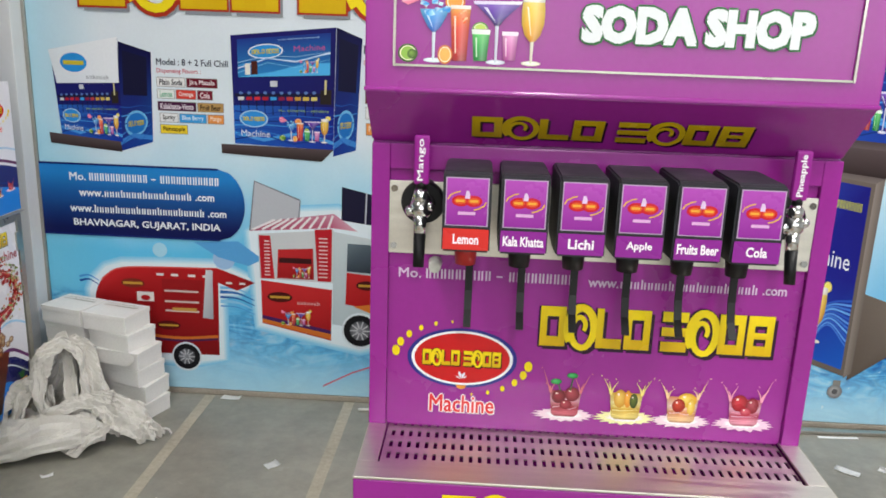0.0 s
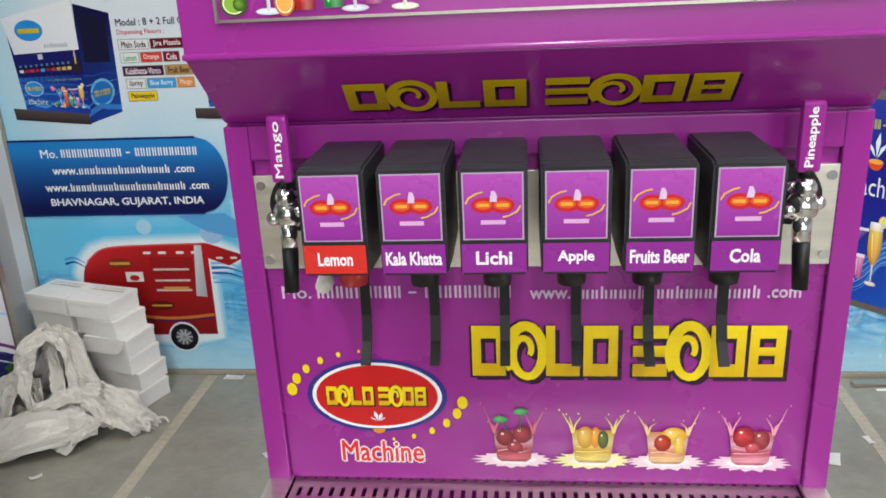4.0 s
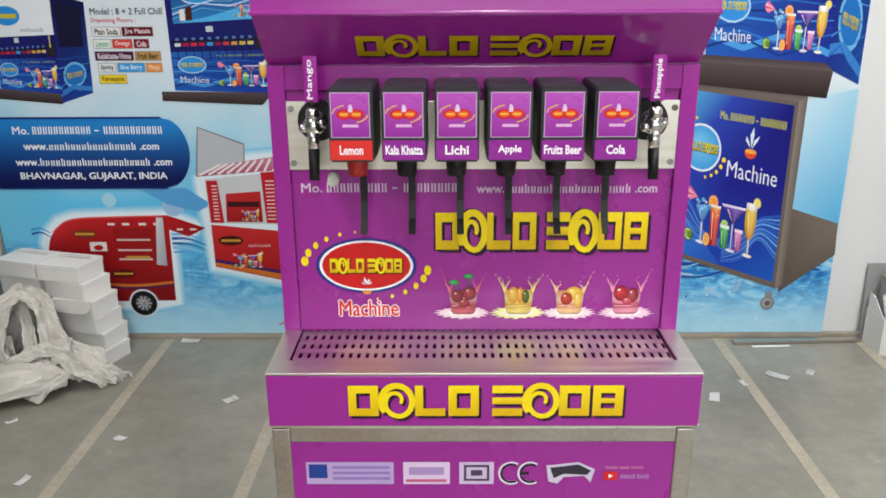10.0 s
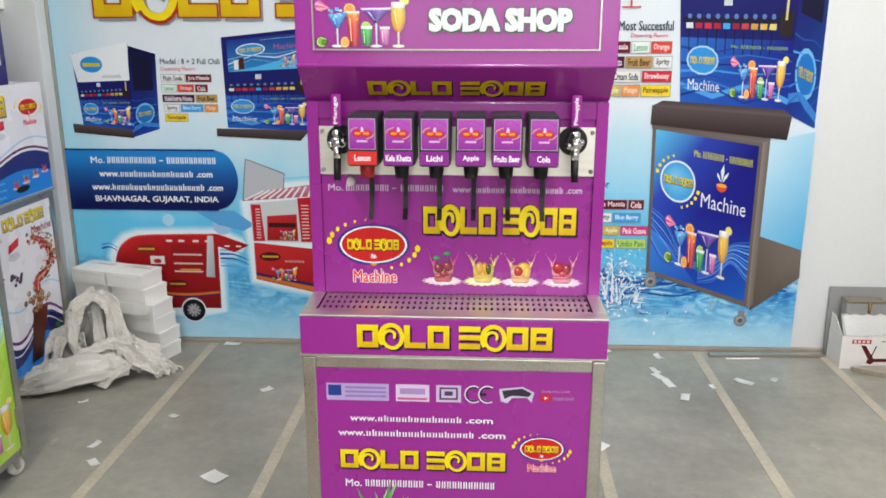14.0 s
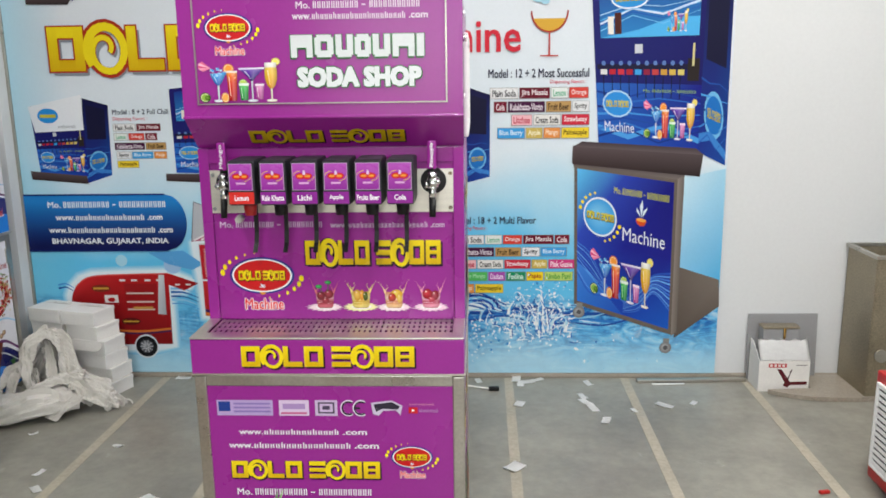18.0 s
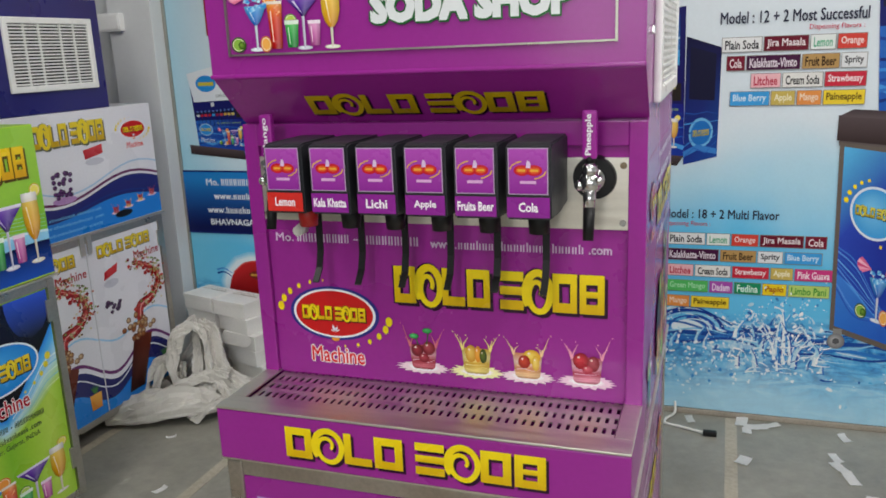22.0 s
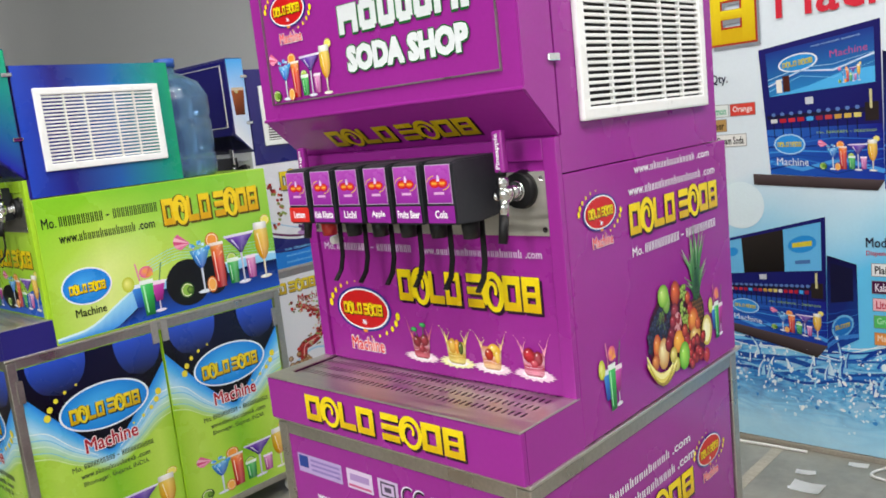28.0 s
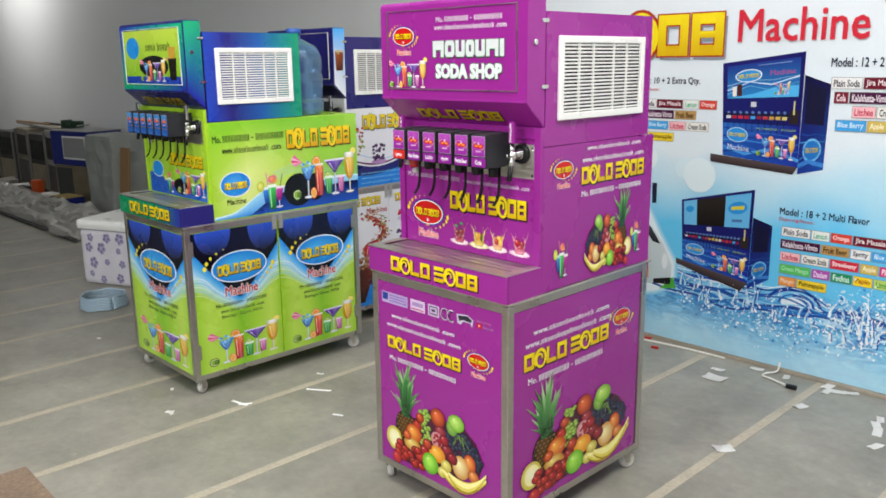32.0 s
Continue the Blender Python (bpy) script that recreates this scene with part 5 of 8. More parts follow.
# ---- the white and navy machine ----
white = soda_machine(pose(-2.165, 0.92, 0), "white and navy soda dispenser cart with cola splash print", WHITE_LAM, NAVY, 0.92, 0.69, [("", False)] * 6,
                     ("#2a2f86", "#4a58b8", "#24286e"), ("", ""), CHROME, doors=2, back=0.925)


def cola_door(k, x0, x1, y0, y1):
    """White field, a cola bottle throwing a red splash, navy and blue waves at the foot."""
    w, h = x1 - x0, y1 - y0
    rnd = random.Random(11)
    k.rect(x0, y0, x1, y1, "#e4e4ec", 1)
    wave(k, x0, x1, y0 + 0.28 * h, 0.06 * h, y0, "#e9e9f2", 1.5, 3.6)
    wave(k, x0, x1, y0 + 0.27 * h, 0.07 * h, 0, "#6a2a6c", 2, 3.6, low=0.014)
    wave(k, x0, x1, y0 + 0.24 * h, 0.07 * h, y0, "#1f2266", 2, 3.6)
    wave(k, x0, x1, y0 + 0.13 * h, 0.06 * h, y0, "#1f7fd8", 3, 4.2)
    wave(k, x0, x1, y0 + 0.44 * h, 0.05 * h, 0, "#9fd0f0", 1.8, 3.2, low=0.008)
    wave(k, x0, x1, y0 + 0.20 * h, 0.07 * h, 0, "#e8eef6", 3.5, 3.9, low=0.006)
    block_mark(k, x0 + 0.12 * w, y0 + 0.90 * h, x0 + 0.86 * w, y0 + 0.97 * h, 3, shadow="#6a6a5a", colours=("#e8cf2c", "#c8a21a"))
    k.text("Machine", x0 + 0.60 * w, y0 + 0.82 * h, x0 + 0.97 * w, y0 + 0.87 * h, "#a81c2c", 3)
    k.poly([(x0 + 0.30 * w, y0 + 0.04 * h), (x0 + 0.52 * w, y0 + 0.04 * h), (x0 + 0.72 * w, y0 + 0.34 * h), (x0 + 0.46 * w, y0 + 0.38 * h)], ["#2a0c0c", "#1a0808", "#6a2a18", "#4a1812"], 4)
    for i in range(40):
        k.ell(x0 + (0.58 + rnd.gauss(0, 0.09)) * w, y0 + (0.40 + rnd.gauss(0, 0.045)) * h, 0.035 * w, 0.018 * h, "#6a3418", 5 + 0.02 * i, core=rnd.choice(["#d8b07a", "#a86a3a", "#e8d0a8"]), n=7)
    arc = [(x0 + u * w, y0 + v * h) for u, v in ((0.56, 0.46), (0.60, 0.53), (0.78, 0.56), (0.90, 0.64), (0.86, 0.72), (0.70, 0.77), (0.56, 0.80))]
    arc = [(p.x, p.y) for p in bend([(a, b, 0) for a, b in arc], 4)]
    k.line(arc, 0.13 * w, "#8a1218", 5, 0.02 * w)
    k.line([(x + 0.012 * w, y + 0.004 * h) for x, y in arc], 0.06 * w, "#b8262c", 5.5, 0.01 * w)
    k.line([(x + 0.02 * w, y + 0.006 * h) for x, y in arc], 0.014 * w, "#e8a8a0", 5.8, 0.004 * w)
    for i in range(60):
        q = rnd.randrange(len(arc))
        t = q / (len(arc) - 1)
        k.ell(arc[q][0] + rnd.gauss(0, 0.03 + 0.03 * t) * w, arc[q][1] + rnd.gauss(0, 0.014 + 0.01 * t) * h, rnd.uniform(0.012, 0.03) * w, rnd.uniform(0.006, 0.014) * h, rnd.choice(["#7a1016", "#a01a20", "#c23a34"]), 5.2 + 0.005 * i, n=7)
    for i in range(150):
        a = rnd.choice(arc[6:])
        k.ell(a[0] + rnd.gauss(0.03, 0.06) * w, a[1] + rnd.gauss(0.02, 0.03) * h, 0.014 * w, 0.0065 * h, rnd.choice(["#7a2a1c", "#b04030", "#a8b070", "#5a3a20", "#c87a60", "#d8d0b0", "#7a9a50"]), 6.5, n=6)
    k.poly([(x0 + 0.16 * w, y0 + 0.76 * h), (x0 + 0.34 * w, y0 + 0.79 * h), (x0 + 0.36 * w, y0 + 0.84 * h), (x0 + 0.18 * w, y0 + 0.81 * h)], ["#b01c28", "#c83038", "#e04850", "#c02830"], 4)
    k.ell(x0 + 0.25 * w, y0 + 0.735 * h, 0.10 * w, 0.025 * h, "#c8c8d4", 4, n=12)
    for i in range(16):
        k.ell(x0 + (0.24 + rnd.uniform(-0.09, 0.09)) * w, y0 + (0.60 + rnd.uniform(-0.04, 0.035)) * h, 0.026 * w, 0.012 * h, "#241030", 4 + 0.05 * i, core="#6a4a78", n=7)
    k.poly([(x0 + 0.80 * w, y0 + 0.06 * h), (x0 + 0.93 * w, y0 + 0.06 * h), (x0 + 0.94 * w, y0 + 0.15 * h), (x0 + 0.79 * w, y0 + 0.15 * h)], ["#c8701c", "#d8862a", "#f0b850", "#e8a840"], 5)
    for a in (-30, -10, 10, 30):
        cx, cy = x0 + 0.865 * w, y0 + 0.155 * h
        k.poly([(cx - 0.02 * w, cy), (cx + 0.02 * w, cy), (cx + 0.12 * w * math.sin(radians(a)), cy + 0.05 * h)], "#3a7a34", 6)


k = Ink()
cola_door(k, 0.037, 0.457, 0.097, 0.785)
cola_door(k, 0.463, 0.883, 0.097, 0.785)
k.build("door_print", white, on_side(0.3219, 0, 0))
k = Ink()
k.rect(0.172, 0.828, 0.793, 1.281, "#e4e4ec", 1)
wave(k, 0.172, 0.793, 0.985, 0.035, 0, "#6a2a5c", 3, 3.0, low=0.010)
wave(k, 0.172, 0.793, 0.975, 0.035, 0.828, "#22246e", 2, 3.0)
wave(k, 0.172, 0.793, 0.915, 0.022, 0.828, "#1f80dc", 3, 3.5)
wave(k, 0.172, 0.793, 0.925, 0.024, 0, "#12307e", 4, 3.5, low=0.006)
wave(k, 0.172, 0.793, 1.02, 0.04, 0, "#a8c8e4", 2, 2.6, low=0.006)
block_mark(k, 0.26, 1.165, 0.56, 1.245, 4, shadow="#6a6a5a", colours=("#e8cf2c", "#c8a21a"))
oval_badge(k, 0.695, 1.185, 0.175, rim="#e8e8f0")
k.poly([(0.46, 1.10), (0.54, 1.115), (0.54, 1.15), (0.455, 1.135)], ["#b01c28", "#c83038", "#d84850", "#c02830"], 4)
k.ell(0.50, 1.088, 0.042, 0.014, "#c8c8d4", 4, n=12)
rnd = random.Random(5)
for i in range(26):
    k.ell(0.355 + rnd.uniform(-0.035, 0.035), 1.02 + rnd.uniform(-0.045, 0.05), 0.009, 0.009, "#2a1034", 4 + 0.04 * i, core="#7a4a88", n=7)
k.ell(0.355, 0.968, 0.05, 0.014, "#b48ac0", 3.8, n=14)
for i in range(40):
    a = rnd.uniform(0, 1)
    k.ell(0.20 + 0.05 * math.sin(3 * a) + rnd.gauss(0, 0.012), 1.00 + 0.20 * a, 0.007, 0.007, rnd.choice(["#a02024", "#c84a40", "#8a9a50", "#6a2a1c"]), 4, n=6)
for j, ws in enumerate(([3, 10, 10], [4, 14, 3], [12, 4])):
    k.bars(ws, 0.24, 0.900 - 0.028 * j, 0.50, 0.914 - 0.028 * j, "#7fc0f0", 5)
for i, c in enumerate(("#a01828", "#d8862a", "#e8b82c", "#b02030")):
    juice(k, 0.565 + 0.062 * i, 0.868 + 0.012 * i, 0.036, c, "#f0c080" if i in (1, 2) else "#e06070")
k.ell(0.60, 0.862, 0.042, 0.014, "#0a0a0c", 8, n=14)
k.build("upper_flank_print", white, on_side(0.3254, -0.036, 0) @ Matrix.Diagonal((1.209, 1, 1, 1)))
k = Ink()
k.poly([(0.09, 1.425), (0.165, 1.35), (0.168, 1.728), (0.09, 1.728)], ["#e8eaf2", "#e8eaf2", "#46a6ec", "#46a6ec"], 1.2)
k.poly([(0.105, 1.50), (0.150, 1.50), (0.158, 1.60), (0.098, 1.60)], ["#5a2412", "#3a140c", "#8a4420", "#a85a2c"], 2)
k.rect(0.098, 1.60, 0.158, 1.612, "#c8b49a", 2)
k.build("unit_print", white, on_side(0.3262, 0, 0))

# ---- the wall poster ----


def poster_material():
    """Banner print: pale sky above, sky blue below the middle and churned water at the foot."""
    m = mat("water_banner", "#dfe9f2", 0.45, var=0.03, scale=4, gain=0.88, spec=0.15)
    n, l = m.node_tree.nodes, m.node_tree.links
    vec = [q for q in n if q.type == "VECT_MATH"][0]
    tc = [q for q in n if q.type == "TEX_COORD"][0]
    sep = n.new("ShaderNodeSeparateXYZ")
    l.new(tc.outputs["Object"], sep.inputs[0])

    def math_node(op, a, b=None, c=None):
        q = n.new("ShaderNodeMath")
        q.operation = op
        for i, v in enumerate((a, b, c)):
            if v is None:
                continue
            if isinstance(v, (int, float)):
                q.inputs[i].default_value = v
            else:
                l.new(v, q.inputs[i])
        return q.outputs[0]

    def noise_node(scale, detail, dist=0.0, rough=0.5):
        q = n.new("ShaderNodeTexNoise")
        q.inputs["Scale"].default_value, q.inputs["Detail"].default_value, q.inputs["Distortion"].default_value, q.inputs["Roughness"].default_value = scale, detail, dist, rough
        l.new(tc.outputs["Object"], q.inputs[0])
        return q.outputs[0]

    def ramp(fac, stops):
        q = n.new("ShaderNodeValToRGB")
        el = q.color_ramp.elements
        el[0].position, el[0].color = stops[0][0], (*lin(stops[0][1]), 1)
        el[1].position, el[1].color = stops[1][0], (*lin(stops[1][1]), 1)
        for p, c in stops[2:]:
            e = el.new(p)
            e.color = (*lin(c), 1)
        l.new(fac, q.inputs[0])
        return q.outputs[0]
    x, z = sep.outputs[0], sep.outputs[2]
    soft = noise_node(1.3, 3)
    level = math_node("ADD", math_node("MULTIPLY", z, 0.5), math_node("MULTIPLY", math_node("SUBTRACT", soft, 0.5), 0.34))
    skyc = ramp(level, [(0.04, "#b4e0f3"), (0.20, "#66c4f0"), (0.34, "#62c4f0"), (0.45, "#b2ddf1"), (0.55, "#dde9f1"), (1.0, "#dfe4ea")])
    edge = n.new("ShaderNodeMapRange")
    edge.inputs["From Min"].default_value, edge.inputs["From Max"].default_value, edge.inputs["To Min"].default_value, edge.inputs["To Max"].default_value = -1.9, -1.62, 0.55, 0.0
    l.new(x, edge.inputs[0])
    mix0 = n.new("ShaderNodeMix")
    mix0.data_type = "RGBA"
    l.new(edge.outputs[0], mix0.inputs[0])
    l.new(skyc, mix0.inputs[6])
    mix0.inputs[7].default_value = (*lin("#7fd0ea"), 1)
    churn = noise_node(10.0, 10, 0.9, 0.68)
    water = ramp(churn, [(0.33, "#1a4494"), (0.42, "#2878c4"), (0.50, "#4fb0e6"), (0.58, "#8fd2f0"), (0.66, "#eaf6fb")])
    wide = n.new("ShaderNodeMapping")
    wide.inputs["Scale"].default_value = (1.0, 1.0, 3.4)
    l.new(tc.outputs["Object"], wide.inputs[0])
    swell = n.new("ShaderNodeTexNoise")
    swell.inputs["Scale"].default_value, swell.inputs["Detail"].default_value, swell.inputs["Distortion"].default_value = 4.2, 5, 1.4
    l.new(wide.outputs[0], swell.inputs[0])
    crest = math_node("ABSOLUTE", math_node("SUBTRACT", swell.outputs[0], 0.5))
    lines = ramp(crest, [(0.0, "#123a92"), (0.018, "#1f5cb4"), (0.045, "#3f9ee0"), (0.09, "#7cc8f0"), (0.16, "#d8eff9")])
    blend = n.new("ShaderNodeMix")
    blend.data_type = "RGBA"
    blend.inputs[0].default_value = 0.55
    l.new(water, blend.inputs[6])
    l.new(lines, blend.inputs[7])
    water = blend.outputs[2]
    foot = math_node("ADD", z, math_node("MULTIPLY", math_node("SUBTRACT", noise_node(2.2, 6, 0.8), 0.5), 0.42))
    lvl = n.new("ShaderNodeMapRange")
    lvl.inputs["From Min"].default_value, lvl.inputs["From Max"].default_value, lvl.inputs["To Min"].default_value, lvl.inputs["To Max"].default_value = 0.36, 0.44, 1.0, 0.0
    l.new(foot, lvl.inputs[0])
    low = n.new("ShaderNodeMapRange")
    low.inputs["From Min"].default_value, low.inputs["From Max"].default_value, low.inputs["To Min"].default_value, low.inputs["To Max"].default_value = 0.10, 0.30, 0.10, 1.0
    l.new(z, low.inputs[0])
    rightish = n.new("ShaderNodeMapRange")
    rightish.inputs["From Min"].default_value, rightish.inputs["From Max"].default_value, rightish.inputs["To Min"].default_value, rightish.inputs["To Max"].default_value = -0.75, -0.3, 0.68, 1.0
    l.new(x, rightish.inputs[0])
    fac = math_node("MULTIPLY", math_node("MULTIPLY", lvl.outputs[0], low.outputs[0]), rightish.outputs[0])
    mix = n.new("ShaderNodeMix")
    mix.data_type = "RGBA"
    l.new(fac, mix.inputs[0])
    l.new(mix0.outputs[2], mix.inputs[6])
    l.new(water, mix.inputs[7])
    l.new(mix.outputs[2], vec.inputs[0])
    return m


poster = thing("wall_poster", pose(0, 0, 0), "large wall poster of blue soda machines, food trucks and water", "poster")
part("poster_board", box(-1.905, 1.55, 2.112, 2.128, 0.024, 2.62, 0.002), poster_material(), poster)
PINS = on_front(0, 2.1118, 0)
TAGS = {"Plain Soda": ("#e9e9ea", "#2a2a30"), "Jira Masala": ("#6a1028", "#ecdfe2"), "Lemon": ("#e6ebe8", "#5ab088"), "Orange": ("#d8453a", "#f2d8d4"), "Cola": ("#78142e", "#f0e0e4"),
        "Kalakhatta-Vimto": ("#45103c", "#e6dae4"), "Fruit Beer": ("#b8925a", "#38240e"), "Sprity": ("#e6e8ea", "#26262c"), "Blue Berry": ("#3f9fe0", "#cfe8f8"), "Mango": ("#e6924a", "#f6dcc0"),
        "Paineapple": ("#efd134", "#5a4210"), "Litchee": ("#f0b8c0", "#c02a48"), "Cream Soda": ("#e8e6e2", "#2a2a2c"), "Strawbessy": ("#cc2a40", "#f8e6e8"), "Apple": ("#cdb45c", "#f4ecc8"),
        "Pink Guava": ("#d23a80", "#f8dfea"), "Green Mango": ("#56c064", "#a8e4b0"), "Dadam": ("#ac50b0", "#f0daf0"), "Fudina": ("#1f9062", "#d4f0e2"), "Papio": ("#efd020", "#a03a20"), "Limbo Pani": ("#bcd872", "#4a9a3c")}


def flavours(k, title, x0, ztitle, th, tw, rows, tops, rh, head=0.0, lay=3):
    """A model's title over rows of coloured flavour tags."""
    if title:
        k.text(title, x0, ztitle - th, x0 + tw, ztitle, "#2f3248", lay)
        k.text("Dispensing Flavors :", x0 + head, ztitle - th - 0.034, x0 + head + 0.17, ztitle - th - 0.012, "#d0405a", lay, False)
    for (a, b, names_), top in zip(rows, tops):
        unit = (b - a) / sum(len(q) + 3 for q in names_)
        x = a
        for q in names_:
            w = (len(q) + 3) * unit
            bg, fg = TAGS[q]
            k.rect(x + 0.001, top - rh, x + w - 0.003, top, "#8a8480", lay)
            k.rect(x + 0.003, top - rh + 0.002, x + w - 0.005, top - 0.002, bg, lay + 1)
            k.text(q, x + 0.012, top - rh * 0.82, x + w - 0.014, top - rh * 0.2, fg, lay + 2)
            x += w


def glow(k, pts, grow, lay=1):
    """The pale glow printed round a cut-out picture, in rings that thin out."""
    m = len(pts)
    area = sum(pts[i][0] * pts[(i + 1) % m][1] - pts[(i + 1) % m][0] * pts[i][1] for i in range(m))
    turn = 1 if area > 0 else -1
    for q, c in enumerate(("#86cdf0", "#9ad5f2", "#b0def4", "#c8e7f6", "#e2f0f8")):
        g = grow * (1 - q / 5)
        out = []
        for i, (x, y) in enumerate(pts):
            (a, b), (c0, d) = pts[i - 1], pts[(i + 1) % m]
            dx, dy = c0 - a, d - b
            n_ = math.hypot(dx, dy)
            out.append((x + turn * g * dy / n_, y - turn * g * dx / n_))
        k.poly(out, c, lay + 0.05 * q)


def machine_picture(k, front, side, base, panel=None, screen=False, plain=False, tags=True, lay=2):
    """A picture of a navy dispenser: corners from the lower left, anticlockwise."""
    k.poly(side, ["#1b338c", "#18489c", "#141246", "#100f38"], lay)
    k.quad(*side)
    k.rect(0.12, 0.52, 0.86, 0.93, "#141434", lay + 1)
    k.ell(0.5, 0.24, 0.36, 0.13, "#6fb4e2", lay + 1, n=16)
    k.ell(0.5, 0.24, 0.30, 0.105, "#1f6fbe", lay + 2, n=16)
    block_mark(k, 0.26, 0.215, 0.74, 0.265, lay + 3, shadow=None, colours=("#c8b83a", "#a8962c"))
    for q in range(5):
        k.line([(0.0, 0.05 + 0.09 * q), (0.3, 0.12 + 0.07 * q), (0.65, 0.06 + 0.09 * q), (1.0, 0.16 + 0.06 * q)], 0.012, ("#2a62b8", "#3a80cc", "#16307c", "#4a9ae0", "#1f4fa0")[q], lay + 1.1, 0.004)
    k.line([(0.0, 0.08), (0.4, 0.12), (1.0, 0.05)], 0.05, "#3a80cc", lay + 1)
    k.xf = None
    k.quad(*front)
    k.poly([(0, 0), (1, 0), (1, 1), (0, 1)], ["#141e68", "#17145a", "#1a1762", "#1e1a68"], lay)
    if not plain:
        if screen:
            k.rect(0.03, 0.60, 0.22, 0.97, "#6cb8e4", lay + 1)
            k.rect(0.22, 0.60, 0.62, 0.97, "#15110f", lay + 1, "#2a2422")
            k.rect(0.62, 0.60, 0.96, 0.97, "#64b4e4", lay + 1)
            k.ell(0.79, 0.82, 0.13, 0.07, "#2a90d8", lay + 2, n=16)
            k.rect(0.70, 0.80, 0.88, 0.84, "#d0c038", lay + 3)
            k.rect(0.72, 0.66, 0.86, 0.69, "#4a70a8", lay + 3)
            k.ell(0.12, 0.84, 0.06, 0.05, "#2a90d8", lay + 2, n=12)
        else:
            k.rect(0.06, 0.62, 0.95, 0.96, "#2a80c0", lay + 1, "#1d3688")
            k.line([(0.06, 0.70), (0.35, 0.78), (0.62, 0.74), (0.95, 0.80)], 0.012, "#cfe0f4", lay + 2)
            k.poly([(0.06, 0.62), (0.95, 0.62), (0.95, 0.72), (0.7, 0.72), (0.4, 0.66)], "#4fb0e8", lay + 2)
            k.ell(0.33, 0.84, 0.17, 0.065, "#e6eef4", lay + 2, n=18)
            k.ell(0.33, 0.84, 0.155, 0.055, "#2a90d8", lay + 3, n=18)
            block_mark(k, 0.20, 0.82, 0.46, 0.858, lay + 4, shadow=None, colours=("#d8c83a", "#b8a42c"))
            k.text("Machine", 0.60, 0.825, 0.90, 0.872, "#b8508c", lay + 3, False)
            for q in range(4):
                k.line([(0.06, 0.66 + 0.03 * q), (0.35, 0.74 + 0.02 * q), (0.62, 0.69 + 0.03 * q), (0.95, 0.75 + 0.02 * q)], 0.006, ("#7cc4f0", "#1f4fa8", "#5ab0ea", "#a8d4f4")[q], lay + 2.2, 0.002)
            k.bars([4, 8, 8], 0.45, 0.925, 0.85, 0.94, "#9ab8dc", lay + 3)
            drinks(k, 0.66, 0.64, 0.84, 0.76, lay + 3)
            k.rect(0.13, 0.64, 0.18, 0.74, "#e8e4d8", lay + 3)
            k.rect(0.19, 0.64, 0.25, 0.76, "#4a2018", lay + 3)
    k.rect(0.02, 0.44, 0.86, 0.47, "#1a1838", lay + 1)
    k.rect(0.37, 0.53, 0.44, 0.58, "#c8ccd4", lay + 1)
    cols = ("#d8d8d8", "#b02030", "#c83040", "#a82030", "#3f9fe0", "#8a2040", "#b84040", "#c89a40", "#d0b050", "#d8c870")
    nn = 16 if screen else 10
    for i in range(nn):
        u = 0.05 + 0.80 * i / nn
        k.rect(u, 0.41, u + 0.6 / nn, 0.44, cols[i % 10], lay + 2)
        k.rect(u + 0.02, 0.28, u + 0.028, 0.41, "#10101c", lay + 2)
        k.ell(u + 0.03, 0.475, 0.02, 0.014, "#5a78b8", lay + 2, n=8)
    k.rect(0.86, 0.38, 0.97, 0.50, "#2a2220", lay + 1)
    k.rect(0.90, 0.46, 0.92, 0.58, "#d0c890", lay + 2)
    k.poly([(0.0, 0.0), (1.0, 0.0), (1.0, 0.36), (0.0, 0.36)], ["#1f5cb8", "#1a349c", "#18187e", "#2a68c0"], lay + 1)
    k.line([(0.0, 0.10), (0.3, 0.05), (0.65, 0.13), (1.0, 0.06)], 0.03, "#4a9ae0", lay + 1.5)
    for q in range(7):
        k.line([(0.0, 0.04 + 0.045 * q), (0.28, 0.10 + 0.03 * q), (0.6, 0.03 + 0.05 * q), (1.0, 0.11 + 0.03 * q)], 0.014, ("#12307c", "#2f74c8", "#1b479c", "#3f90dc", "#142c78", "#2a68bc", "#1a3f94")[q], lay + 1.6, 0.005)
    k.ell(0.20, 0.24, 0.145, 0.08, "#a8d0ee", lay + 1.9, n=14)
    k.ell(0.20, 0.24, 0.13, 0.07, "#2f8fdc", lay + 2, n=14)
    block_mark(k, 0.09, 0.222, 0.31, 0.258, lay + 2.5, shadow=None, colours=("#d8c83a", "#b8a42c"))
    k.bars([3, 8, 1, 8], 0.45, 0.31, 0.95, 0.33, "#88a86a", lay + 2)
    k.text("Machine", 0.07, 0.075, 0.36, 0.135, "#dfe6f2", lay + 2, False)
    drinks(k, 0.46, 0.05, 0.95, 0.28, lay + 2)
    k.xf = None
    k.poly(base, ["#3a2c2c", "#2e2424", "#54484a", "#574a4c"], lay + 4)


k = Ink()
# 8 + 2 machine with a blank white sign, and its list
side = [(-1.572, 1.013), (-1.443, 1.053), (-1.433, 1.393), (-1.558, 1.429)]
machine_picture(k, [(-1.802, 1.066), (-1.562, 1.048), (-1.560, 1.440), (-1.824, 1.392)], side, [(-1.849, 1.035), (-1.566, 1.010), (-1.57, 1.050), (-1.852, 1.076)], plain=True)
k.poly([(-1.806, 1.265), (-1.563, 1.275), (-1.560, 1.445), (-1.830, 1.390)], ["#dfe4ec", "#e9edf2", "#eef1f5", "#e2e8ee"], 6)
k.ell(-1.735, 1.345, 0.052, 0.036, "#2a8fd8", 7)
k.rect(-1.775, 1.336, -1.695, 1.352, "#c8b83a", 8)
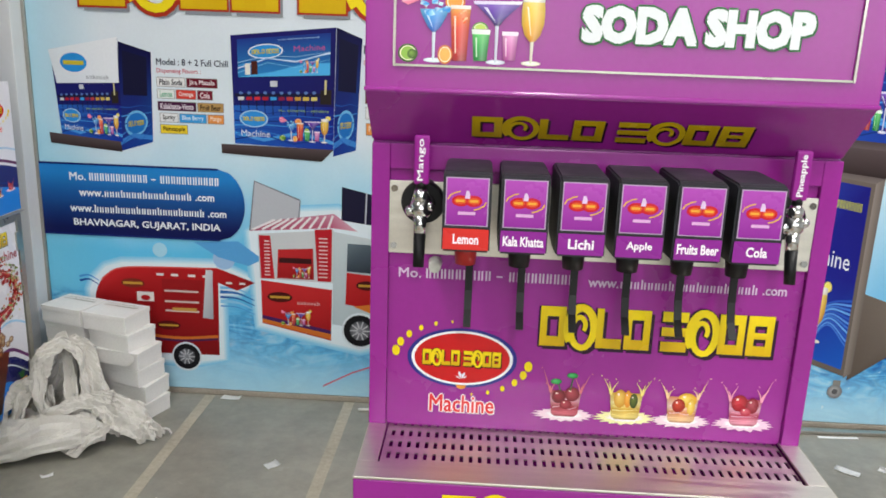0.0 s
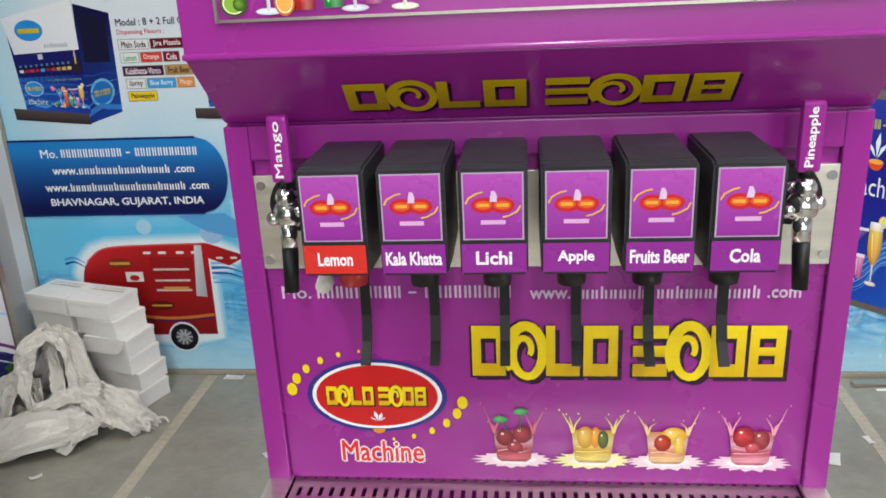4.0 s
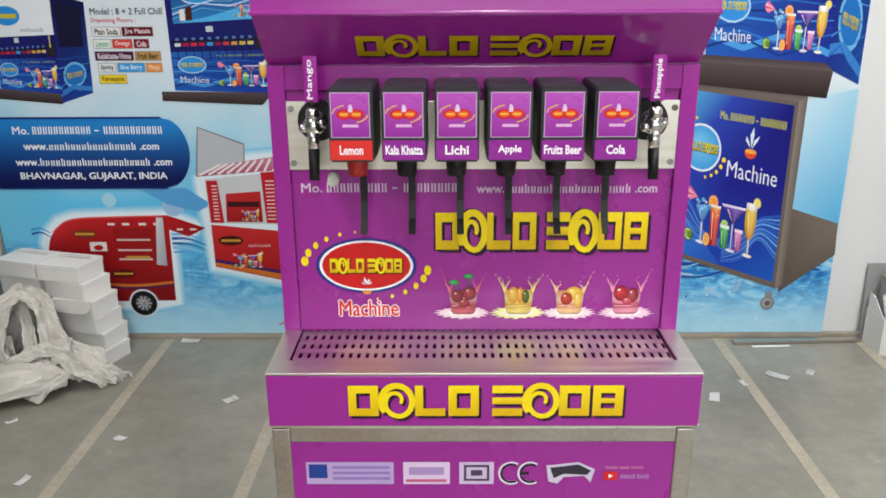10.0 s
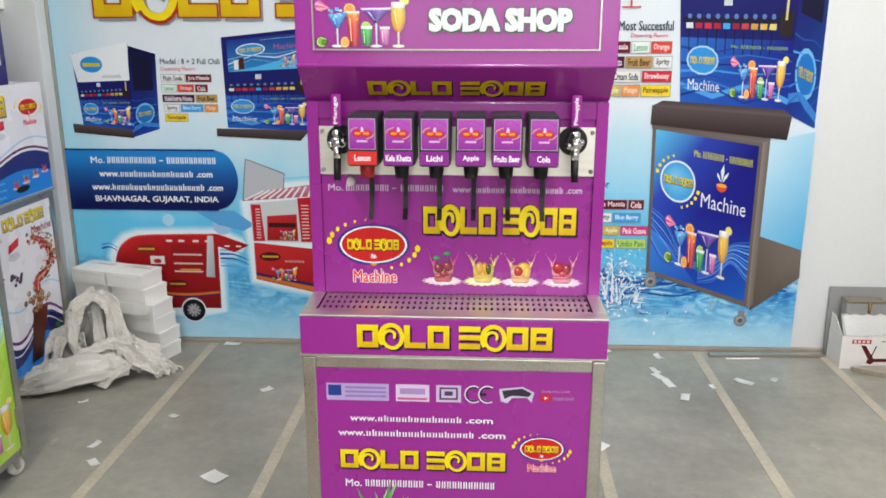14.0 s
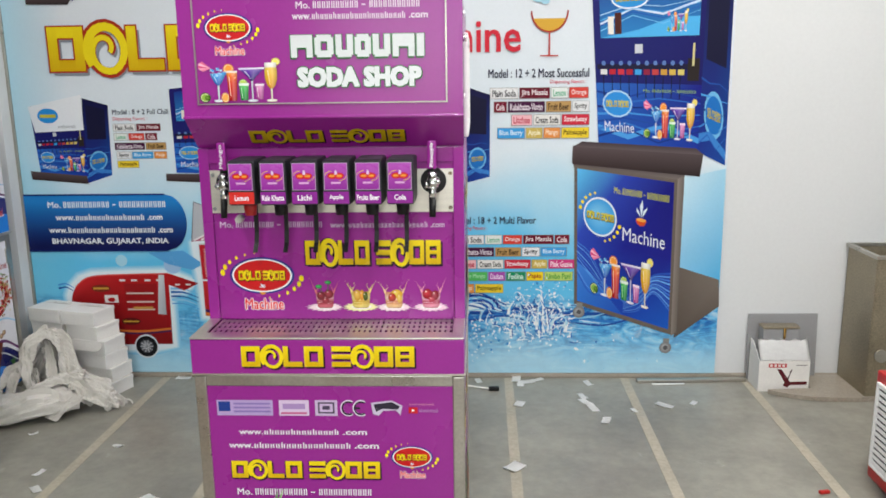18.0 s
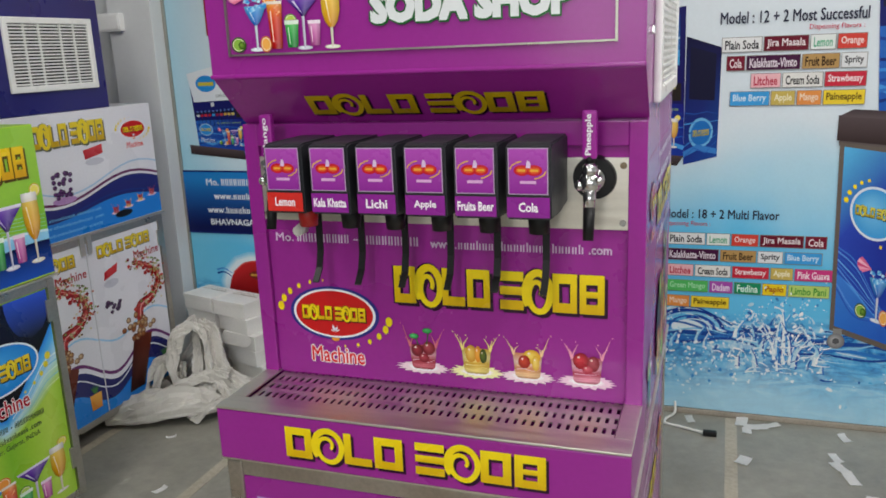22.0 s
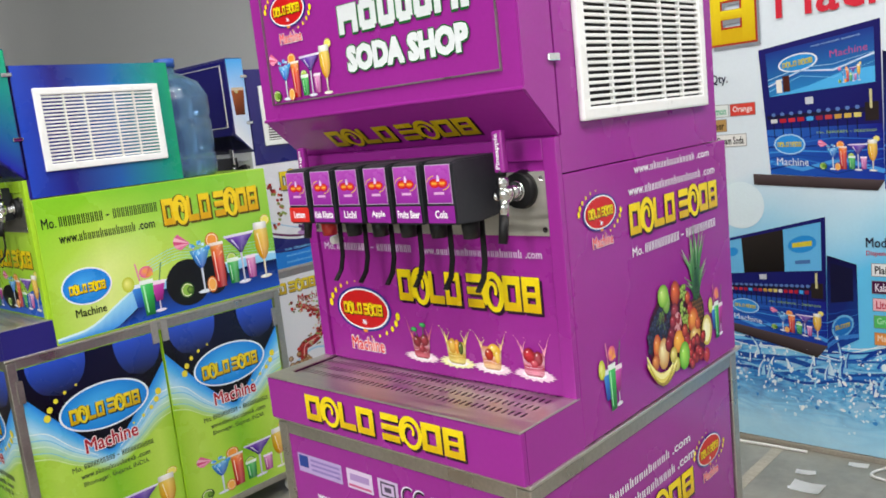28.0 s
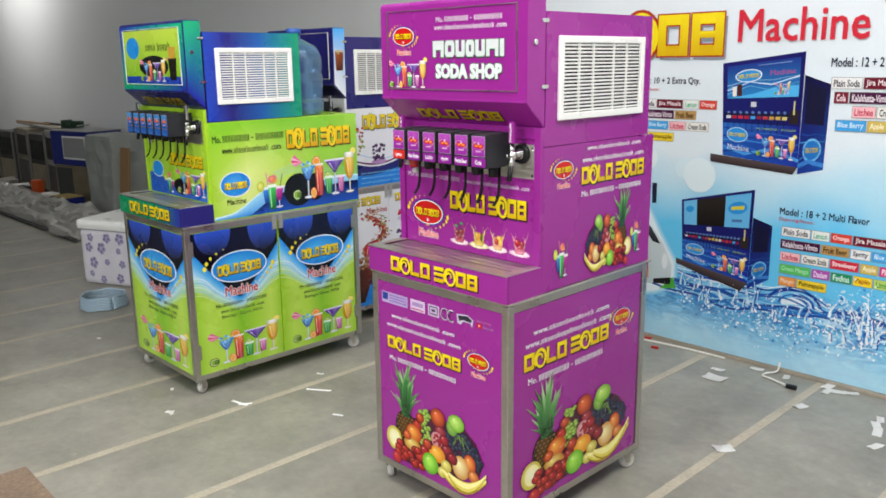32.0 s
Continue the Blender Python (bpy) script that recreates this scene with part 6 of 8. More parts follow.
k.bars([7], -1.69, 1.283, -1.60, 1.303, "#9aa0a8", 7)
flavours(k, "Model : 8 + 2 Full Chill", -1.414, 1.372, 0.024, 0.275,
         [(-1.418, -1.178, ["Plain Soda", "Jira Masala"]), (-1.418, -1.198, ["Lemon", "Orange", "Cola"]), (-1.418, -1.157, ["Kalakhatta-Vimto", "Fruit Beer"]), (-1.412, -1.157, ["Sprity", "Blue Berry", "Mango"]), (-1.412, -1.300, ["Paineapple"])],
         [1.303, 1.258, 1.212, 1.168, 1.124], 0.036)
# 10 + 2
side = [(-0.738, 1.026), (-0.650, 1.053), (-0.628, 1.47), (-0.724, 1.508)]
machine_picture(k, [(-1.120, 1.062), (-0.738, 1.050), (-0.726, 1.508), (-1.126, 1.466)], side, [(-1.173, 1.022), (-0.782, 1.004), (-0.736, 1.052), (-1.173, 1.058)])
flavours(k, "Model : 10 + 2 Extra Qty.", -0.622, 1.447, 0.042, 0.395,
         [(-0.617, -0.124, ["Plain Soda", "Jira Masala", "Lemon", "Orange"]), (-0.617, -0.235, ["Cola", "Kalakhatta-Vimto", "Fruit Beer"]), (-0.615, -0.162, ["Sprity", "Blue Berry", "Litchee", "Cream Soda"]), (-0.613, -0.358, ["Mango", "Paineapple"])],
         [1.334, 1.279, 1.221, 1.160], 0.047)
side = [(0.300, 1.000), (0.418, 1.030), (0.421, 1.420), (0.300, 1.462)]
machine_picture(k, [(-0.080, 1.065), (0.300, 1.030), (0.295, 1.568), (-0.108, 1.516)], side, [(-0.144, 1.028), (0.278, 0.996), (0.302, 1.032), (-0.146, 1.068)])
# 18 + 2
side = [(0.098, 0.395), (0.206, 0.462), (0.204, 0.735), (0.105, 0.765)]
machine_picture(k, [(-0.270, 0.482), (0.098, 0.415), (0.104, 0.905), (-0.292, 0.812)], side, [(-0.305, 0.462), (0.062, 0.376), (0.100, 0.424), (-0.307, 0.492)], screen=True)
flavours(k, "Model : 18 + 2 Multi Flavor", 0.236, 0.832, 0.034, 0.408,
         [(0.250, 0.812, ["Plain Soda", "Lemon", "Orange", "Jira Masala", "Cola"]), (0.250, 0.800, ["Kalakhatta-Vimto", "Fruit Beer", "Sprity", "Blue Berry"]), (0.252, 0.840, ["Litchee", "Cream Soda", "Strawbessy", "Apple", "Pink Guava"]),
          (0.254, 0.832, ["Green Mango", "Dadam", "Fudina", "Papio", "Limbo Pani"]), (0.255, 0.489, ["Mango", "Paineapple"])], [0.742, 0.680, 0.618, 0.556, 0.494], 0.047)
# 12 + 2 on its cart
side = [(1.408, 1.140), (1.540, 1.075), (1.536, 1.930), (1.412, 1.985)]
machine_picture(k, [(0.937, 1.190), (1.408, 1.140), (1.416, 2.012), (0.884, 1.968)], side, [(0.814, 1.089), (1.424, 1.022), (1.436, 1.130), (0.815, 1.176)])
k.poly([(1.337, 0.211), (1.552, 0.376), (1.545, 0.512), (1.338, 0.58)], ["#5a5048", "#6a6058", "#7a7068", "#6a6058"], 3)
k.poly([(1.338, 0.58), (1.545, 0.512), (1.545, 1.06), (1.336, 1.012)], ["#8ac8ec", "#58b4e6", "#a8d8f0", "#c8e6f4"], 2)
k.poly([(0.822, 1.070), (1.350, 0.990), (1.352, 1.050), (0.820, 1.105)], ["#6a5f5c", "#7c726e", "#5a5050", "#4c4242"], 2.8)
k.poly([(1.322, 0.222), (1.350, 0.242), (1.352, 1.03), (1.320, 1.01)], ["#8a8078", "#6e655e", "#6a615c", "#8c827c"], 3.2)
k.poly([(0.815, 1.172), (1.436, 1.126), (1.400, 1.158), (0.860, 1.196)], ["#5c5052", "#625658", "#4a4042", "#443a3c"], 6.2)
k.quad((0.838, 0.391), (1.323, 0.228), (1.320, 1.008), (0.825, 1.083))
k.rect(0, 0, 1, 1, "#6a6058", 3)
tone = (("#2350b8", "#1a44ac", "#1c5cc2"), ("#2c48b4", "#191f8a", "#1b1e84"), ("#5cbcec", "#2a40a8", "#151576"))
for iu in range(2):
    for iv in range(2):
        us, vs_ = (0.03, 0.5, 0.97), (0.03, 0.5, 0.98)
        k.poly([(us[iu], vs_[iv]), (us[iu + 1], vs_[iv]), (us[iu + 1], vs_[iv + 1]), (us[iu], vs_[iv + 1])], [tone[iv][iu], tone[iv][iu + 1], tone[iv + 1][iu + 1], tone[iv + 1][iu]], 4)
for q in range(11):
    c = ("#3f74d0", "#5c94e2", "#2c58bc", "#6aa8ea")[q % 4]
    k.line([(p.x, p.y) for p in bend([(0.03, 0.46 - 0.022 * q, 0), (0.16, 0.40 - 0.028 * q, 0), (0.34, 0.20 - 0.006 * q, 0), (0.55, 0.10 + 0.012 * q, 0)], 6)], 0.010, c, 4.2 + 0.02 * q, 0.002)
    k.line([(p.x, p.y) for p in bend([(0.50, 0.05 + 0.008 * q, 0), (0.66, 0.10 + 0.016 * q, 0), (0.80, 0.24 + 0.012 * q, 0), (0.97, 0.16 + 0.024 * q, 0)], 6)], 0.003, c, 4.2 + 0.02 * q, 0.012)
k.poly([(0.03, 0.03), (0.50, 0.03), (0.34, 0.13), (0.14, 0.27), (0.03, 0.32)], ["#2f74d0", "#1f50b8", "#4a90e0", "#5aa2e8", "#3f80d8"], 4.15)
k.bars([3, 9, 1, 10], 0.39, 0.845, 0.93, 0.895, "#c2c23e", 5)
k.ell(0.255, 0.672, 0.165, 0.135, "#dde8f4", 5, n=32)
k.ell(0.255, 0.672, 0.150, 0.122, "#3f9ee0", 6, core="#7cc6ee", n=32)
block_mark(k, 0.125, 0.652, 0.395, 0.702, 7, shadow="#30343a", colours=("#d8cc48", "#b8a42c"))
for i in range(5):
    a = radians(15 + 15 * i)
    for sg in (-1, 1):
        k.ell(0.255 + sg * 0.20 * math.cos(a), 0.672 - sg * 0.165 * math.sin(a), 0.018 - 0.002 * i, 0.015 - 0.0015 * i, YEL, 5, n=8)
k.text("Machine", 0.48, 0.545, 0.90, 0.635, "#e4e8f2", 5, False)
k.ell(0.66, 0.705, 0.050, 0.040, "#d8501c", 5, n=14, a0=180, a1=360)
k.ell(0.66, 0.705, 0.048, 0.012, "#f0a848", 5.2, n=14)
for a, ln in ((-38, 0.075), (0, 0.115), (32, 0.085)):
    u, v = math.sin(radians(a)), math.cos(radians(a))
    bx, by = 0.66 + 0.012 * u, 0.722
    k.poly([(bx, by), (bx + 0.6 * ln * u + 0.016 * v, by + 0.6 * ln * v), (bx + ln * u + 0.008, by + ln * v), (bx + 0.6 * ln * u - 0.016 * v, by + 0.62 * ln * v)], "#dcebf6", 5)
drinks(k, 0.17, 0.115, 0.77, 0.46, 5)
k.xf = None
for cx, cz in ((1.298, 0.165), (0.862, 0.352)):
    k.rect(cx - 0.012, cz, cx + 0.018, cz + 0.045, "#8a8a86", 3)
    k.ell(cx, cz - 0.004, 0.030, 0.030, "#77777a", 3.5, core="#b8b8b6", n=14)
    k.ell(cx, cz - 0.004, 0.012, 0.012, "#5a5a5c", 4, n=10)
flavours(k, "Model : 12 + 2 Most Successful", 0.413, 1.538, 0.040, 0.472,
         [(0.419, 0.888, ["Plain Soda", "Jira Masala", "Lemon", "Orange"]), (0.437, 0.893, ["Cola", "Kalakhatta-Vimto", "Fruit Beer", "Sprity"]), (0.520, 0.895, ["Litchee", "Cream Soda", "Strawbessy"]), (0.453, 0.895, ["Blue Berry", "Apple", "Mango", "Paineapple"])],
         [1.452, 1.388, 1.326, 1.264], 0.052, head=0.29)
# upper row, cut by the picture's top in most views
machine_picture(k, [(-1.735, 1.905), (-1.555, 1.885), (-1.545, 2.30), (-1.745, 2.27)], [(-1.555, 1.880), (-1.465, 1.925), (-1.455, 2.22), (-1.545, 2.28)], [(-1.778, 1.868), (-1.575, 1.864), (-1.552, 1.90), (-1.778, 1.90)])
machine_picture(k, [(-0.830, 2.005), (-0.545, 1.985), (-0.535, 2.43), (-0.84, 2.40)], [(-0.545, 1.955), (-0.472, 1.99), (-0.468, 2.36), (-0.535, 2.41)], [(-0.862, 1.962), (-0.575, 1.935), (-0.545, 1.985), (-0.862, 2.0)])
machine_picture(k, [(0.105, 1.965), (0.355, 1.945), (0.365, 2.40), (0.10, 2.38)], [(0.355, 1.905), (0.470, 1.945), (0.478, 2.33), (0.365, 2.37)], [(0.06, 1.915), (0.322, 1.885), (0.358, 1.945), (0.06, 1.96)])
flavours(k, "", 0, 0, 0, 0, [(-1.395, -1.085, ["Plain Soda", "Jira Masala"]), (-1.375, -1.085, ["Lemon", "Orange", "Cola"]), (-1.185, -1.085, ["Mango"]), (-0.385, 0.0, ["Kalakhatta-Vimto", "Fruit Beer"]), (-0.372, -0.26, ["Mango"]), (0.62, 0.882, ["Mango", "Paineapple"]), (0.56, 0.90, ["Kalakhatta-Vimto", "Fruit Beer"])],
         [2.10, 2.045, 1.992, 2.03, 1.97, 1.985, 2.05], 0.047)
# big yellow mark, the word in red and the glass
block_mark(k, -1.692, 1.556, -0.095, 1.762, 4, shadow="#8a8e94", colours=("#f2da1e", "#d8b010"), edge="#a8321c")
k.text("Machine", -0.036, 1.618, 0.562, 1.765, "#cf2a3c", 9)
k.ring(0.697, 1.800, 0.088, 0.098, 0.09, "#a83428", 3, 180, 360)
k.ell(0.697, 1.785, 0.075, 0.075, "#d8a83a", 3, a0=195, a1=345, n=14)
k.rect(0.693, 1.60, 0.701, 1.705, "#c04a44", 3)
k.rect(0.655, 1.594, 0.739, 1.600, "#c04a44", 3)
for dx, dz, a, b in ((-0.05, 1.86, 0.035, 0.022), (-0.01, 1.90, 0.024, 0.035), (0.035, 1.88, 0.03, 0.022), (-0.02, 1.845, 0.02, 0.016), (0.05, 1.91, 0.02, 0.03)):
    k.ell(0.697 + dx, dz, a, b, "#a9d8ec", 3, n=12)
# blue pill with the addresses
def pill_ink(z):
    f = min(1.0, max(0.0, (z - 0.70) / 0.22))
    return "#%02x%02x%02x" % tuple(int(d + (b - d) * f) for d, b in zip((17, 24, 82), (38, 132, 206)))


def pill_end(z):
    return -1.195 + 0.107 * math.sqrt(max(0.0, 1 - ((z - 0.815) / 0.143) ** 2))


levels = [0.672 + 0.286 * q / 22 for q in range(23)]
for a, b in zip(levels, levels[1:]):
    k.poly([(-1.905, a), (pill_end(a), a), (pill_end(b), b), (-1.905, b)], [pill_ink(a)] * 2 + [pill_ink(b)] * 2, 3)
k.rect(-1.905, 0.952, -1.19, 0.960, "#16246a", 4)
k.rect(-1.905, 0.668, -1.19, 0.675, "#16246a", 4)
for words, a, b, z in (([3, 11, 1, 11], -1.785, -1.185, 0.888), ([4, 16, 3], -1.752, -1.218, 0.824), ([4, 21, 3], -1.793, -1.172, 0.760)):
    k.bars(words, a, z, b, z + 0.036, "#f2f6fa", 4)
k.text("BHAVNAGAR, GUJARAT, INDIA", -1.782, 0.700, -1.187, 0.737, "#eef2f7", 4)
k.build("poster_print", poster, PINS, BANNER)

# vehicles on the poster
k = Ink()
glow(k, [(-1.735, 0.44), (-1.715, 0.485), (-1.665, 0.535), (-1.60, 0.555), (-1.40, 0.562), (-1.20, 0.565), (-1.055, 0.505), (-1.13, 0.455), (-1.198, 0.44), (-1.198, 0.165), (-1.30, 0.15), (-1.40, 0.15), (-1.73, 0.16)], 0.030, 0.8)
roof = [(p.x, p.y) for p in bend([(-1.206, 0.552, 0), (-1.42, 0.548, 0), (-1.60, 0.538, 0), (-1.672, 0.500, 0), (-1.708, 0.450, 0), (-1.725, 0.38, 0)], 5)]
k.poly([(-1.735, 0.172), (-1.212, 0.178)] + roof, ["#8c1418", "#7c1014"] + [("#b41c20", "#bc2024", "#c42428", "#a8181c", "#94161a")[min(4, q // 6)] for q in range(len(roof))], 2)
k.line(roof[:18], 0.006, "#d85a54", 2.4)
k.poly([(-1.24, 0.552), (-1.20, 0.552), (-1.055, 0.500), (-1.13, 0.463), (-1.225, 0.50)], ["#b41c20", "#b41c20", "#8c1418", "#a01a1e", "#b01c20"], 4)
for x in (-1.175, -1.12):
    k.rect(x, 0.490, x + 0.025, 0.498, "#e8e0dc", 5)
for x in (-1.46, -1.40, -1.33, -1.27):
    k.rect(x, 0.512, x + 0.03, 0.522, "#e8e0dc", 4)
k.poly([(-1.275, 0.34), (-1.232, 0.335), (-1.228, 0.545), (-1.256, 0.545)], ["#b8bcc4", "#9ea4ac", "#c4c8ce", "#d4d8dc"], 5)
k.rect(-1.44, 0.335, -1.27, 0.500, "#96181c", 3)
for z in (0.360, 0.400, 0.445):
    k.rect(-1.43, z, -1.29, z + 0.008, "#d8c4bc", 4)
k.rect(-1.40, 0.365, -1.30, 0.378, "#c89a4a", 4)
k.ell(-1.56, 0.475, 0.05, 0.020, "#7a2a1c", 4, n=14)
k.rect(-1.60, 0.470, -1.52, 0.480, "#c89a3a", 5)
k.rect(-1.545, 0.400, -1.475, 0.440, "#e8e4e0", 4)
k.ell(-1.51, 0.415, 0.02, 0.012, "#b02024", 5, n=10)
k.ell(-1.42, 0.300, 0.05, 0.020, "#5a1412", 4, n=14)
k.rect(-1.46, 0.296, -1.38, 0.304, "#c89a3a", 5)
wave(k, -1.735, -1.215, 0.248, 0.010, 0, "#d0702c", 3, 0.5, low=0.014)
wave(k, -1.735, -1.215, 0.240, 0.010, 0, "#4a1f4a", 3, 0.5, low=0.010)


def wheel_print(k, cx, cz, r, lay):
    k.ell(cx, cz, r * 1.12, r * 1.15, "#d9e4ec", lay)
    k.ell(cx, cz, r, r, "#16161a", lay + 1)
    k.ell(cx, cz, r * 0.62, r * 0.62, "#4a4c52", lay + 2, core="#9a9ca2")
    for i in range(10):
        a = 2 * math.pi * i / 10
        k.line([(cx + 0.15 * r * math.cos(a), cz + 0.15 * r * math.sin(a)), (cx + 0.6 * r * math.cos(a), cz + 0.6 * r * math.sin(a))], 0.07 * r, "#c4c6ca", lay + 3)


wheel_print(k, -1.350, 0.166, 0.056, 5)
# food truck
glow(k, [(-1.040, 0.325), (-1.05, 0.52), (-1.07, 0.71), (-0.96, 0.79), (-0.72, 0.81), (-0.50, 0.745), (-0.42, 0.60), (-0.325, 0.46), (-0.325, 0.34), (-0.43, 0.29), (-0.63, 0.24), (-0.745, 0.262)], 0.032, 0.8)
k.poly([(-1.071, 0.719), (-0.876, 0.755), (-0.868, 0.848), (-1.048, 0.917)], "#b9bcc4", 2)
k.line([(-1.071, 0.719), (-1.048, 0.917), (-0.868, 0.848), (-0.876, 0.755)], 0.006, "#7a7c84", 3)
k.poly([(-0.705, 0.775), (-0.505, 0.750), (-0.512, 0.866), (-0.703, 0.909)], "#1c1a34", 3)
k.line([(-0.61, 0.762), (-0.606, 0.889)], 0.006, "#b8bcc8", 4)
k.poly([(-0.445, 0.775), (-0.47, 0.775), (-0.475, 0.885), (-0.445, 0.885)], "#1d1f3c", 3)
k.poly([(-1.075, 0.716), (-0.740, 0.742), (-0.640, 0.732), (-0.735, 0.800), (-0.960, 0.766)], ["#a8506a", "#b85c78", "#d8a8b8", "#c88aa0", "#b46880"], 3)
for i in range(9):
    u = i / 9
    k.line([(-1.06 + 0.34 * u, 0.722 + 0.02 * u), (-0.97 + 0.26 * u, 0.766 + 0.03 * u)], 0.009, "#e8e2e4", 4)
k.poly([(-1.035, 0.520), (-0.737, 0.515), (-0.735, 0.735), (-1.040, 0.705)], "#c9cdd0", 2)
k.poly([(-1.030, 0.522), (-0.975, 0.522), (-0.990, 0.700), (-1.036, 0.700)], "#b81e2a", 4)
k.poly([(-0.800, 0.520), (-0.745, 0.520), (-0.742, 0.738), (-0.812, 0.733)], "#b81e2a", 4)
for i in range(11):
    k.rect(-1.015, 0.535 + 0.014 * i, -0.993, 0.540 + 0.014 * i, "#e8c8c8", 5)
    k.rect(-0.795, 0.535 + 0.016 * i, -0.76, 0.540 + 0.016 * i, "#e8c8c8", 5)
k.poly([(-0.965, 0.525), (-0.815, 0.525), (-0.818, 0.655), (-0.960, 0.645)], ["#a01a1e", "#901418", "#b8262a", "#c02c30"], 4)
k.rect(-0.955, 0.590, -0.825, 0.612, "#3a1416", 5)
drinks(k, -0.90, 0.53, -0.83, 0.58, 5)
k.poly([(-1.029, 0.331), (-0.746, 0.268), (-0.742, 0.486), (-1.031, 0.514)], ["#b01c20", "#98161a", "#c0282a", "#c83034"], 4)
k.poly([(-1.029, 0.335), (-0.746, 0.272), (-0.746, 0.300), (-1.029, 0.350)], "#d0702c", 5)
k.poly([(-1.029, 0.350), (-0.746, 0.296), (-0.746, 0.312), (-1.029, 0.366)], "#4a1f5a", 6)
k.ell(-0.955, 0.445, 0.052, 0.022, "#4a1412", 5, n=16)
k.rect(-0.995, 0.440, -0.915, 0.450, "#c89a3a", 6)
k.bars([7], -0.885, 0.415, -0.790, 0.432, "#d8b0b0", 5)
drinks(k, -0.95, 0.325, -0.83, 0.395, 7)
k.poly([(-0.742, 0.340), (-0.70, 0.335), (-0.62, 0.30), (-0.46, 0.320), (-0.335, 0.345), (-0.332, 0.44), (-0.39, 0.56), (-0.47, 0.645), (-0.56, 0.700), (-0.735, 0.728)],
       ["#b4c4ca", "#b8c8ce", "#a8b8be", "#b4c4ca", "#bccad0", "#cdd8dc", "#d4dee2", "#c8d4d8", "#d0dade", "#c4d0d4"], 3)
k.poly([(-0.683, 0.567), (-0.487, 0.557), (-0.59, 0.680), (-0.68, 0.682)], ["#3a4450", "#20262e", "#56646e", "#66757e"], 5)
k.poly([(-0.455, 0.560), (-0.405, 0.552), (-0.47, 0.640), (-0.54, 0.690), (-0.555, 0.685)], ["#1c222a", "#20262e", "#3a444c", "#4a545c", "#3a444c"], 5)
k.poly([(-0.688, 0.428), (-0.60, 0.415), (-0.472, 0.346), (-0.484, 0.545), (-0.683, 0.562)], ["#b01c20", "#a8181c", "#98161a", "#c0282a", "#c42c2e"], 5)
k.poly([(-0.655, 0.420), (-0.472, 0.352), (-0.472, 0.395), (-0.56, 0.435)], "#d87a30", 6)
k.ell(-0.60, 0.51, 0.045, 0.020, "#4a1412", 6, n=16)
k.rect(-0.635, 0.505, -0.565, 0.515, "#c89a3a", 7)
wheel_print(k, -0.627, 0.317, 0.068, 6)
k.ell(-0.375, 0.46, 0.018, 0.045, "#e2eaee", 5, n=14)
k.poly([(-0.44, 0.325), (-0.335, 0.335), (-0.332, 0.375), (-0.44, 0.35)], "#17171b", 5)
k.line([(-0.78, 0.065), (-0.66, 0.13), (-0.52, 0.185)], 0.006, "#d8667c", 2)
k.poly([(-0.40, 0.30), (-0.30, 0.32), (-0.32, 0.38)], "#4aa83c", 2)
for cx, cz, r, c in ((-0.52, 1.02, 0.07, "#e6f1f7"), (-0.28, 0.98, 0.06, "#d6ebf4"), (-0.20, 0.95, 0.09, "#e0f0f6"), (-1.44, 0.62, 0.03, "#a8d8ee"), (-1.18, 0.595, 0.045, "#9fc2e8")):
    k.ell(cx, cz, r, r, c, 1, n=24)
k.poly([(-1.30, 0.66), (-1.12, 0.67), (-1.02, 0.60), (-1.08, 0.57), (-1.20, 0.60)], "#5aa4de", 1)
for q, (dz, c, wd) in enumerate(((0.0, "#2a6cb8", 0.014), (-0.022, "#1f5aa8", 0.010), (0.018, "#7cc0ea", 0.012), (-0.04, "#8fcdf0", 0.016), (-0.06, "#4f9cdc", 0.006))):
    k.line([(p.x, p.y) for p in bend([(-1.20, 0.455 + dz, 0), (-1.13, 0.452 + dz, 0), (-1.06, 0.425 + dz, 0)], 5)], wd, c, 1.2 + 0.05 * q, 0.003)
for q, (dz, c, wd) in enumerate(((0.0, "#1f4f9c", 0.010), (0.018, "#4a94d8", 0.010))):
    k.line([(p.x, p.y) for p in bend([(-1.78, 0.475 + dz, 0), (-1.74, 0.482 + dz, 0), (-1.70, 0.46 + dz, 0)], 5)], wd, c, 1.2 + 0.05 * q, 0.003)
k.build("vehicle_print", poster, on_front(0, 2.1105, 0), BANNER)
# water crown and droplets of the print, thrown up over the waterline
k = Ink()
rnd = random.Random(21)
# the long swell, a domed wave over the middle and their dark contours
for i in range(15):
    o = rnd.uniform(-0.045, 0.012)
    c, wd = rnd.choice((("#123a92", 0.009), ("#1d52b0", 0.012), ("#2f7fd0", 0.010), ("#e4f4fb", 0.005)))
    a, b = sorted((rnd.uniform(-0.42, 1.3), rnd.uniform(-0.42, 1.3)))
    pts = [(x, 0.395 - 0.085 * (x - 0.2) + 0.055 * math.exp(-((x - 0.34) / 0.11) ** 2) + o + 0.008 * math.sin(17 * x + i)) for x in [a + (b - a) * q / 40 for q in range(41)]]
    k.line(pts, wd, c, 0.62 + 0.002 * i, 0.003)
for i in range(5):
    k.ring(0.34 + 0.006 * i, 0.355, 0.135 - 0.022 * i, 0.085 - 0.013 * i, 0.10, ("#123a92", "#8fd2f2", "#1d52b0", "#c8e8f6", "#2a6cc0")[i], 0.66 + 0.004 * i, 8, 176)
k.ell(0.335, 0.365, 0.06, 0.028, "#e6f4fa", 0.69, n=16)
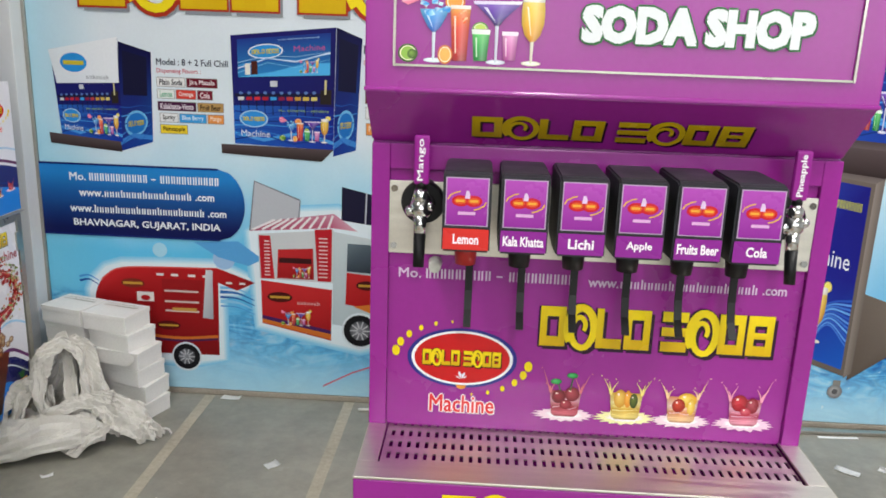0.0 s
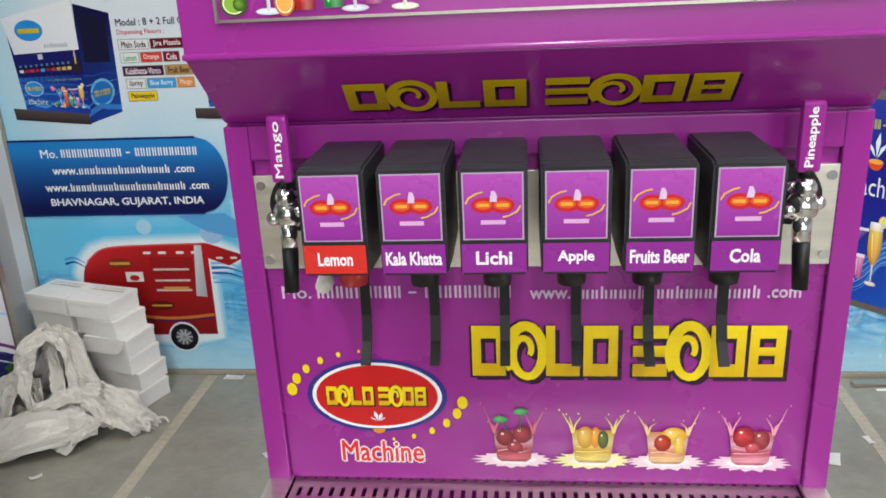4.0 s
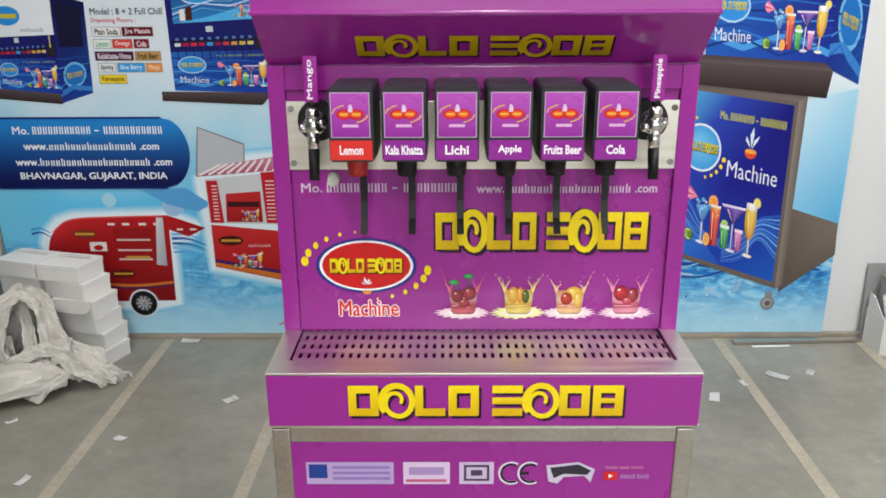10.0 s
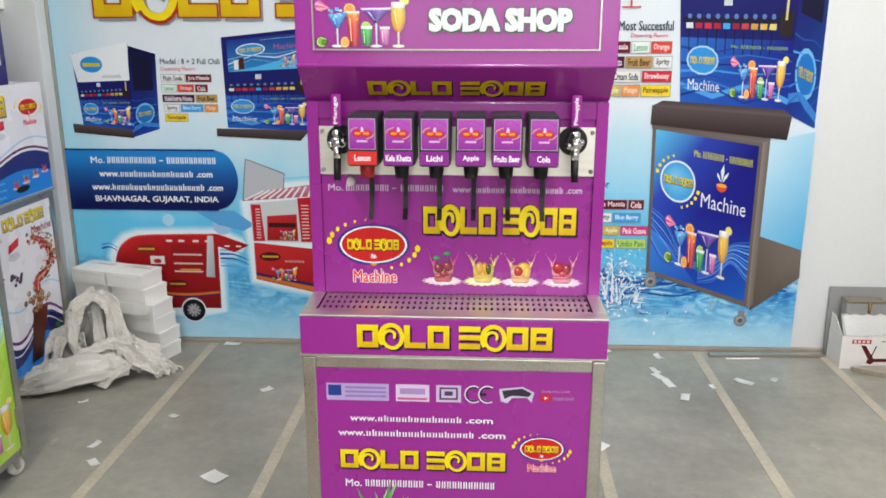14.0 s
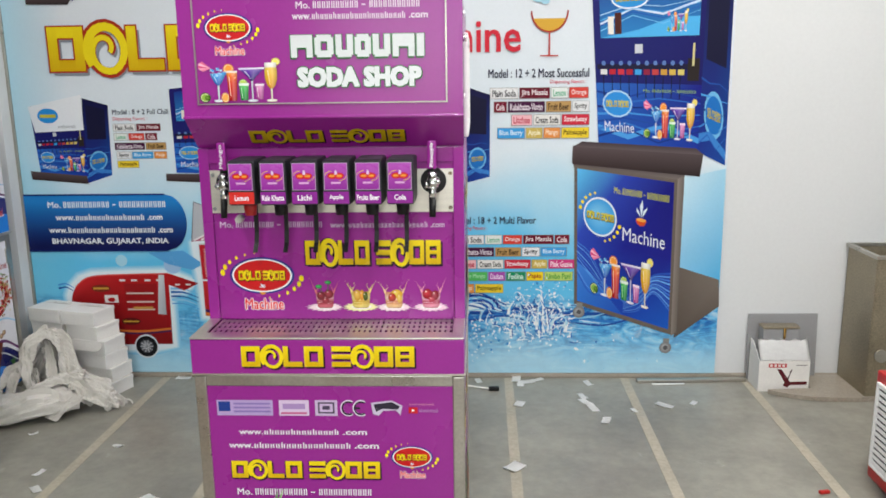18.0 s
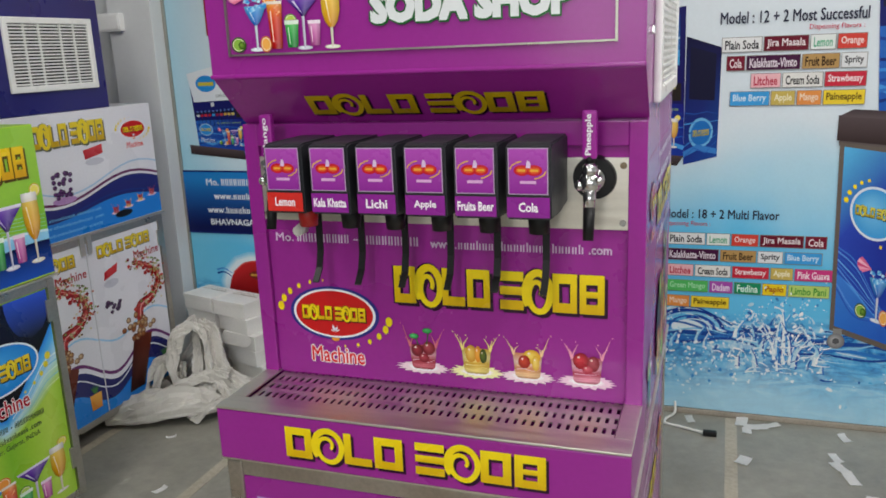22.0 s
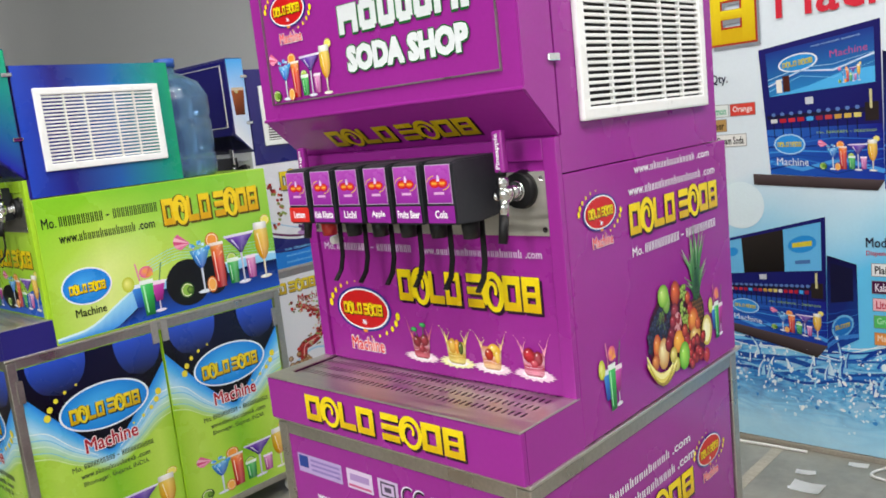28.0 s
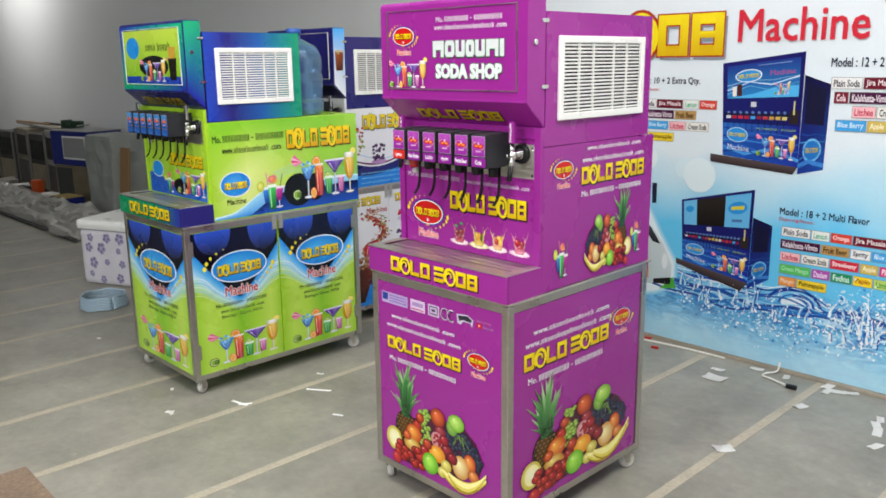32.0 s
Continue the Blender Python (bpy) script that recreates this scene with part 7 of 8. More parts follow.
# white spouts that run up and down from the swell
for x0, top, foot in ((0.20, 0.40, 0.10), (0.27, 0.45, 0.16), (0.44, 0.46, 0.12), (0.50, 0.42, 0.18), (0.66, 0.58, 0.20), (0.72, 0.52, 0.17), (0.78, 0.60, 0.24), (0.62, 0.56, 0.22), (0.02, 0.40, 0.15), (-0.12, 0.42, 0.20), (0.36, 0.36, 0.10), (0.57, 0.44, 0.15), (-0.24, 0.41, 0.22)):
    for q in range(46):
        t = rnd.random()
        x = x0 + 0.05 * (t - 0.5) + rnd.gauss(0, 0.012 + 0.016 * (1 - t))
        z = foot + (top - foot) * t + rnd.gauss(0, 0.01)
        r = rnd.uniform(0.0018, 0.0068) * (1.15 - 0.6 * t)
        a = rnd.uniform(0, 3.1)
        k.poly([(x + r * rnd.uniform(0.6, 1.5) * math.cos(a + 1.05 * j), z + r * rnd.uniform(0.6, 1.7) * math.sin(a + 1.05 * j)) for j in range(6)], rnd.choice(("#e8f5fb", "#f6fbfd", "#cfe9f6", "#9fd4f0", "#3f8ed4")), 0.7 + 0.0004 * q)
for s0, z0, c, wd in ((0.0, 0.345, "#1d4c9c", 0.022), (0.7, 0.32, "#2f78c8", 0.018), (1.3, 0.30, "#1f4a9c", 0.012), (2.2, 0.335, "#8fcdee", 0.008), (3.1, 0.36, "#2a66b4", 0.010)):
    pts = [(-0.45 + 1.95 * i / 60, z0 + 0.020 * math.sin(0.24 * i + s0) + 0.010 * math.sin(0.61 * i + 2 * s0)) for i in range(61)]
    k.line(pts, wd, c, 0.6, wd * 0.6)
# tall tongues of water with a drop at the tip
for i in range(58):
    x = rnd.choice((rnd.gauss(0.66, 0.09), rnd.gauss(0.05, 0.18), rnd.uniform(-0.40, 0.80)))
    if not -0.42 < x < 0.82:
        continue
    z = 0.395 - 0.085 * (x - 0.2) - 0.10 + rnd.gauss(0, 0.03)
    tall = rnd.uniform(0.025, 0.075) + 0.13 * math.exp(-((x - 0.67) / 0.08) ** 2) * rnd.random()
    lean = rnd.uniform(-0.5, 0.5) * tall
    pts = [(p.x, p.y) for p in bend([(x, z, 0), (x + 0.2 * lean, z + 0.5 * tall, 0), (x + lean, z + tall, 0)], 5)]
    wd = rnd.uniform(0.006, 0.017)
    k.line([(a + 0.004, b - 0.002) for a, b in pts], wd * 1.25, rnd.choice(("#2a70c4", "#4a9ee0", "#1f55b0")), 0.9 + 0.001 * i, 0.004)
    k.line(pts, wd, rnd.choice(("#eef8fc", "#cfe9f6", "#a8daf2")), 0.96 + 0.001 * i, 0.003)
    k.ell(pts[-1][0] + 0.3 * lean, pts[-1][1] + 0.018, 0.005, 0.007, "#f2fafd", 1.02, core="#9fd4f0", n=8)
FOAM = ("#eef7fb", "#d4ecf6", "#f6fafc", "#c0e2f2", "#ffffff")
# short curls of foam along the waterline
for i in range(150):
    x = rnd.choice((rnd.gauss(0.62, 0.10), rnd.gauss(0.95, 0.16), rnd.uniform(-0.40, 1.45)))
    if not -0.44 < x < 0.84:
        continue
    z = 0.27 + 0.10 * math.exp(-((x - 0.62) / 0.12) ** 2) * rnd.uniform(0, 1) + rnd.gauss(0, 0.045)
    a, turn, ln = rnd.uniform(-0.6, 2.2), rnd.uniform(-2.2, 2.2), rnd.uniform(0.006, 0.014)
    pts = [(x, z)]
    for q in range(5):
        a += turn / 5
        pts.append((pts[-1][0] + ln * math.cos(a), pts[-1][1] + 0.8 * ln * math.sin(a)))
    k.line(pts, rnd.uniform(0.003, 0.009), rnd.choice(FOAM + ("#2458a8", "#8fd0ee")), 1 + 0.001 * i, 0.001)
# droplets
for i in range(560):
    x = rnd.choice((rnd.gauss(0.62, 0.12), rnd.gauss(0.15, 0.25), rnd.gauss(0.95, 0.2), rnd.uniform(-0.4, 1.5)))
    if not -0.45 < x < 1.5:
        continue
    if x > 0.80 and rnd.random() < 0.85:
        continue
    up = 0.20 * math.exp(-((x - 0.62) / 0.16) ** 2)
    z = 0.27 + up * rnd.uniform(0, 1.2) + rnd.gauss(0, 0.05) - (0.10 if x > 0.8 else 0)
    r = abs(rnd.gauss(0, 0.0024)) + 0.0012
    a = rnd.uniform(0, math.pi)
    ps = []
    for j in range(8):
        b = 2 * math.pi * j / 8
        q = r * rnd.uniform(0.8, 1.2)
        u, v = 1.6 * q * math.cos(b), 0.9 * q * math.sin(b)
        ps.append((x + u * math.cos(a) - v * math.sin(a), z + u * math.sin(a) + v * math.cos(a)))
    k.poly(ps, rnd.choice(FOAM + ("#2a62b0", "#8fd0ee", "#5ab4e4", "#3f86c8")), 1.3 + 0.001 * i)
k.build("splash_print", poster, on_front(0, 2.1112, 0), BANNER)
part("poster_edge", box(-1.918, -1.905, 2.104, 2.129, 0.0, 2.62, 0.002), STEEL_DULL, poster)

# ---- the hall ----
floor = tagged(new("floor", mesh_of(box(-14, 5.2, -6.2, 2.30, -0.12, 0), "floor", CONCRETE)), "grey polished concrete floor with tan joint strips", "floor", kind="structure")
strip_me = mesh_of(box(-0.021, 0.021, -6.1, 2.10, -0.004, 0.0015), "joint_strip", TAN)
for i in range(-23, 9):
    o = new("joint_strip", strip_me)
    o.parent = floor
    o.matrix_local = pose(-0.098 + 0.589 * i + random.uniform(-0.006, 0.006), 0, 0, 0, 0, -0.5)
tagged(new("wall_back", mesh_of(box(-14, 5.2, 2.13, 2.33, -0.1, 3.6), "wall_back", WALL)), "plain off-white plastered wall", "wall", kind="structure")
tagged(new("trim_corner", mesh_of(box(-13.999, -13.95, 1.98, 2.125, 0, 3.4, 0.004), "trim_corner", DUSTY)), "dark metal frame at the corner of the hall", "frame", kind="structure")
tagged(new("wall_right", mesh_of(box(5.2, 5.4, -6.2, 2.33, -0.1, 3.6), "wall_right", WALL)), "plain off-white plastered wall", "wall", kind="structure")
tagged(new("wall_left", mesh_of(box(-14.2, -14, -6.2, 2.33, -0.1, 3.6), "wall_left", WALL)), "plain off-white plastered wall", "wall", kind="structure")
# front wall is out of view; its opening is made up for the fill
bm = box(-14, -1.4, -6.4, -6.2, -0.1, 3.6)
box(4.2, 5.2, -6.4, -6.2, -0.1, 3.6, 0, bm)
box(-1.4, 4.2, -6.4, -6.2, 3.3, 3.6, 0, bm)
tagged(new("wall_front", mesh_of(bm, "wall_front", WALL)), "unseen off-white front wall with a wide opening added for fill light", "wall", kind="structure")
tagged(new("ceiling", mesh_of(box(-14, 5.2, -6.2, 2.33, 3.6, 3.75), "ceiling", CEIL)), "pale sheet ceiling", "ceiling", kind="structure")
tagged(new("skirting", mesh_of(box(-1.9, 5.2, 2.108, 2.131, 0, 0.022, 0.004), "skirting", mat("worn_skirting", "#9a9184", 0.6, var=0.25, scale=7))), "narrow worn brown-grey strip along the wall foot", "skirting", kind="structure")
tagged(new("pilaster", mesh_of(box(-2.145, -1.919, 2.03, 2.1295, -0.1, 3.6, 0.004), "pilaster", WALL)), "plain off-white plastered pilaster beside the poster", "pilaster", kind="structure")
sb = thing("switch_box", pose(-2.125, 2.03, 1.585), "white plastic switch box on a plastered pilaster", "switch box")
part("box_body", box(-0.065, 0.065, -0.032, 0, 0, 0.075, 0.004), WHITE_PLASTIC, sb)
part("cover", box(-0.058, 0.058, -0.036, -0.0315, 0.007, 0.068, 0.002), WHITE_PLASTIC, sb)
TUBE = bpy.data.materials.new("tube_glow")
TUBE.use_nodes = True
tb = TUBE.node_tree.nodes["Principled BSDF"]
tb.inputs["Emission Color"].default_value, tb.inputs["Emission Strength"].default_value = (1, 0.985, 0.95, 1), 3.0
# the last fixture, far left, is unseen and added to go with the far fill
for lx, ly in ((-1.3, -0.9), (1.3, -0.9), (-0.3, 0.75), (1.9, 0.75), (0.2, -3.2), (-7.0, 1.0)):
    t = thing("tube_light", pose(lx, ly, 3.6), "white fluorescent tube light on the ceiling", "ceiling light", "ceiling tube lights")
    part("housing", box(-0.05, 0.05, -0.72, 0.72, -0.06, 0, 0.01), WHITE_PLASTIC, t)
    for dx in (-0.03, 0.03):
        part("tube", cyl((dx, -0.70, -0.085), (dx, 0.70, -0.085), 0.014, n=12), TUBE, t)
        for yy in (-0.69, 0.69):
            part("lamp_holder", box(dx - 0.01, dx + 0.01, yy - 0.01, yy + 0.01, -0.1, -0.058), WHITE_PLASTIC, t)

# ---- carton stack, sacks and clutter by the poster ----


def carton(w, d, h, m, label, group="white cartons in a stack"):
    c = thing("carton", m, label, "carton", group)
    part("box_body", box(-w / 2, w / 2, -d / 2, d / 2, 0, h - 0.004, 0.002), CARTON, c)
    part("lid", box(-w / 2 - 0.002, w / 2 + 0.002, -d / 2 - 0.002, d / 2 + 0.002, h - 0.018, h, 0.002), CARTON, c)
    return c


rnd = random.Random(4)
H = 0.0705
LEAN = (0.082, 0.078, 0.066, 0.060, 0.034, 0.016)
for lv in range(6):
    top = lv == 5
    c = carton(0.186, 0.148, H - 0.001, pose(-1.755 + 0.35 * LEAN[lv], 1.998 + rnd.uniform(-0.008, 0.004), lv * H, 0, 0, -17 + rnd.uniform(-2, 2)), "plain white shallow carton in a leaning stack")
    d = carton(0.190, 0.148, H - 0.001, pose(-1.572 + LEAN[lv], 1.935 + rnd.uniform(-0.010, 0.010), lv * H, 0, 0, -17 + rnd.uniform(-4, 4)), "plain white shallow carton at the stack's open end")
    if top:
        for q in (c, d):
            k = Ink()
            k.rect(-0.075, 0.022, 0.075, 0.032, "#c6c1b6", 1)
            k.bars([6, 9], -0.070, 0.040, 0.070, 0.056, "#c0bbb0", 1)
            k.build("faded_print", q, pose(0, 0, H + 0.0002))
    if lv == 3:
        bm = bmesh.new()
        edge = [(-0.092, 0.0), (0.066, 0.0), (0.086, 0.010), (0.094, 0.028), (0.088, 0.046), (0.070, 0.054), (-0.090, 0.052)]
        lo = [bm.verts.new((u, -0.0755 - 0.75 * v, H - 0.004 - 0.62 * v)) for u, v in edge]
        bm.faces.new(lo)
        bmesh.ops.solidify(bm, geom=list(bm.faces), thickness=0.0015)
        part("open_flap", bm, CARTON, d, "open rounded tuck flap")


def sack(path, sides, wide, high, pleats, seed, label):
    """A slack woven sack: pleated cloth swept along a bent line, with folds running its length and soft cross creases."""
    line = bend([Vector(p) for p in path], 4)
    n_, m_ = len(line), 44
    bm = bmesh.new()
    loops = []
    run = 0.0

    def ridge(q):
        return 1 - 2 * abs(noise.noise(q))
    for i, c in enumerate(line):
        t = i / (n_ - 1)
        run += (c - line[max(i - 1, 0)]).length
        f = t * (len(path) - 1)
        q, fr = min(int(f), len(path) - 2), f - min(int(f), len(path) - 2)
        w, h = (wide[q] * (1 - fr) + wide[q + 1] * fr), (high[q] * (1 - fr) + high[q + 1] * fr)
        tan = (line[min(i + 1, n_ - 1)] - line[max(i - 1, 0)]).normalized()
        side = Vector(sides)
        side = (side - tan * side.dot(tan)).normalized()
        nor = side.cross(tan).normalized()
        if nor.z < 0:
            nor = -nor
        loop = []
        for j in range(m_):
            a = 2 * math.pi * j / m_
            v, up = math.cos(a), math.sin(a)
            u_ = Vector((run * 3.2, v * w * 62 + seed, up * h * 46))
            fold = ridge(u_) + 0.45 * ridge(u_ * 2.1 + Vector((5, 1, seed)))
            crease = ridge(Vector((run * 16 + v * w * 22, v * w * 14 - run * 7, seed + 3)))
            body = abs(up) ** 0.7 * (1 if up > 0 else -0.35)
            push = 1 + 0.16 * noise.noise(Vector((run * 8, up * 1.5, seed + 9)))
            lift = h * body * (0.36 + 0.60 * fold + 0.22 * crease)
            p = c + side * (w * v * push * (0.86 + 0.16 * fold)) + nor * lift
            p.z = max(p.z, 0.002)
            loop.append(bm.verts.new(p))
        loops.append(loop)
    for a, b in zip(loops, loops[1:]):
        for j in range(m_):
            bm.faces.new((a[j], a[(j + 1) % m_], b[(j + 1) % m_], b[j])).smooth = False
    bm.faces.new(loops[0])
    bm.faces.new(loops[-1][::-1])
    bmesh.ops.recalc_face_normals(bm, faces=bm.faces)
    ob = thing("woven_sack", pose(0, 0, 0), label, "sack", "crumpled sacks")
    part("sack_body", bm, SACK, ob)
    return ob


def cloth(one, two, seed, pleat=0.014, bulge=0.0, folds=5.0, ragged=0.0):
    """A sheet of slack woven cloth between two bent edges, with pleats running its length and fine cross creases."""
    ea, eb = bend(one, 10), bend(two, 10)
    n_, m_ = len(ea), 30
    bm = bmesh.new()
    grid = []
    for i in range(n_):
        t = i / (n_ - 1)
        tan = (ea[min(i + 1, n_ - 1)] - ea[max(i - 1, 0)] + eb[min(i + 1, n_ - 1)] - eb[max(i - 1, 0)]).normalized()
        nor = (eb[i] - ea[i]).cross(tan).normalized()
        row = []
        for j in range(m_ + 1):
            v = j / m_
            w_ = v + 0.25 * noise.noise(Vector((t * 2.0, v * 1.5, seed)))
            zig = 0.55 - 1.5 * abs(noise.noise(Vector((w_ * folds * 0.8, t * 1.7, seed)))) - 0.8 * abs(noise.noise(Vector((w_ * folds * 1.8, t * 4.1, seed + 3))))
            sag = noise.noise(Vector((v * 2.3, t * 3.4, seed + 4)))
            depth = pleat * 2.1
            fine = 0.0062 * (1 - 2 * abs(noise.noise(Vector((t * 15 + v * 9, v * 12 - t * 8, seed + 8))))) + 0.0026 * (1 - 2 * abs(noise.noise(Vector((t * 27 - v * 14, v * 20 + t * 11, seed + 2)))))
            end = ragged * max(0.0, t - 0.8) * 5 * noise.noise(Vector((v * 14, seed, 2)))
            p = ea[i].lerp(eb[i], v) + nor * (zig * depth + 1.1 * pleat * sag + fine + bulge * math.sin(math.pi * v)) + tan * end
            p.z = max(p.z, 0.003)
            row.append(bm.verts.new(p))
        grid.append(row)
    for a, b in zip(grid, grid[1:]):
        for j in range(m_):
            bm.faces.new((a[j], a[j + 1], b[j + 1], b[j])).smooth = False
    bmesh.ops.recalc_face_normals(bm, faces=bm.faces)
    bmesh.ops.solidify(bm, geom=list(bm.faces), thickness=0.003)
    return bm


bag = thing("woven_sack", pose(0, 0, 0), "off-white woven sack bunched upright in an arch against cartons", "sack", "crumpled sacks")
part("left_fold", cloth([(-1.70, 1.65, 0.05), (-1.775, 1.68, 0.21), (-1.748, 1.72, 0.325), (-1.652, 1.75, 0.388)], [(-1.60, 1.61, 0.06), (-1.695, 1.64, 0.20), (-1.685, 1.67, 0.29), (-1.640, 1.70, 0.365)], 3.1, 0.016, 0.012, 4.5), SACK, bag)
part("right_fold", cloth([(-1.655, 1.70, 0.380), (-1.605, 1.69, 0.315), (-1.578, 1.67, 0.22), (-1.545, 1.63, 0.11)], [(-1.635, 1.77, 0.385), (-1.568, 1.77, 0.325), (-1.525, 1.75, 0.21), (-1.47, 1.72, 0.08)], 7.7, 0.014, 0.016, 4.0), SACK, bag)
part("inner_fold", cloth([(-1.690, 1.745, 0.345), (-1.655, 1.70, 0.25), (-1.625, 1.65, 0.15), (-1.60, 1.62, 0.08)], [(-1.655, 1.745, 0.355), (-1.612, 1.70, 0.26), (-1.575, 1.65, 0.16), (-1.545, 1.62, 0.09)], 1.4, 0.014, 0.006, 2.5), SACK, bag)
part("back_fold", cloth([(-1.80, 1.78, 0.02), (-1.775, 1.79, 0.18), (-1.70, 1.80, 0.33)], [(-1.50, 1.76, 0.02), (-1.54, 1.78, 0.18), (-1.61, 1.80, 0.35)], 5.2, 0.02, 0.0, 4.0), SACK, bag)
low = thing("woven_sack", pose(0, 0, 0), "off-white woven sack slumped in a low arch by a machine", "sack", "crumpled sacks")
part("left_fold", cloth([(-1.865, 1.61, 0.004), (-1.885, 1.65, 0.11), (-1.845, 1.69, 0.195), (-1.765, 1.71, 0.228)], [(-1.80, 1.555, 0.004), (-1.835, 1.60, 0.10), (-1.805, 1.63, 0.165), (-1.752, 1.66, 0.20)], 9.3, 0.014, 0.012, 3.5), SACK, low)
part("front_fold", cloth([(-1.795, 1.655, 0.212), (-1.805, 1.585, 0.12), (-1.815, 1.535, 0.01)], [(-1.740, 1.655, 0.212), (-1.752, 1.585, 0.125), (-1.770, 1.535, 0.02)], 2.2, 0.010, 0.008, 2.5), SACK, low)
part("inner_fold", cloth([(-1.775, 1.71, 0.20), (-1.735, 1.66, 0.10), (-1.70, 1.60, 0.03)], [(-1.715, 1.72, 0.19), (-1.665, 1.67, 0.10), (-1.63, 1.61, 0.04)], 6.1, 0.018, 0.0, 3.0), SACK, low)
part("back_fold", cloth([(-1.93, 1.52, 0.004), (-1.90, 1.60, 0.05), (-1.86, 1.70, 0.12)], [(-1.84, 1.50, 0.004), (-1.80, 1.58, 0.04), (-1.74, 1.66, 0.10)], 4.6, 0.016, 0.02, 3.0), SACK, low)
slack = sack([(-1.91, 1.44, 0.03), (-1.79, 1.50, 0.04), (-1.67, 1.56, 0.055), (-1.56, 1.61, 0.06), (-1.49, 1.645, 0.05)], (0.35, -1, 0), (0.05, 0.075, 0.085, 0.08, 0.045), (0.045, 0.07, 0.08, 0.07, 0.04), 2.4, 3.1, "long off-white woven sack lying slack on the floor")
part("turned_mouth", cloth([(-1.60, 1.545, 0.02), (-1.545, 1.575, 0.085), (-1.51, 1.63, 0.10), (-1.49, 1.68, 0.06)], [(-1.545, 1.525, 0.008), (-1.495, 1.565, 0.05), (-1.465, 1.62, 0.06), (-1.455, 1.67, 0.02)], 3.7, 0.010, 0.010, 3.0, 0.02), SACK, slack)
torn = thing("woven_sack", pose(0, 0, 0), "torn off-white woven sack draped over the floor by cartons", "sack", "crumpled sacks")
part("band", cloth([(-1.82, 1.60, 0.04), (-1.70, 1.66, 0.105), (-1.58, 1.70, 0.165), (-1.48, 1.72, 0.180)], [(-1.78, 1.53, 0.03), (-1.66, 1.58, 0.095), (-1.55, 1.63, 0.135), (-1.47, 1.66, 0.125)], 8.2, 0.012, 0.022, 3.5), SACK, torn)
part("torn_end", cloth([(-1.53, 1.73, 0.185), (-1.45, 1.735, 0.155), (-1.385, 1.745, 0.115), (-1.345, 1.745, 0.06), (-1.325, 1.74, 0.008)], [(-1.53, 1.63, 0.125), (-1.47, 1.62, 0.095), (-1.425, 1.62, 0.07), (-1.39, 1.63, 0.04), (-1.365, 1.645, 0.006)], 5.5, 0.016, 0.014, 3.5, 0.03), SACK, torn)
part("loose_thread", tube(bend([(-1.36, 1.73, 0.04), (-1.33, 1.735, 0.03), (-1.30, 1.75, 0.022), (-1.285, 1.745, 0.005)], 5), 0.004, 6), SACK, torn)

# open carton, grey board and round slab by the right wall
ob = thing("open_carton", pose(1.826, 2.004, 0), "open white carton with red label, holding a grey appliance", "carton")
bm = bmesh.new()
for q in ((-0.12, 0.12, -0.072, -0.068, 0.003, 0.155), (-0.12, 0.12, 0.066, 0.070, 0.003, 0.155), (-0.12, -0.116, -0.068, 0.066, 0.003, 0.155), (0.116, 0.12, -0.068, 0.066, 0.003, 0.155), (-0.12, 0.12, -0.072, 0.070, 0, 0.003)):
    box(*q, 0, bm)
part("box_body", bm, CARTON, ob)
part("inside", box(-0.1155, 0.1155, -0.0675, 0.0655, 0.0035, 0.006), BROWN, ob, "brown card inside")
k = Ink()
k.rect(-0.075, 0.122, 0.010, 0.142, "#b8242c", 1)
for i in range(4):
    k.rect(-0.068 + 0.019 * i, 0.126, -0.056 + 0.019 * i, 0.138, "#e8dcd8", 2)
k.poly([(-0.035, 0.115), (-0.012, 0.112), (0.022, 0.062), (0.030, 0.050), (0.110, 0.052), (0.110, 0.036), (0.034, 0.034), (0.018, 0.022), (-0.002, 0.030), (0.004, 0.048)], "#5a1f26", 1)
k.line([(0.018, 0.060), (0.028, 0.090), (0.035, 0.112)], 0.006, "#3a2224", 1.2)
k.rect(0.055, 0.132, 0.105, 0.136, "#6a6664", 1)
k.build("box_print", ob, on_front(0, -0.0724, 0))
bm = bmesh.new()
g = 16
grid = [[bm.verts.new((-0.116 + 0.236 * i / g, -0.070 + 0.056 * j / g, 0.156 + 0.088 * j / g + 0.004 * noise.noise(Vector((i * 0.5, j * 0.6, 2))) + (0.004 * math.sin(i * 1.7) if j == g else 0))) for j in range(g + 1)] for i in range(g + 1)]
for i in range(g):
    for j in range(g):
        bm.faces.new((grid[i][j], grid[i + 1][j], grid[i + 1][j + 1], grid[i][j + 1])).smooth = True
bmesh.ops.solidify(bm, geom=list(bm.faces), thickness=0.003)
part("front_flap", bm, PAPER, ob, "crinkled white front flap")
part("side_flap", prism([(-0.066, 0.1555), (0.066, 0.1555), (0.066, 0.225), (0.030, 0.222)], -0.1195, -0.1165), CARTON, ob)
ap = thing("grey_appliance", pose(1.826, 2.035, 0.0065), "small grey boxed appliance standing in a carton", "appliance")
part("casing", box(-0.085, 0.085, -0.030, 0.030, 0, 0.285, 0.004), GREYBOARD, ap)
part("lid", box(-0.088, 0.088, -0.033, 0.033, 0.2855, 0.297, 0.003), BIN_STEEL, ap)
part("brass_rod", cyl((0.015, -0.036, 0.19), (0.015, -0.036, 0.290), 0.006, n=10), mat("brass", "#8a6a34", 0.35, metal=0.9), ap)
bd = new("grey_board", mesh_of(box(-0.168, 0.168, -0.005, 0.005, 0, 0.335, 0.002), "grey_board", GREYBOARD))
bd.matrix_world = pose(1.87, 2.092, 0.002, -4, 0, 0)
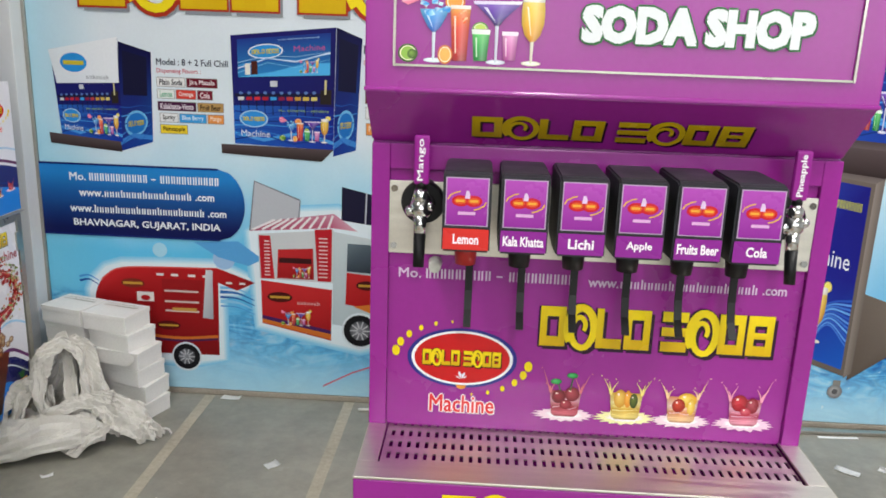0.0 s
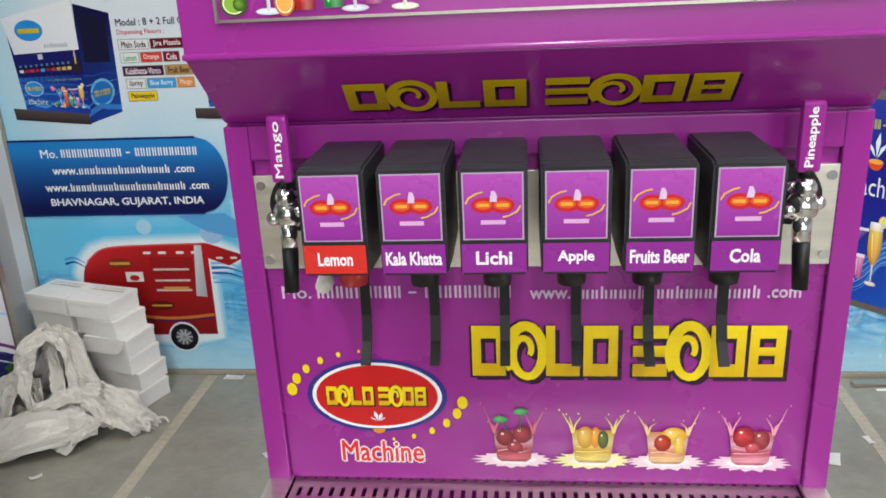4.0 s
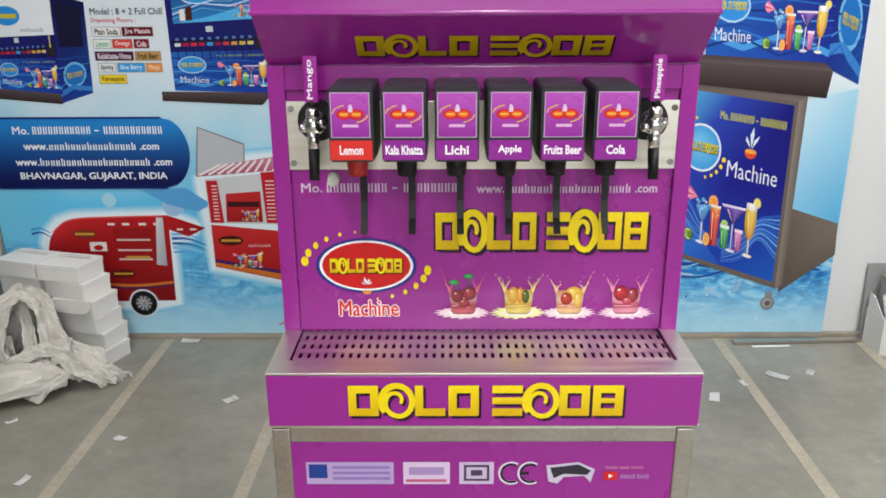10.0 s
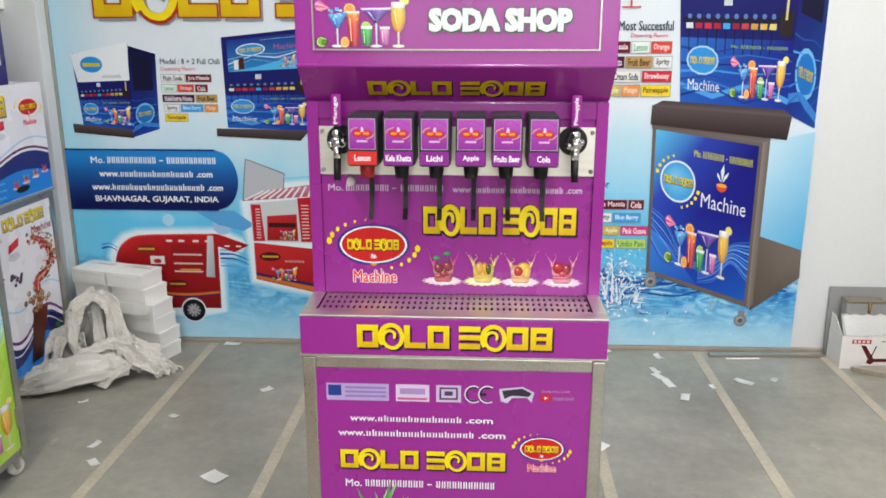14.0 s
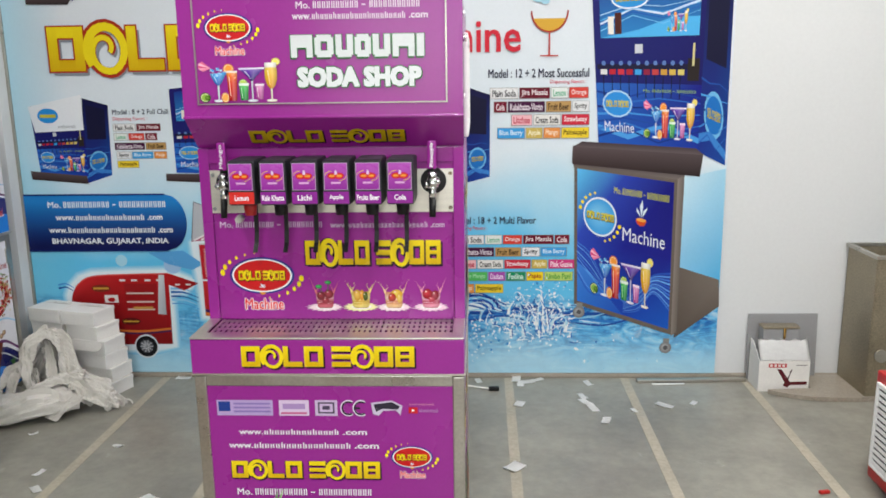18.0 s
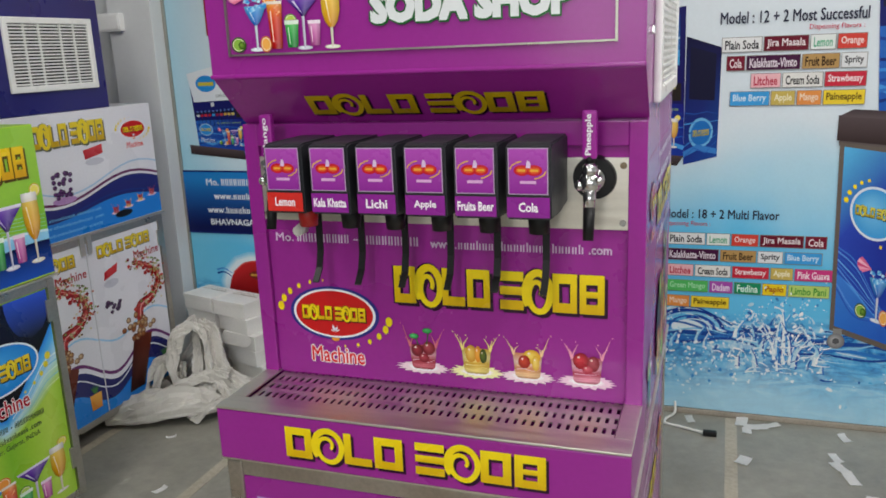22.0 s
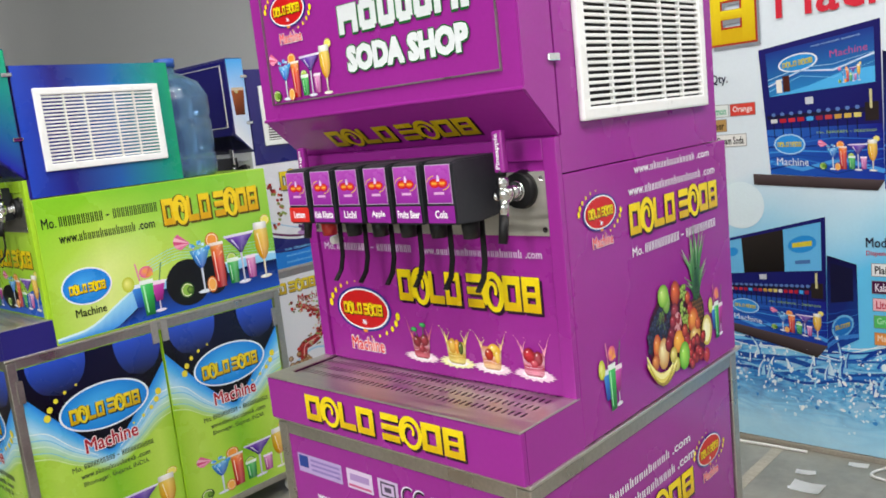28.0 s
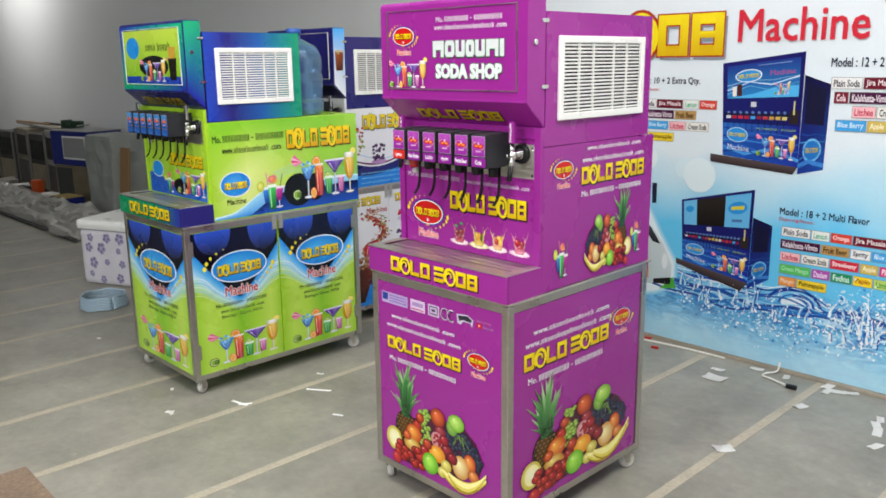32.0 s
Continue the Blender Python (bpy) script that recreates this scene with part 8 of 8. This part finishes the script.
tagged(bd, "flat grey board leaning on the wall behind a carton", "board")
edge = [(1.744 + 0.0275 * i, 1.805 + 0.10 * abs((1.744 + 0.0275 * i - 2.06) / 0.318) ** 2.6) for i in range(24)] + [(2.385, 2.105), (1.962, 2.105), (1.956, 1.926)]
bm = bmesh.new()
for z in (0.022, 0.0015):
    bm.faces.new([bm.verts.new((x, y, z)) for x, y in edge])
bm.verts.ensure_lookup_table()
n_ = len(edge)
for i in range(n_):
    bm.faces.new((bm.verts[i], bm.verts[(i + 1) % n_], bm.verts[n_ + (i + 1) % n_], bm.verts[n_ + i]))
bmesh.ops.recalc_face_normals(bm, faces=bm.faces)
sl = new("round_slab", mesh_of(bm, "round_slab", mat("mottled_stone", "#9a9184", 0.4, var=0.25, scale=40)))
tagged(sl, "thin round mottled stone sheet lying on the floor", "slab")
bn = thing("steel_bin", pose(2.158, 1.822, 0.0225), "tall dull steel open bin standing on a stone slab", "bin")
for nm, q in (("front_panel", (0, 0.38, 0, 0.004)), ("back_panel", (0, 0.38, 0.286, 0.290)), ("left_panel", (0, 0.004, 0.0045, 0.2855)), ("right_panel", (0.376, 0.38, 0.0045, 0.2855))):
    part(nm, box(*q, 0, 0.655, 0.001), BIN_STEEL, bn)
part("bottom_panel", box(0.0045, 0.3755, 0.0045, 0.2855, 0.002, 0.006), BIN_STEEL, bn)
bm = bmesh.new()
for q in ((-0.010, 0.390, -0.010, 0.006), (-0.010, 0.390, 0.284, 0.296), (-0.010, 0.010, 0.006, 0.284), (0.370, 0.390, 0.006, 0.284)):
    box(*q, 0.6555, 0.672, 0.002, bm)
part("bin_rim", bm, STEEL_DULL, bn, "pale folded rim")
bm = cyl((0.055, -0.001, 0.20), (0.055, -0.014, 0.20), 0.030, n=24)
part("round_plate", bm, STEEL_DULL, bn)
part("corner_seam", box(0.004, 0.026, -0.003, 0.0, 0, 0.655, 0.001), BIN_STEEL, bn)
rc = thing("red_cooler", pose(1.988, 0.785, 0, 0, 0, -90), "low red appliance with a pale grille front on the floor", "appliance")
part("casing", box(-0.26, 0.30, -0.18, 0.22, 0.03, 0.448, 0.012), RED_PLASTIC, rc)
bm = bmesh.new()
for q in ((-0.228, 0.27, 0.395, 0.412), (-0.228, 0.27, 0.085, 0.098), (-0.228, -0.212, 0.098, 0.395), (0.254, 0.27, 0.098, 0.395)):
    box(q[0], q[1], -0.1935, -0.181, q[2], q[3], 0.003, bm)
part("grille_frame", bm, WHITE_PLASTIC, rc, "white moulded grille frame")
# solid plate in the same black, for the shade behind the wires
part("front_mesh", box(-0.228, 0.27, -0.186, -0.1795, 0.09, 0.40, 0.004), DARK, rc)
me = mesh_of(box(-0.211, 0.253, -0.192, -0.185, 0, 0.013, 0.002), "grille_wire", WHITE_PLASTIC)
for i in range(13):
    o = new("grille_wire", me)
    o.parent = rc
    o.matrix_local = pose(0, 0, 0.102 + 0.0226 * i)
for x in (-0.2, 0.24):
    for y in (-0.12, 0.17):
        part("foot", cyl((x, y, 0), (x, y, 0.032), 0.018, n=12), BLACK, rc)

# paper scraps, cables and strips on the floor
SCRAPS = ((0.55, 2.07, .06), (0.55, 1.76, .05), (0.905, 2.02, .05), (0.857, 1.85, .05), (0.887, 1.72, .07), (0.926, 1.58, .05), (1.07, 1.69, .035), (1.224, 1.75, .065), (1.36, 1.775, .03), (0.60, 2.04, .07), (0.66, 2.07, .05),
          (-0.856, 1.565, .04), (-1.37, 1.056, .04), (-1.314, 0.93, .05), (-0.852, 0.858, .06), (-1.16, 1.30, .03), (-1.585, 1.41, .03), (-1.158, 2.08, .06), (-1.34, 0.47, .028), (-1.455, -0.28, .03), (-1.69, -0.154, .022),
          (-2.709, -0.103, .03), (-1.432, -0.284, .03), (0.499, 1.135, .06), (0.07, 1.917, .05), (0.112, 1.804, .08), (0.207, 2.06, .05), (-0.06, -0.184, .05), (0.568, 2.0, .04), (0.36, 2.05, .05), (0.86, 1.79, .06))
rnd = random.Random(9)
for x, y, r in SCRAPS:
    bm = bmesh.new()
    a = rnd.uniform(0, 180)
    n_ = 4
    r *= 1.30
    w_ = r * rnd.uniform(0.40, 0.80)
    cols_ = [[bm.verts.new(((i / n_ - 0.5) * r * rnd.uniform(0.92, 1.08), (j - 0.5) * w_, 0.002 + 0.012 * abs(i / n_ - 0.5) ** 2 * rnd.uniform(0, 2))) for j in range(2)] for i in range(n_ + 1)]
    for p, q in zip(cols_, cols_[1:]):
        bm.faces.new((p[0], q[0], q[1], p[1]))
    bmesh.ops.solidify(bm, geom=list(bm.faces), thickness=-0.0012)
    o = new("paper_scrap", mesh_of(bm, "paper_scrap", PAPER))
    o.matrix_world = pose(x, y, 0.0018, 0, 0, a)
    tagged(o, "small torn scrap of white paper on concrete floor", "paper scrap", "scattered paper scraps")
for x, y, ln, a in ((-1.178, 0.345, 0.125, 34), (-1.315, -0.004, 0.10, 12), (-0.881, 0.237, 0.05, 28), (0.099, 1.803, 0.10, 25), (-1.29, 0.01, 0.06, 55), (1.30, 2.02, 0.16, 3)):
    bm = box(-ln / 2, ln / 2, -0.007, 0.007, 0, 0.0016)
    bmesh.ops.subdivide_edges(bm, edges=[e for e in bm.edges if e.calc_length() > 0.03], cuts=5, use_grid_fill=True)
    for v in bm.verts:
        v.co.z += 14 * ln * (v.co.x / ln) ** 4 * 0.004
    o = new("paper_strip", mesh_of(bm, "paper_strip", PAPER))
    o.matrix_world = pose(x, y, 0.0018, 0, 0, a)
    tagged(o, "narrow offcut strip of white paper on concrete floor", "paper strip", "scattered paper strips")
cb = new("white_cable", mesh_of(tube(bend([(0.30, 2.105, 0.05), (0.30, 2.08, 0.012), (0.27, 2.03, 0.007), (0.27, 1.99, 0.007), (0.33, 1.97, 0.007), (0.42, 1.935, 0.008)]), 0.005), "white_cable", CABLE))
tagged(cb, "white cable with dark plug hanging out onto the floor", "cable")
part("plug", box(0.41, 0.46, 1.92, 1.94, 0.002, 0.022, 0.004), BLACK, cb, "black plug")
cn = new("white_conduit", mesh_of(tube(bend([(-0.62, 2.03, 0.006), (-0.43, 2.045, 0.006), (-0.20, 2.075, 0.006), (0.02, 2.085, 0.006)]), 0.006), "white_conduit", CABLE))
tagged(cn, "length of white conduit lying along the wall", "conduit")
o = new("floor_bar", mesh_of(box(-0.27, 0.27, -0.014, 0.014, 0, 0.014, 0.002), "floor_bar", STEEL_DULL))
o.matrix_world = pose(1.42, 2.06, 0.002, 0, 0, 2)
tagged(o, "thin grey metal bar lying on the floor", "metal bar")
for x, y in ((-0.44, 2.085), (-0.33, 1.976), (1.62, 0.955)):
    o = new("red_clip", mesh_of(box(-0.02, 0.02, -0.008, 0.008, 0, 0.012, 0.004), "red_clip", RED_PLASTIC))
    o.matrix_world = pose(x, y, 0.001, 0, 0, 12)
    tagged(o, "small red plastic clip on the floor", "clip")
o = new("brown_sheet", mesh_of(box(-0.75, 0.75, -0.9, 0.9, 0, 0.003, 0.001), "brown_sheet", mat("brown_sheet_card", "#83705f", 0.6, var=0.42, scale=7, fine=60, bump=0.1)))
o.matrix_world = pose(-0.65, -1.83, 0.0, 0, 0, -1)
tagged(o, "flat mottled reddish brown cardboard sheet on the floor", "cardboard")

# ---- far end of the hall ----
cooler = thing("ice_box", pose(-3.85, 0.68, 0, 0, 0, 24), "white insulated ice box wrapped in purple flower print", "ice box")
part("box_body", box(-0.33, 0.33, -0.24, 0.24, 0, 0.40, 0.03), mat("flower_wrap_white", "#d6d3da", 0.5), cooler)
part("lid", box(-0.345, 0.345, -0.255, 0.255, 0.40, 0.475, 0.03), WHITE_PLASTIC, cooler)
k = Ink()
rnd = random.Random(2)
for i in range(5):
    for j in range(4):
        cx, cz = -0.26 + 0.13 * i + 0.05 * (j % 2) + rnd.uniform(-0.02, 0.02), 0.06 + 0.095 * j + rnd.uniform(-0.02, 0.02)
        for p in range(5):
            a = 2 * math.pi * p / 5 + i
            g = 0.7 + 0.6 * ((i * 5 + j * 3) % 4) / 3
            k.ell(cx + 0.017 * g * math.cos(a), cz + 0.02 * g * math.sin(a), 0.012 * g + 0.008 * rnd.random(), 0.016 * g, "#b9b2cc", 1 + 0.1 * p, core="#4c4080", n=9)
k.build("flower_print", cooler, on_front(0, -0.2405, 0))
k.build("flower_print", cooler, on_side(0.3305, 0.0, 0) @ Matrix.Diagonal((0.7, 1, 1, 1)))
bm = bmesh.new()
for i in range(5):
    pts = [(0.145 * math.cos(2 * math.pi * j / 36) * (1 - 0.02 * i), 0.145 * math.sin(2 * math.pi * j / 36) * (1 - 0.02 * i), 0.012 + 0.016 * i + 0.004 * math.sin(j)) for j in range(36)]
    tube(pts + pts[:1], 0.009, 7, bm)
o = new("hose_coil", mesh_of(bm, "hose_coil", HOSE))
o.matrix_world = pose(-3.36, 0.19, 0)
tagged(o, "coil of pale blue hose on the concrete floor", "hose")
bm = bmesh.new()
n_, m_ = 150, 18
rows_ = []
for i in range(n_ + 1):
    x = -12.4 + 6.9 * i / n_
    tip = min(1.0, (n_ - i) / 5 + 0.25)
    ring = []
    for j in range(m_ + 1):
        a = math.pi * j / m_
        fold = 0.10 * abs(noise.noise(Vector((x * 1.1 + j * 0.12, j * 0.55, 3)))) + 0.05 * abs(noise.noise(Vector((x * 4 + j * 0.5, j * 0.9, 7))))
        y = 1.12 + 0.33 * math.cos(a) + 0.06 * noise.noise(Vector((x * 2.2, j * 0.5, 0)))
        ring.append(bm.verts.new((x, y, max(0.0, tip * math.sin(a) ** 0.8 * (0.10 + fold * 1.3)))))
    rows_.append(ring)
for a, b in zip(rows_, rows_[1:]):
    for j in range(m_):
        bm.faces.new((a[j], b[j], b[j + 1], a[j + 1])).smooth = False
bmesh.ops.recalc_face_normals(bm, faces=bm.faces)
o = new("plastic_roll", mesh_of(bm, "plastic_roll", FILM))
tagged(o, "long crumpled roll of dusty plastic film along the floor", "plastic film")
o = new("floor_pipe", mesh_of(cyl((-12.0, 0.74, 0.02), (-5.5, 0.80, 0.02), 0.02, n=10), "floor_pipe", DUSTY))
tagged(o, "long dark pipe lying beside the plastic film", "pipe")
rnd = random.Random(17)
FRAME_DUST = mat("dusty_frame_angle", "#6c6a65", 0.6, var=0.3, scale=9)
STUFF_COL = (DUSTY, BIN_STEEL, DUSTY, FILM)
for i, (x, w_, h_) in enumerate(((-9.85, 0.50, 0.72), (-9.28, 0.52, 0.78), (-8.70, 0.50, 0.74), (-8.18, 0.44, 0.80))):
    c = thing("stored_cabinet", pose(x, 1.80 + rnd.uniform(-0.05, 0.05), 0, 0, 0, rnd.uniform(-7, 7)), "dusty unfinished steel cabinet stored along the wall", "cabinet", "stored cabinets")
    part("casing", box(-w_ / 2, w_ / 2, -0.24, 0.24, 0.0, h_, 0.008), STUFF_COL[i], c)
    part("door", box(-w_ / 2 + 0.05, w_ / 2 - 0.05, -0.255, -0.2395, 0.08, h_ * 0.5, 0.004), (BIN_STEEL, DUSTY)[i % 2], c)
    # solid plate on the face, painted with the shade of an opening
    part("opening", box(-w_ / 2 + 0.06, w_ / 2 - 0.06, -0.252, -0.2395, h_ * 0.58, h_ * 0.9, 0.004), DARK, c)
    for sx in (-1, 1):
        part("corner_angle", box(sx * w_ / 2 - 0.018, sx * w_ / 2 + 0.018, -0.262, -0.242, 0.0, h_ * 0.98, 0.003), FRAME_DUST, c)
    part("side_panel", box(w_ / 2 + 0.0005, w_ / 2 + 0.012, -0.2, 0.2, 0.05, h_ - 0.06, 0.003), (DUSTY, FILM)[i % 2], c)
for i, (x, z, ln, tilt) in enumerate(((-9.0, 0.83, 1.9, 1.0), (-9.4, 0.855, 1.2, -1.2), (-8.6, 0.86, 0.9, 2.0))):
    o = new("loose_angle_bar", mesh_of(box(-ln / 2, ln / 2, -0.025, 0.025, 0, 0.022, 0.003), "loose_angle_bar", (FRAME_DUST, BROWN, DUSTY)[i]))
    o.matrix_world = pose(x, 1.72 + 0.07 * i, z - 0.03, 0, tilt * 0.3, 4 * i - 4)
    tagged(o, "long dusty bar laid across the stored cabinets", "metal bar", "loose bars")
bm = cyl((0, 0, 0), (0.02, 0, 0.70), 0.13, n=18)
o = new("black_roll", mesh_of(bm, "black_roll", BLACK))
o.matrix_world = pose(-10.42, 1.62, 0, 2, 0, 0)
tagged(o, "black roll of sheet standing upright on the floor", "roll")
vs = thing("bench_vise", pose(-7.95, 1.72, 0.80, 0, 0, 25), "dark green cast iron bench vise on a cabinet", "vise")
VISE = mat("vise_green", "#1f3a2a", 0.5, var=0.2)
part("vise_body", box(-0.07, 0.07, -0.05, 0.05, 0.0, 0.09, 0.012), VISE, vs)
part("fixed_jaw", box(-0.045, -0.005, -0.07, 0.07, 0.088, 0.135, 0.006), VISE, vs)
part("sliding_jaw", box(0.05, 0.20, -0.035, 0.035, 0.05, 0.125, 0.008), VISE, vs)
part("screw_handle", cyl((0.215, -0.09, 0.075), (0.215, 0.09, 0.075), 0.009, n=8), CHROME, vs)
rnd = random.Random(8)
for x, y, s, m in ((-9.6, 1.46, 0.13, FILM), (-9.25, 1.50, 0.10, PAPER), (-8.95, 1.44, 0.11, DUSTY), (-9.9, 1.48, 0.10, BROWN), (-8.0, 1.46, 0.12, CARTON), (-7.75, 1.43, 0.10, DUSTY), (-11.2, 1.62, 0.13, PAPER)):
    bm = box(-s, s, -s * 0.8, s * 0.8, 0, s * 0.9, s * 0.25)
    for v in bm.verts:
        v.co += Vector((1, 1, 0.6)) * 0.35 * s * noise.noise(v.co * 9 + Vector((x, y, 0)))
        v.co.z = max(0.0, v.co.z)
    o = new("scrap_piece", mesh_of(bm, "scrap_piece", m))
    o.matrix_world = pose(x, y, 0, 0, 0, rnd.uniform(0, 90))
    tagged(o, "small heap of dusty workshop scrap on the floor", "scrap", "workshop scraps")
bx = thing("blue_cabinet", pose(-7.62, 1.78, 0.45, 0, 0, 14), "blue sheet metal cabinet with a white framed opening", "cabinet")
part("casing", box(-0.34, 0.34, -0.22, 0.22, 0, 0.38, 0.008), BLUE_BOX, bx)
part("frame", box(-0.12, 0.30, -0.228, -0.2195, 0.07, 0.33, 0.006), WHITE_PLASTIC, bx)
part("opening", box(-0.10, 0.28, -0.232, -0.2275, 0.09, 0.31, 0.004), GREYBOARD, bx)
part("top_sheet", box(-0.35, 0.35, -0.23, 0.23, 0.3805, 0.389, 0.003), GREYBOARD, bx)
st = thing("steel_stand", pose(-7.62, 1.78, 0, 0, 0, 14), "dull steel stand under a blue cabinet", "stand")
part("stand_body", box(-0.30, 0.30, -0.22, 0.22, 0, 0.449, 0.01), BIN_STEEL, st)
part("stand_door", box(-0.27, 0.0, -0.232, -0.2195, 0.04, 0.42, 0.004), DUSTY, st)
bc = thing("blue_carton", pose(-7.42, 1.43, 0, 0, 0, 10), "small blue carton with a yellow top", "carton")
part("carton_body", box(-0.16, 0.16, -0.10, 0.10, 0, 0.13, 0.006), BLUE_BOX, bc)
part("carton_top", box(-0.162, 0.162, -0.102, 0.102, 0.1305, 0.142, 0.003), mat("mustard_card", "#a08a4a", 0.6), bc)
bm = box(-0.26, 0.26, -0.22, 0.22, 0, 0.84, 0.05)
bmesh.ops.subdivide_edges(bm, edges=list(bm.edges), cuts=5, use_grid_fill=True)
for v in bm.verts:
    v.co.x += 0.03 * noise.noise(v.co * 6)
    v.co.y += 0.03 * noise.noise(v.co * 7 + Vector((4, 0, 0)))
wr = new("wrapped_unit", mesh_of(bm, "wrapped_unit", mat("cloudy_wrap", "#8f928e", 0.4, var=0.2, scale=5, bump=0.3)))
wr.matrix_world = pose(-6.72, 1.74, 0, 0, 0, 10)
tagged(wr, "unit wrapped in cloudy white plastic sheet", "wrapped unit")
o = new("brown_board", mesh_of(box(-0.07, 0.07, -0.012, 0.012, 0, 0.72, 0.003), "brown_board", BROWN))
o.matrix_world = pose(-6.36, 1.62, 0, -6, 0, 10)
tagged(o, "narrow brown board leaning on a wrapped unit", "board")
cb = thing("brown_carton", pose(-4.07, -0.59, 0, 0, 0, 10), "small open brown cardboard carton on the floor", "carton")
for nm, bb in (("carton_side", (-0.20, 0.20, -0.15, -0.145, 0, 0.20)), ("carton_side", (-0.20, 0.20, 0.145, 0.15, 0, 0.20)), ("carton_end", (-0.20, -0.195, -0.1445, 0.1445, 0, 0.20)), ("carton_end", (0.195, 0.20, -0.1445, 0.1445, 0, 0.20)), ("carton_bottom", (-0.1945, 0.1945, -0.1445, 0.1445, 0.001, 0.006))):
    part(nm, box(*bb), BROWN, cb)
part("flap", prism([(0.145, 0.201), (0.07, 0.235), (0.071, 0.239), (0.149, 0.204)], -0.19, 0.19), BROWN, cb)
o = new("black_case", mesh_of(box(-0.16, 0.16, -0.13, 0.13, 0, 0.19, 0.05), "black_case", BLACK))
o.matrix_world = pose(-3.42, -0.80, 0, 0, 0, 15)
tagged(o, "black rounded plastic case on the floor", "case")
o = new("orange_tool", mesh_of(box(-0.06, 0.06, -0.05, 0.05, 0, 0.22, 0.02), "orange_tool", ORANGE))
o.matrix_world = pose(-8.43, 1.45, 0.0, 0, 0, 20)
tagged(o, "orange plastic tool standing by dusty cabinets", "tool")
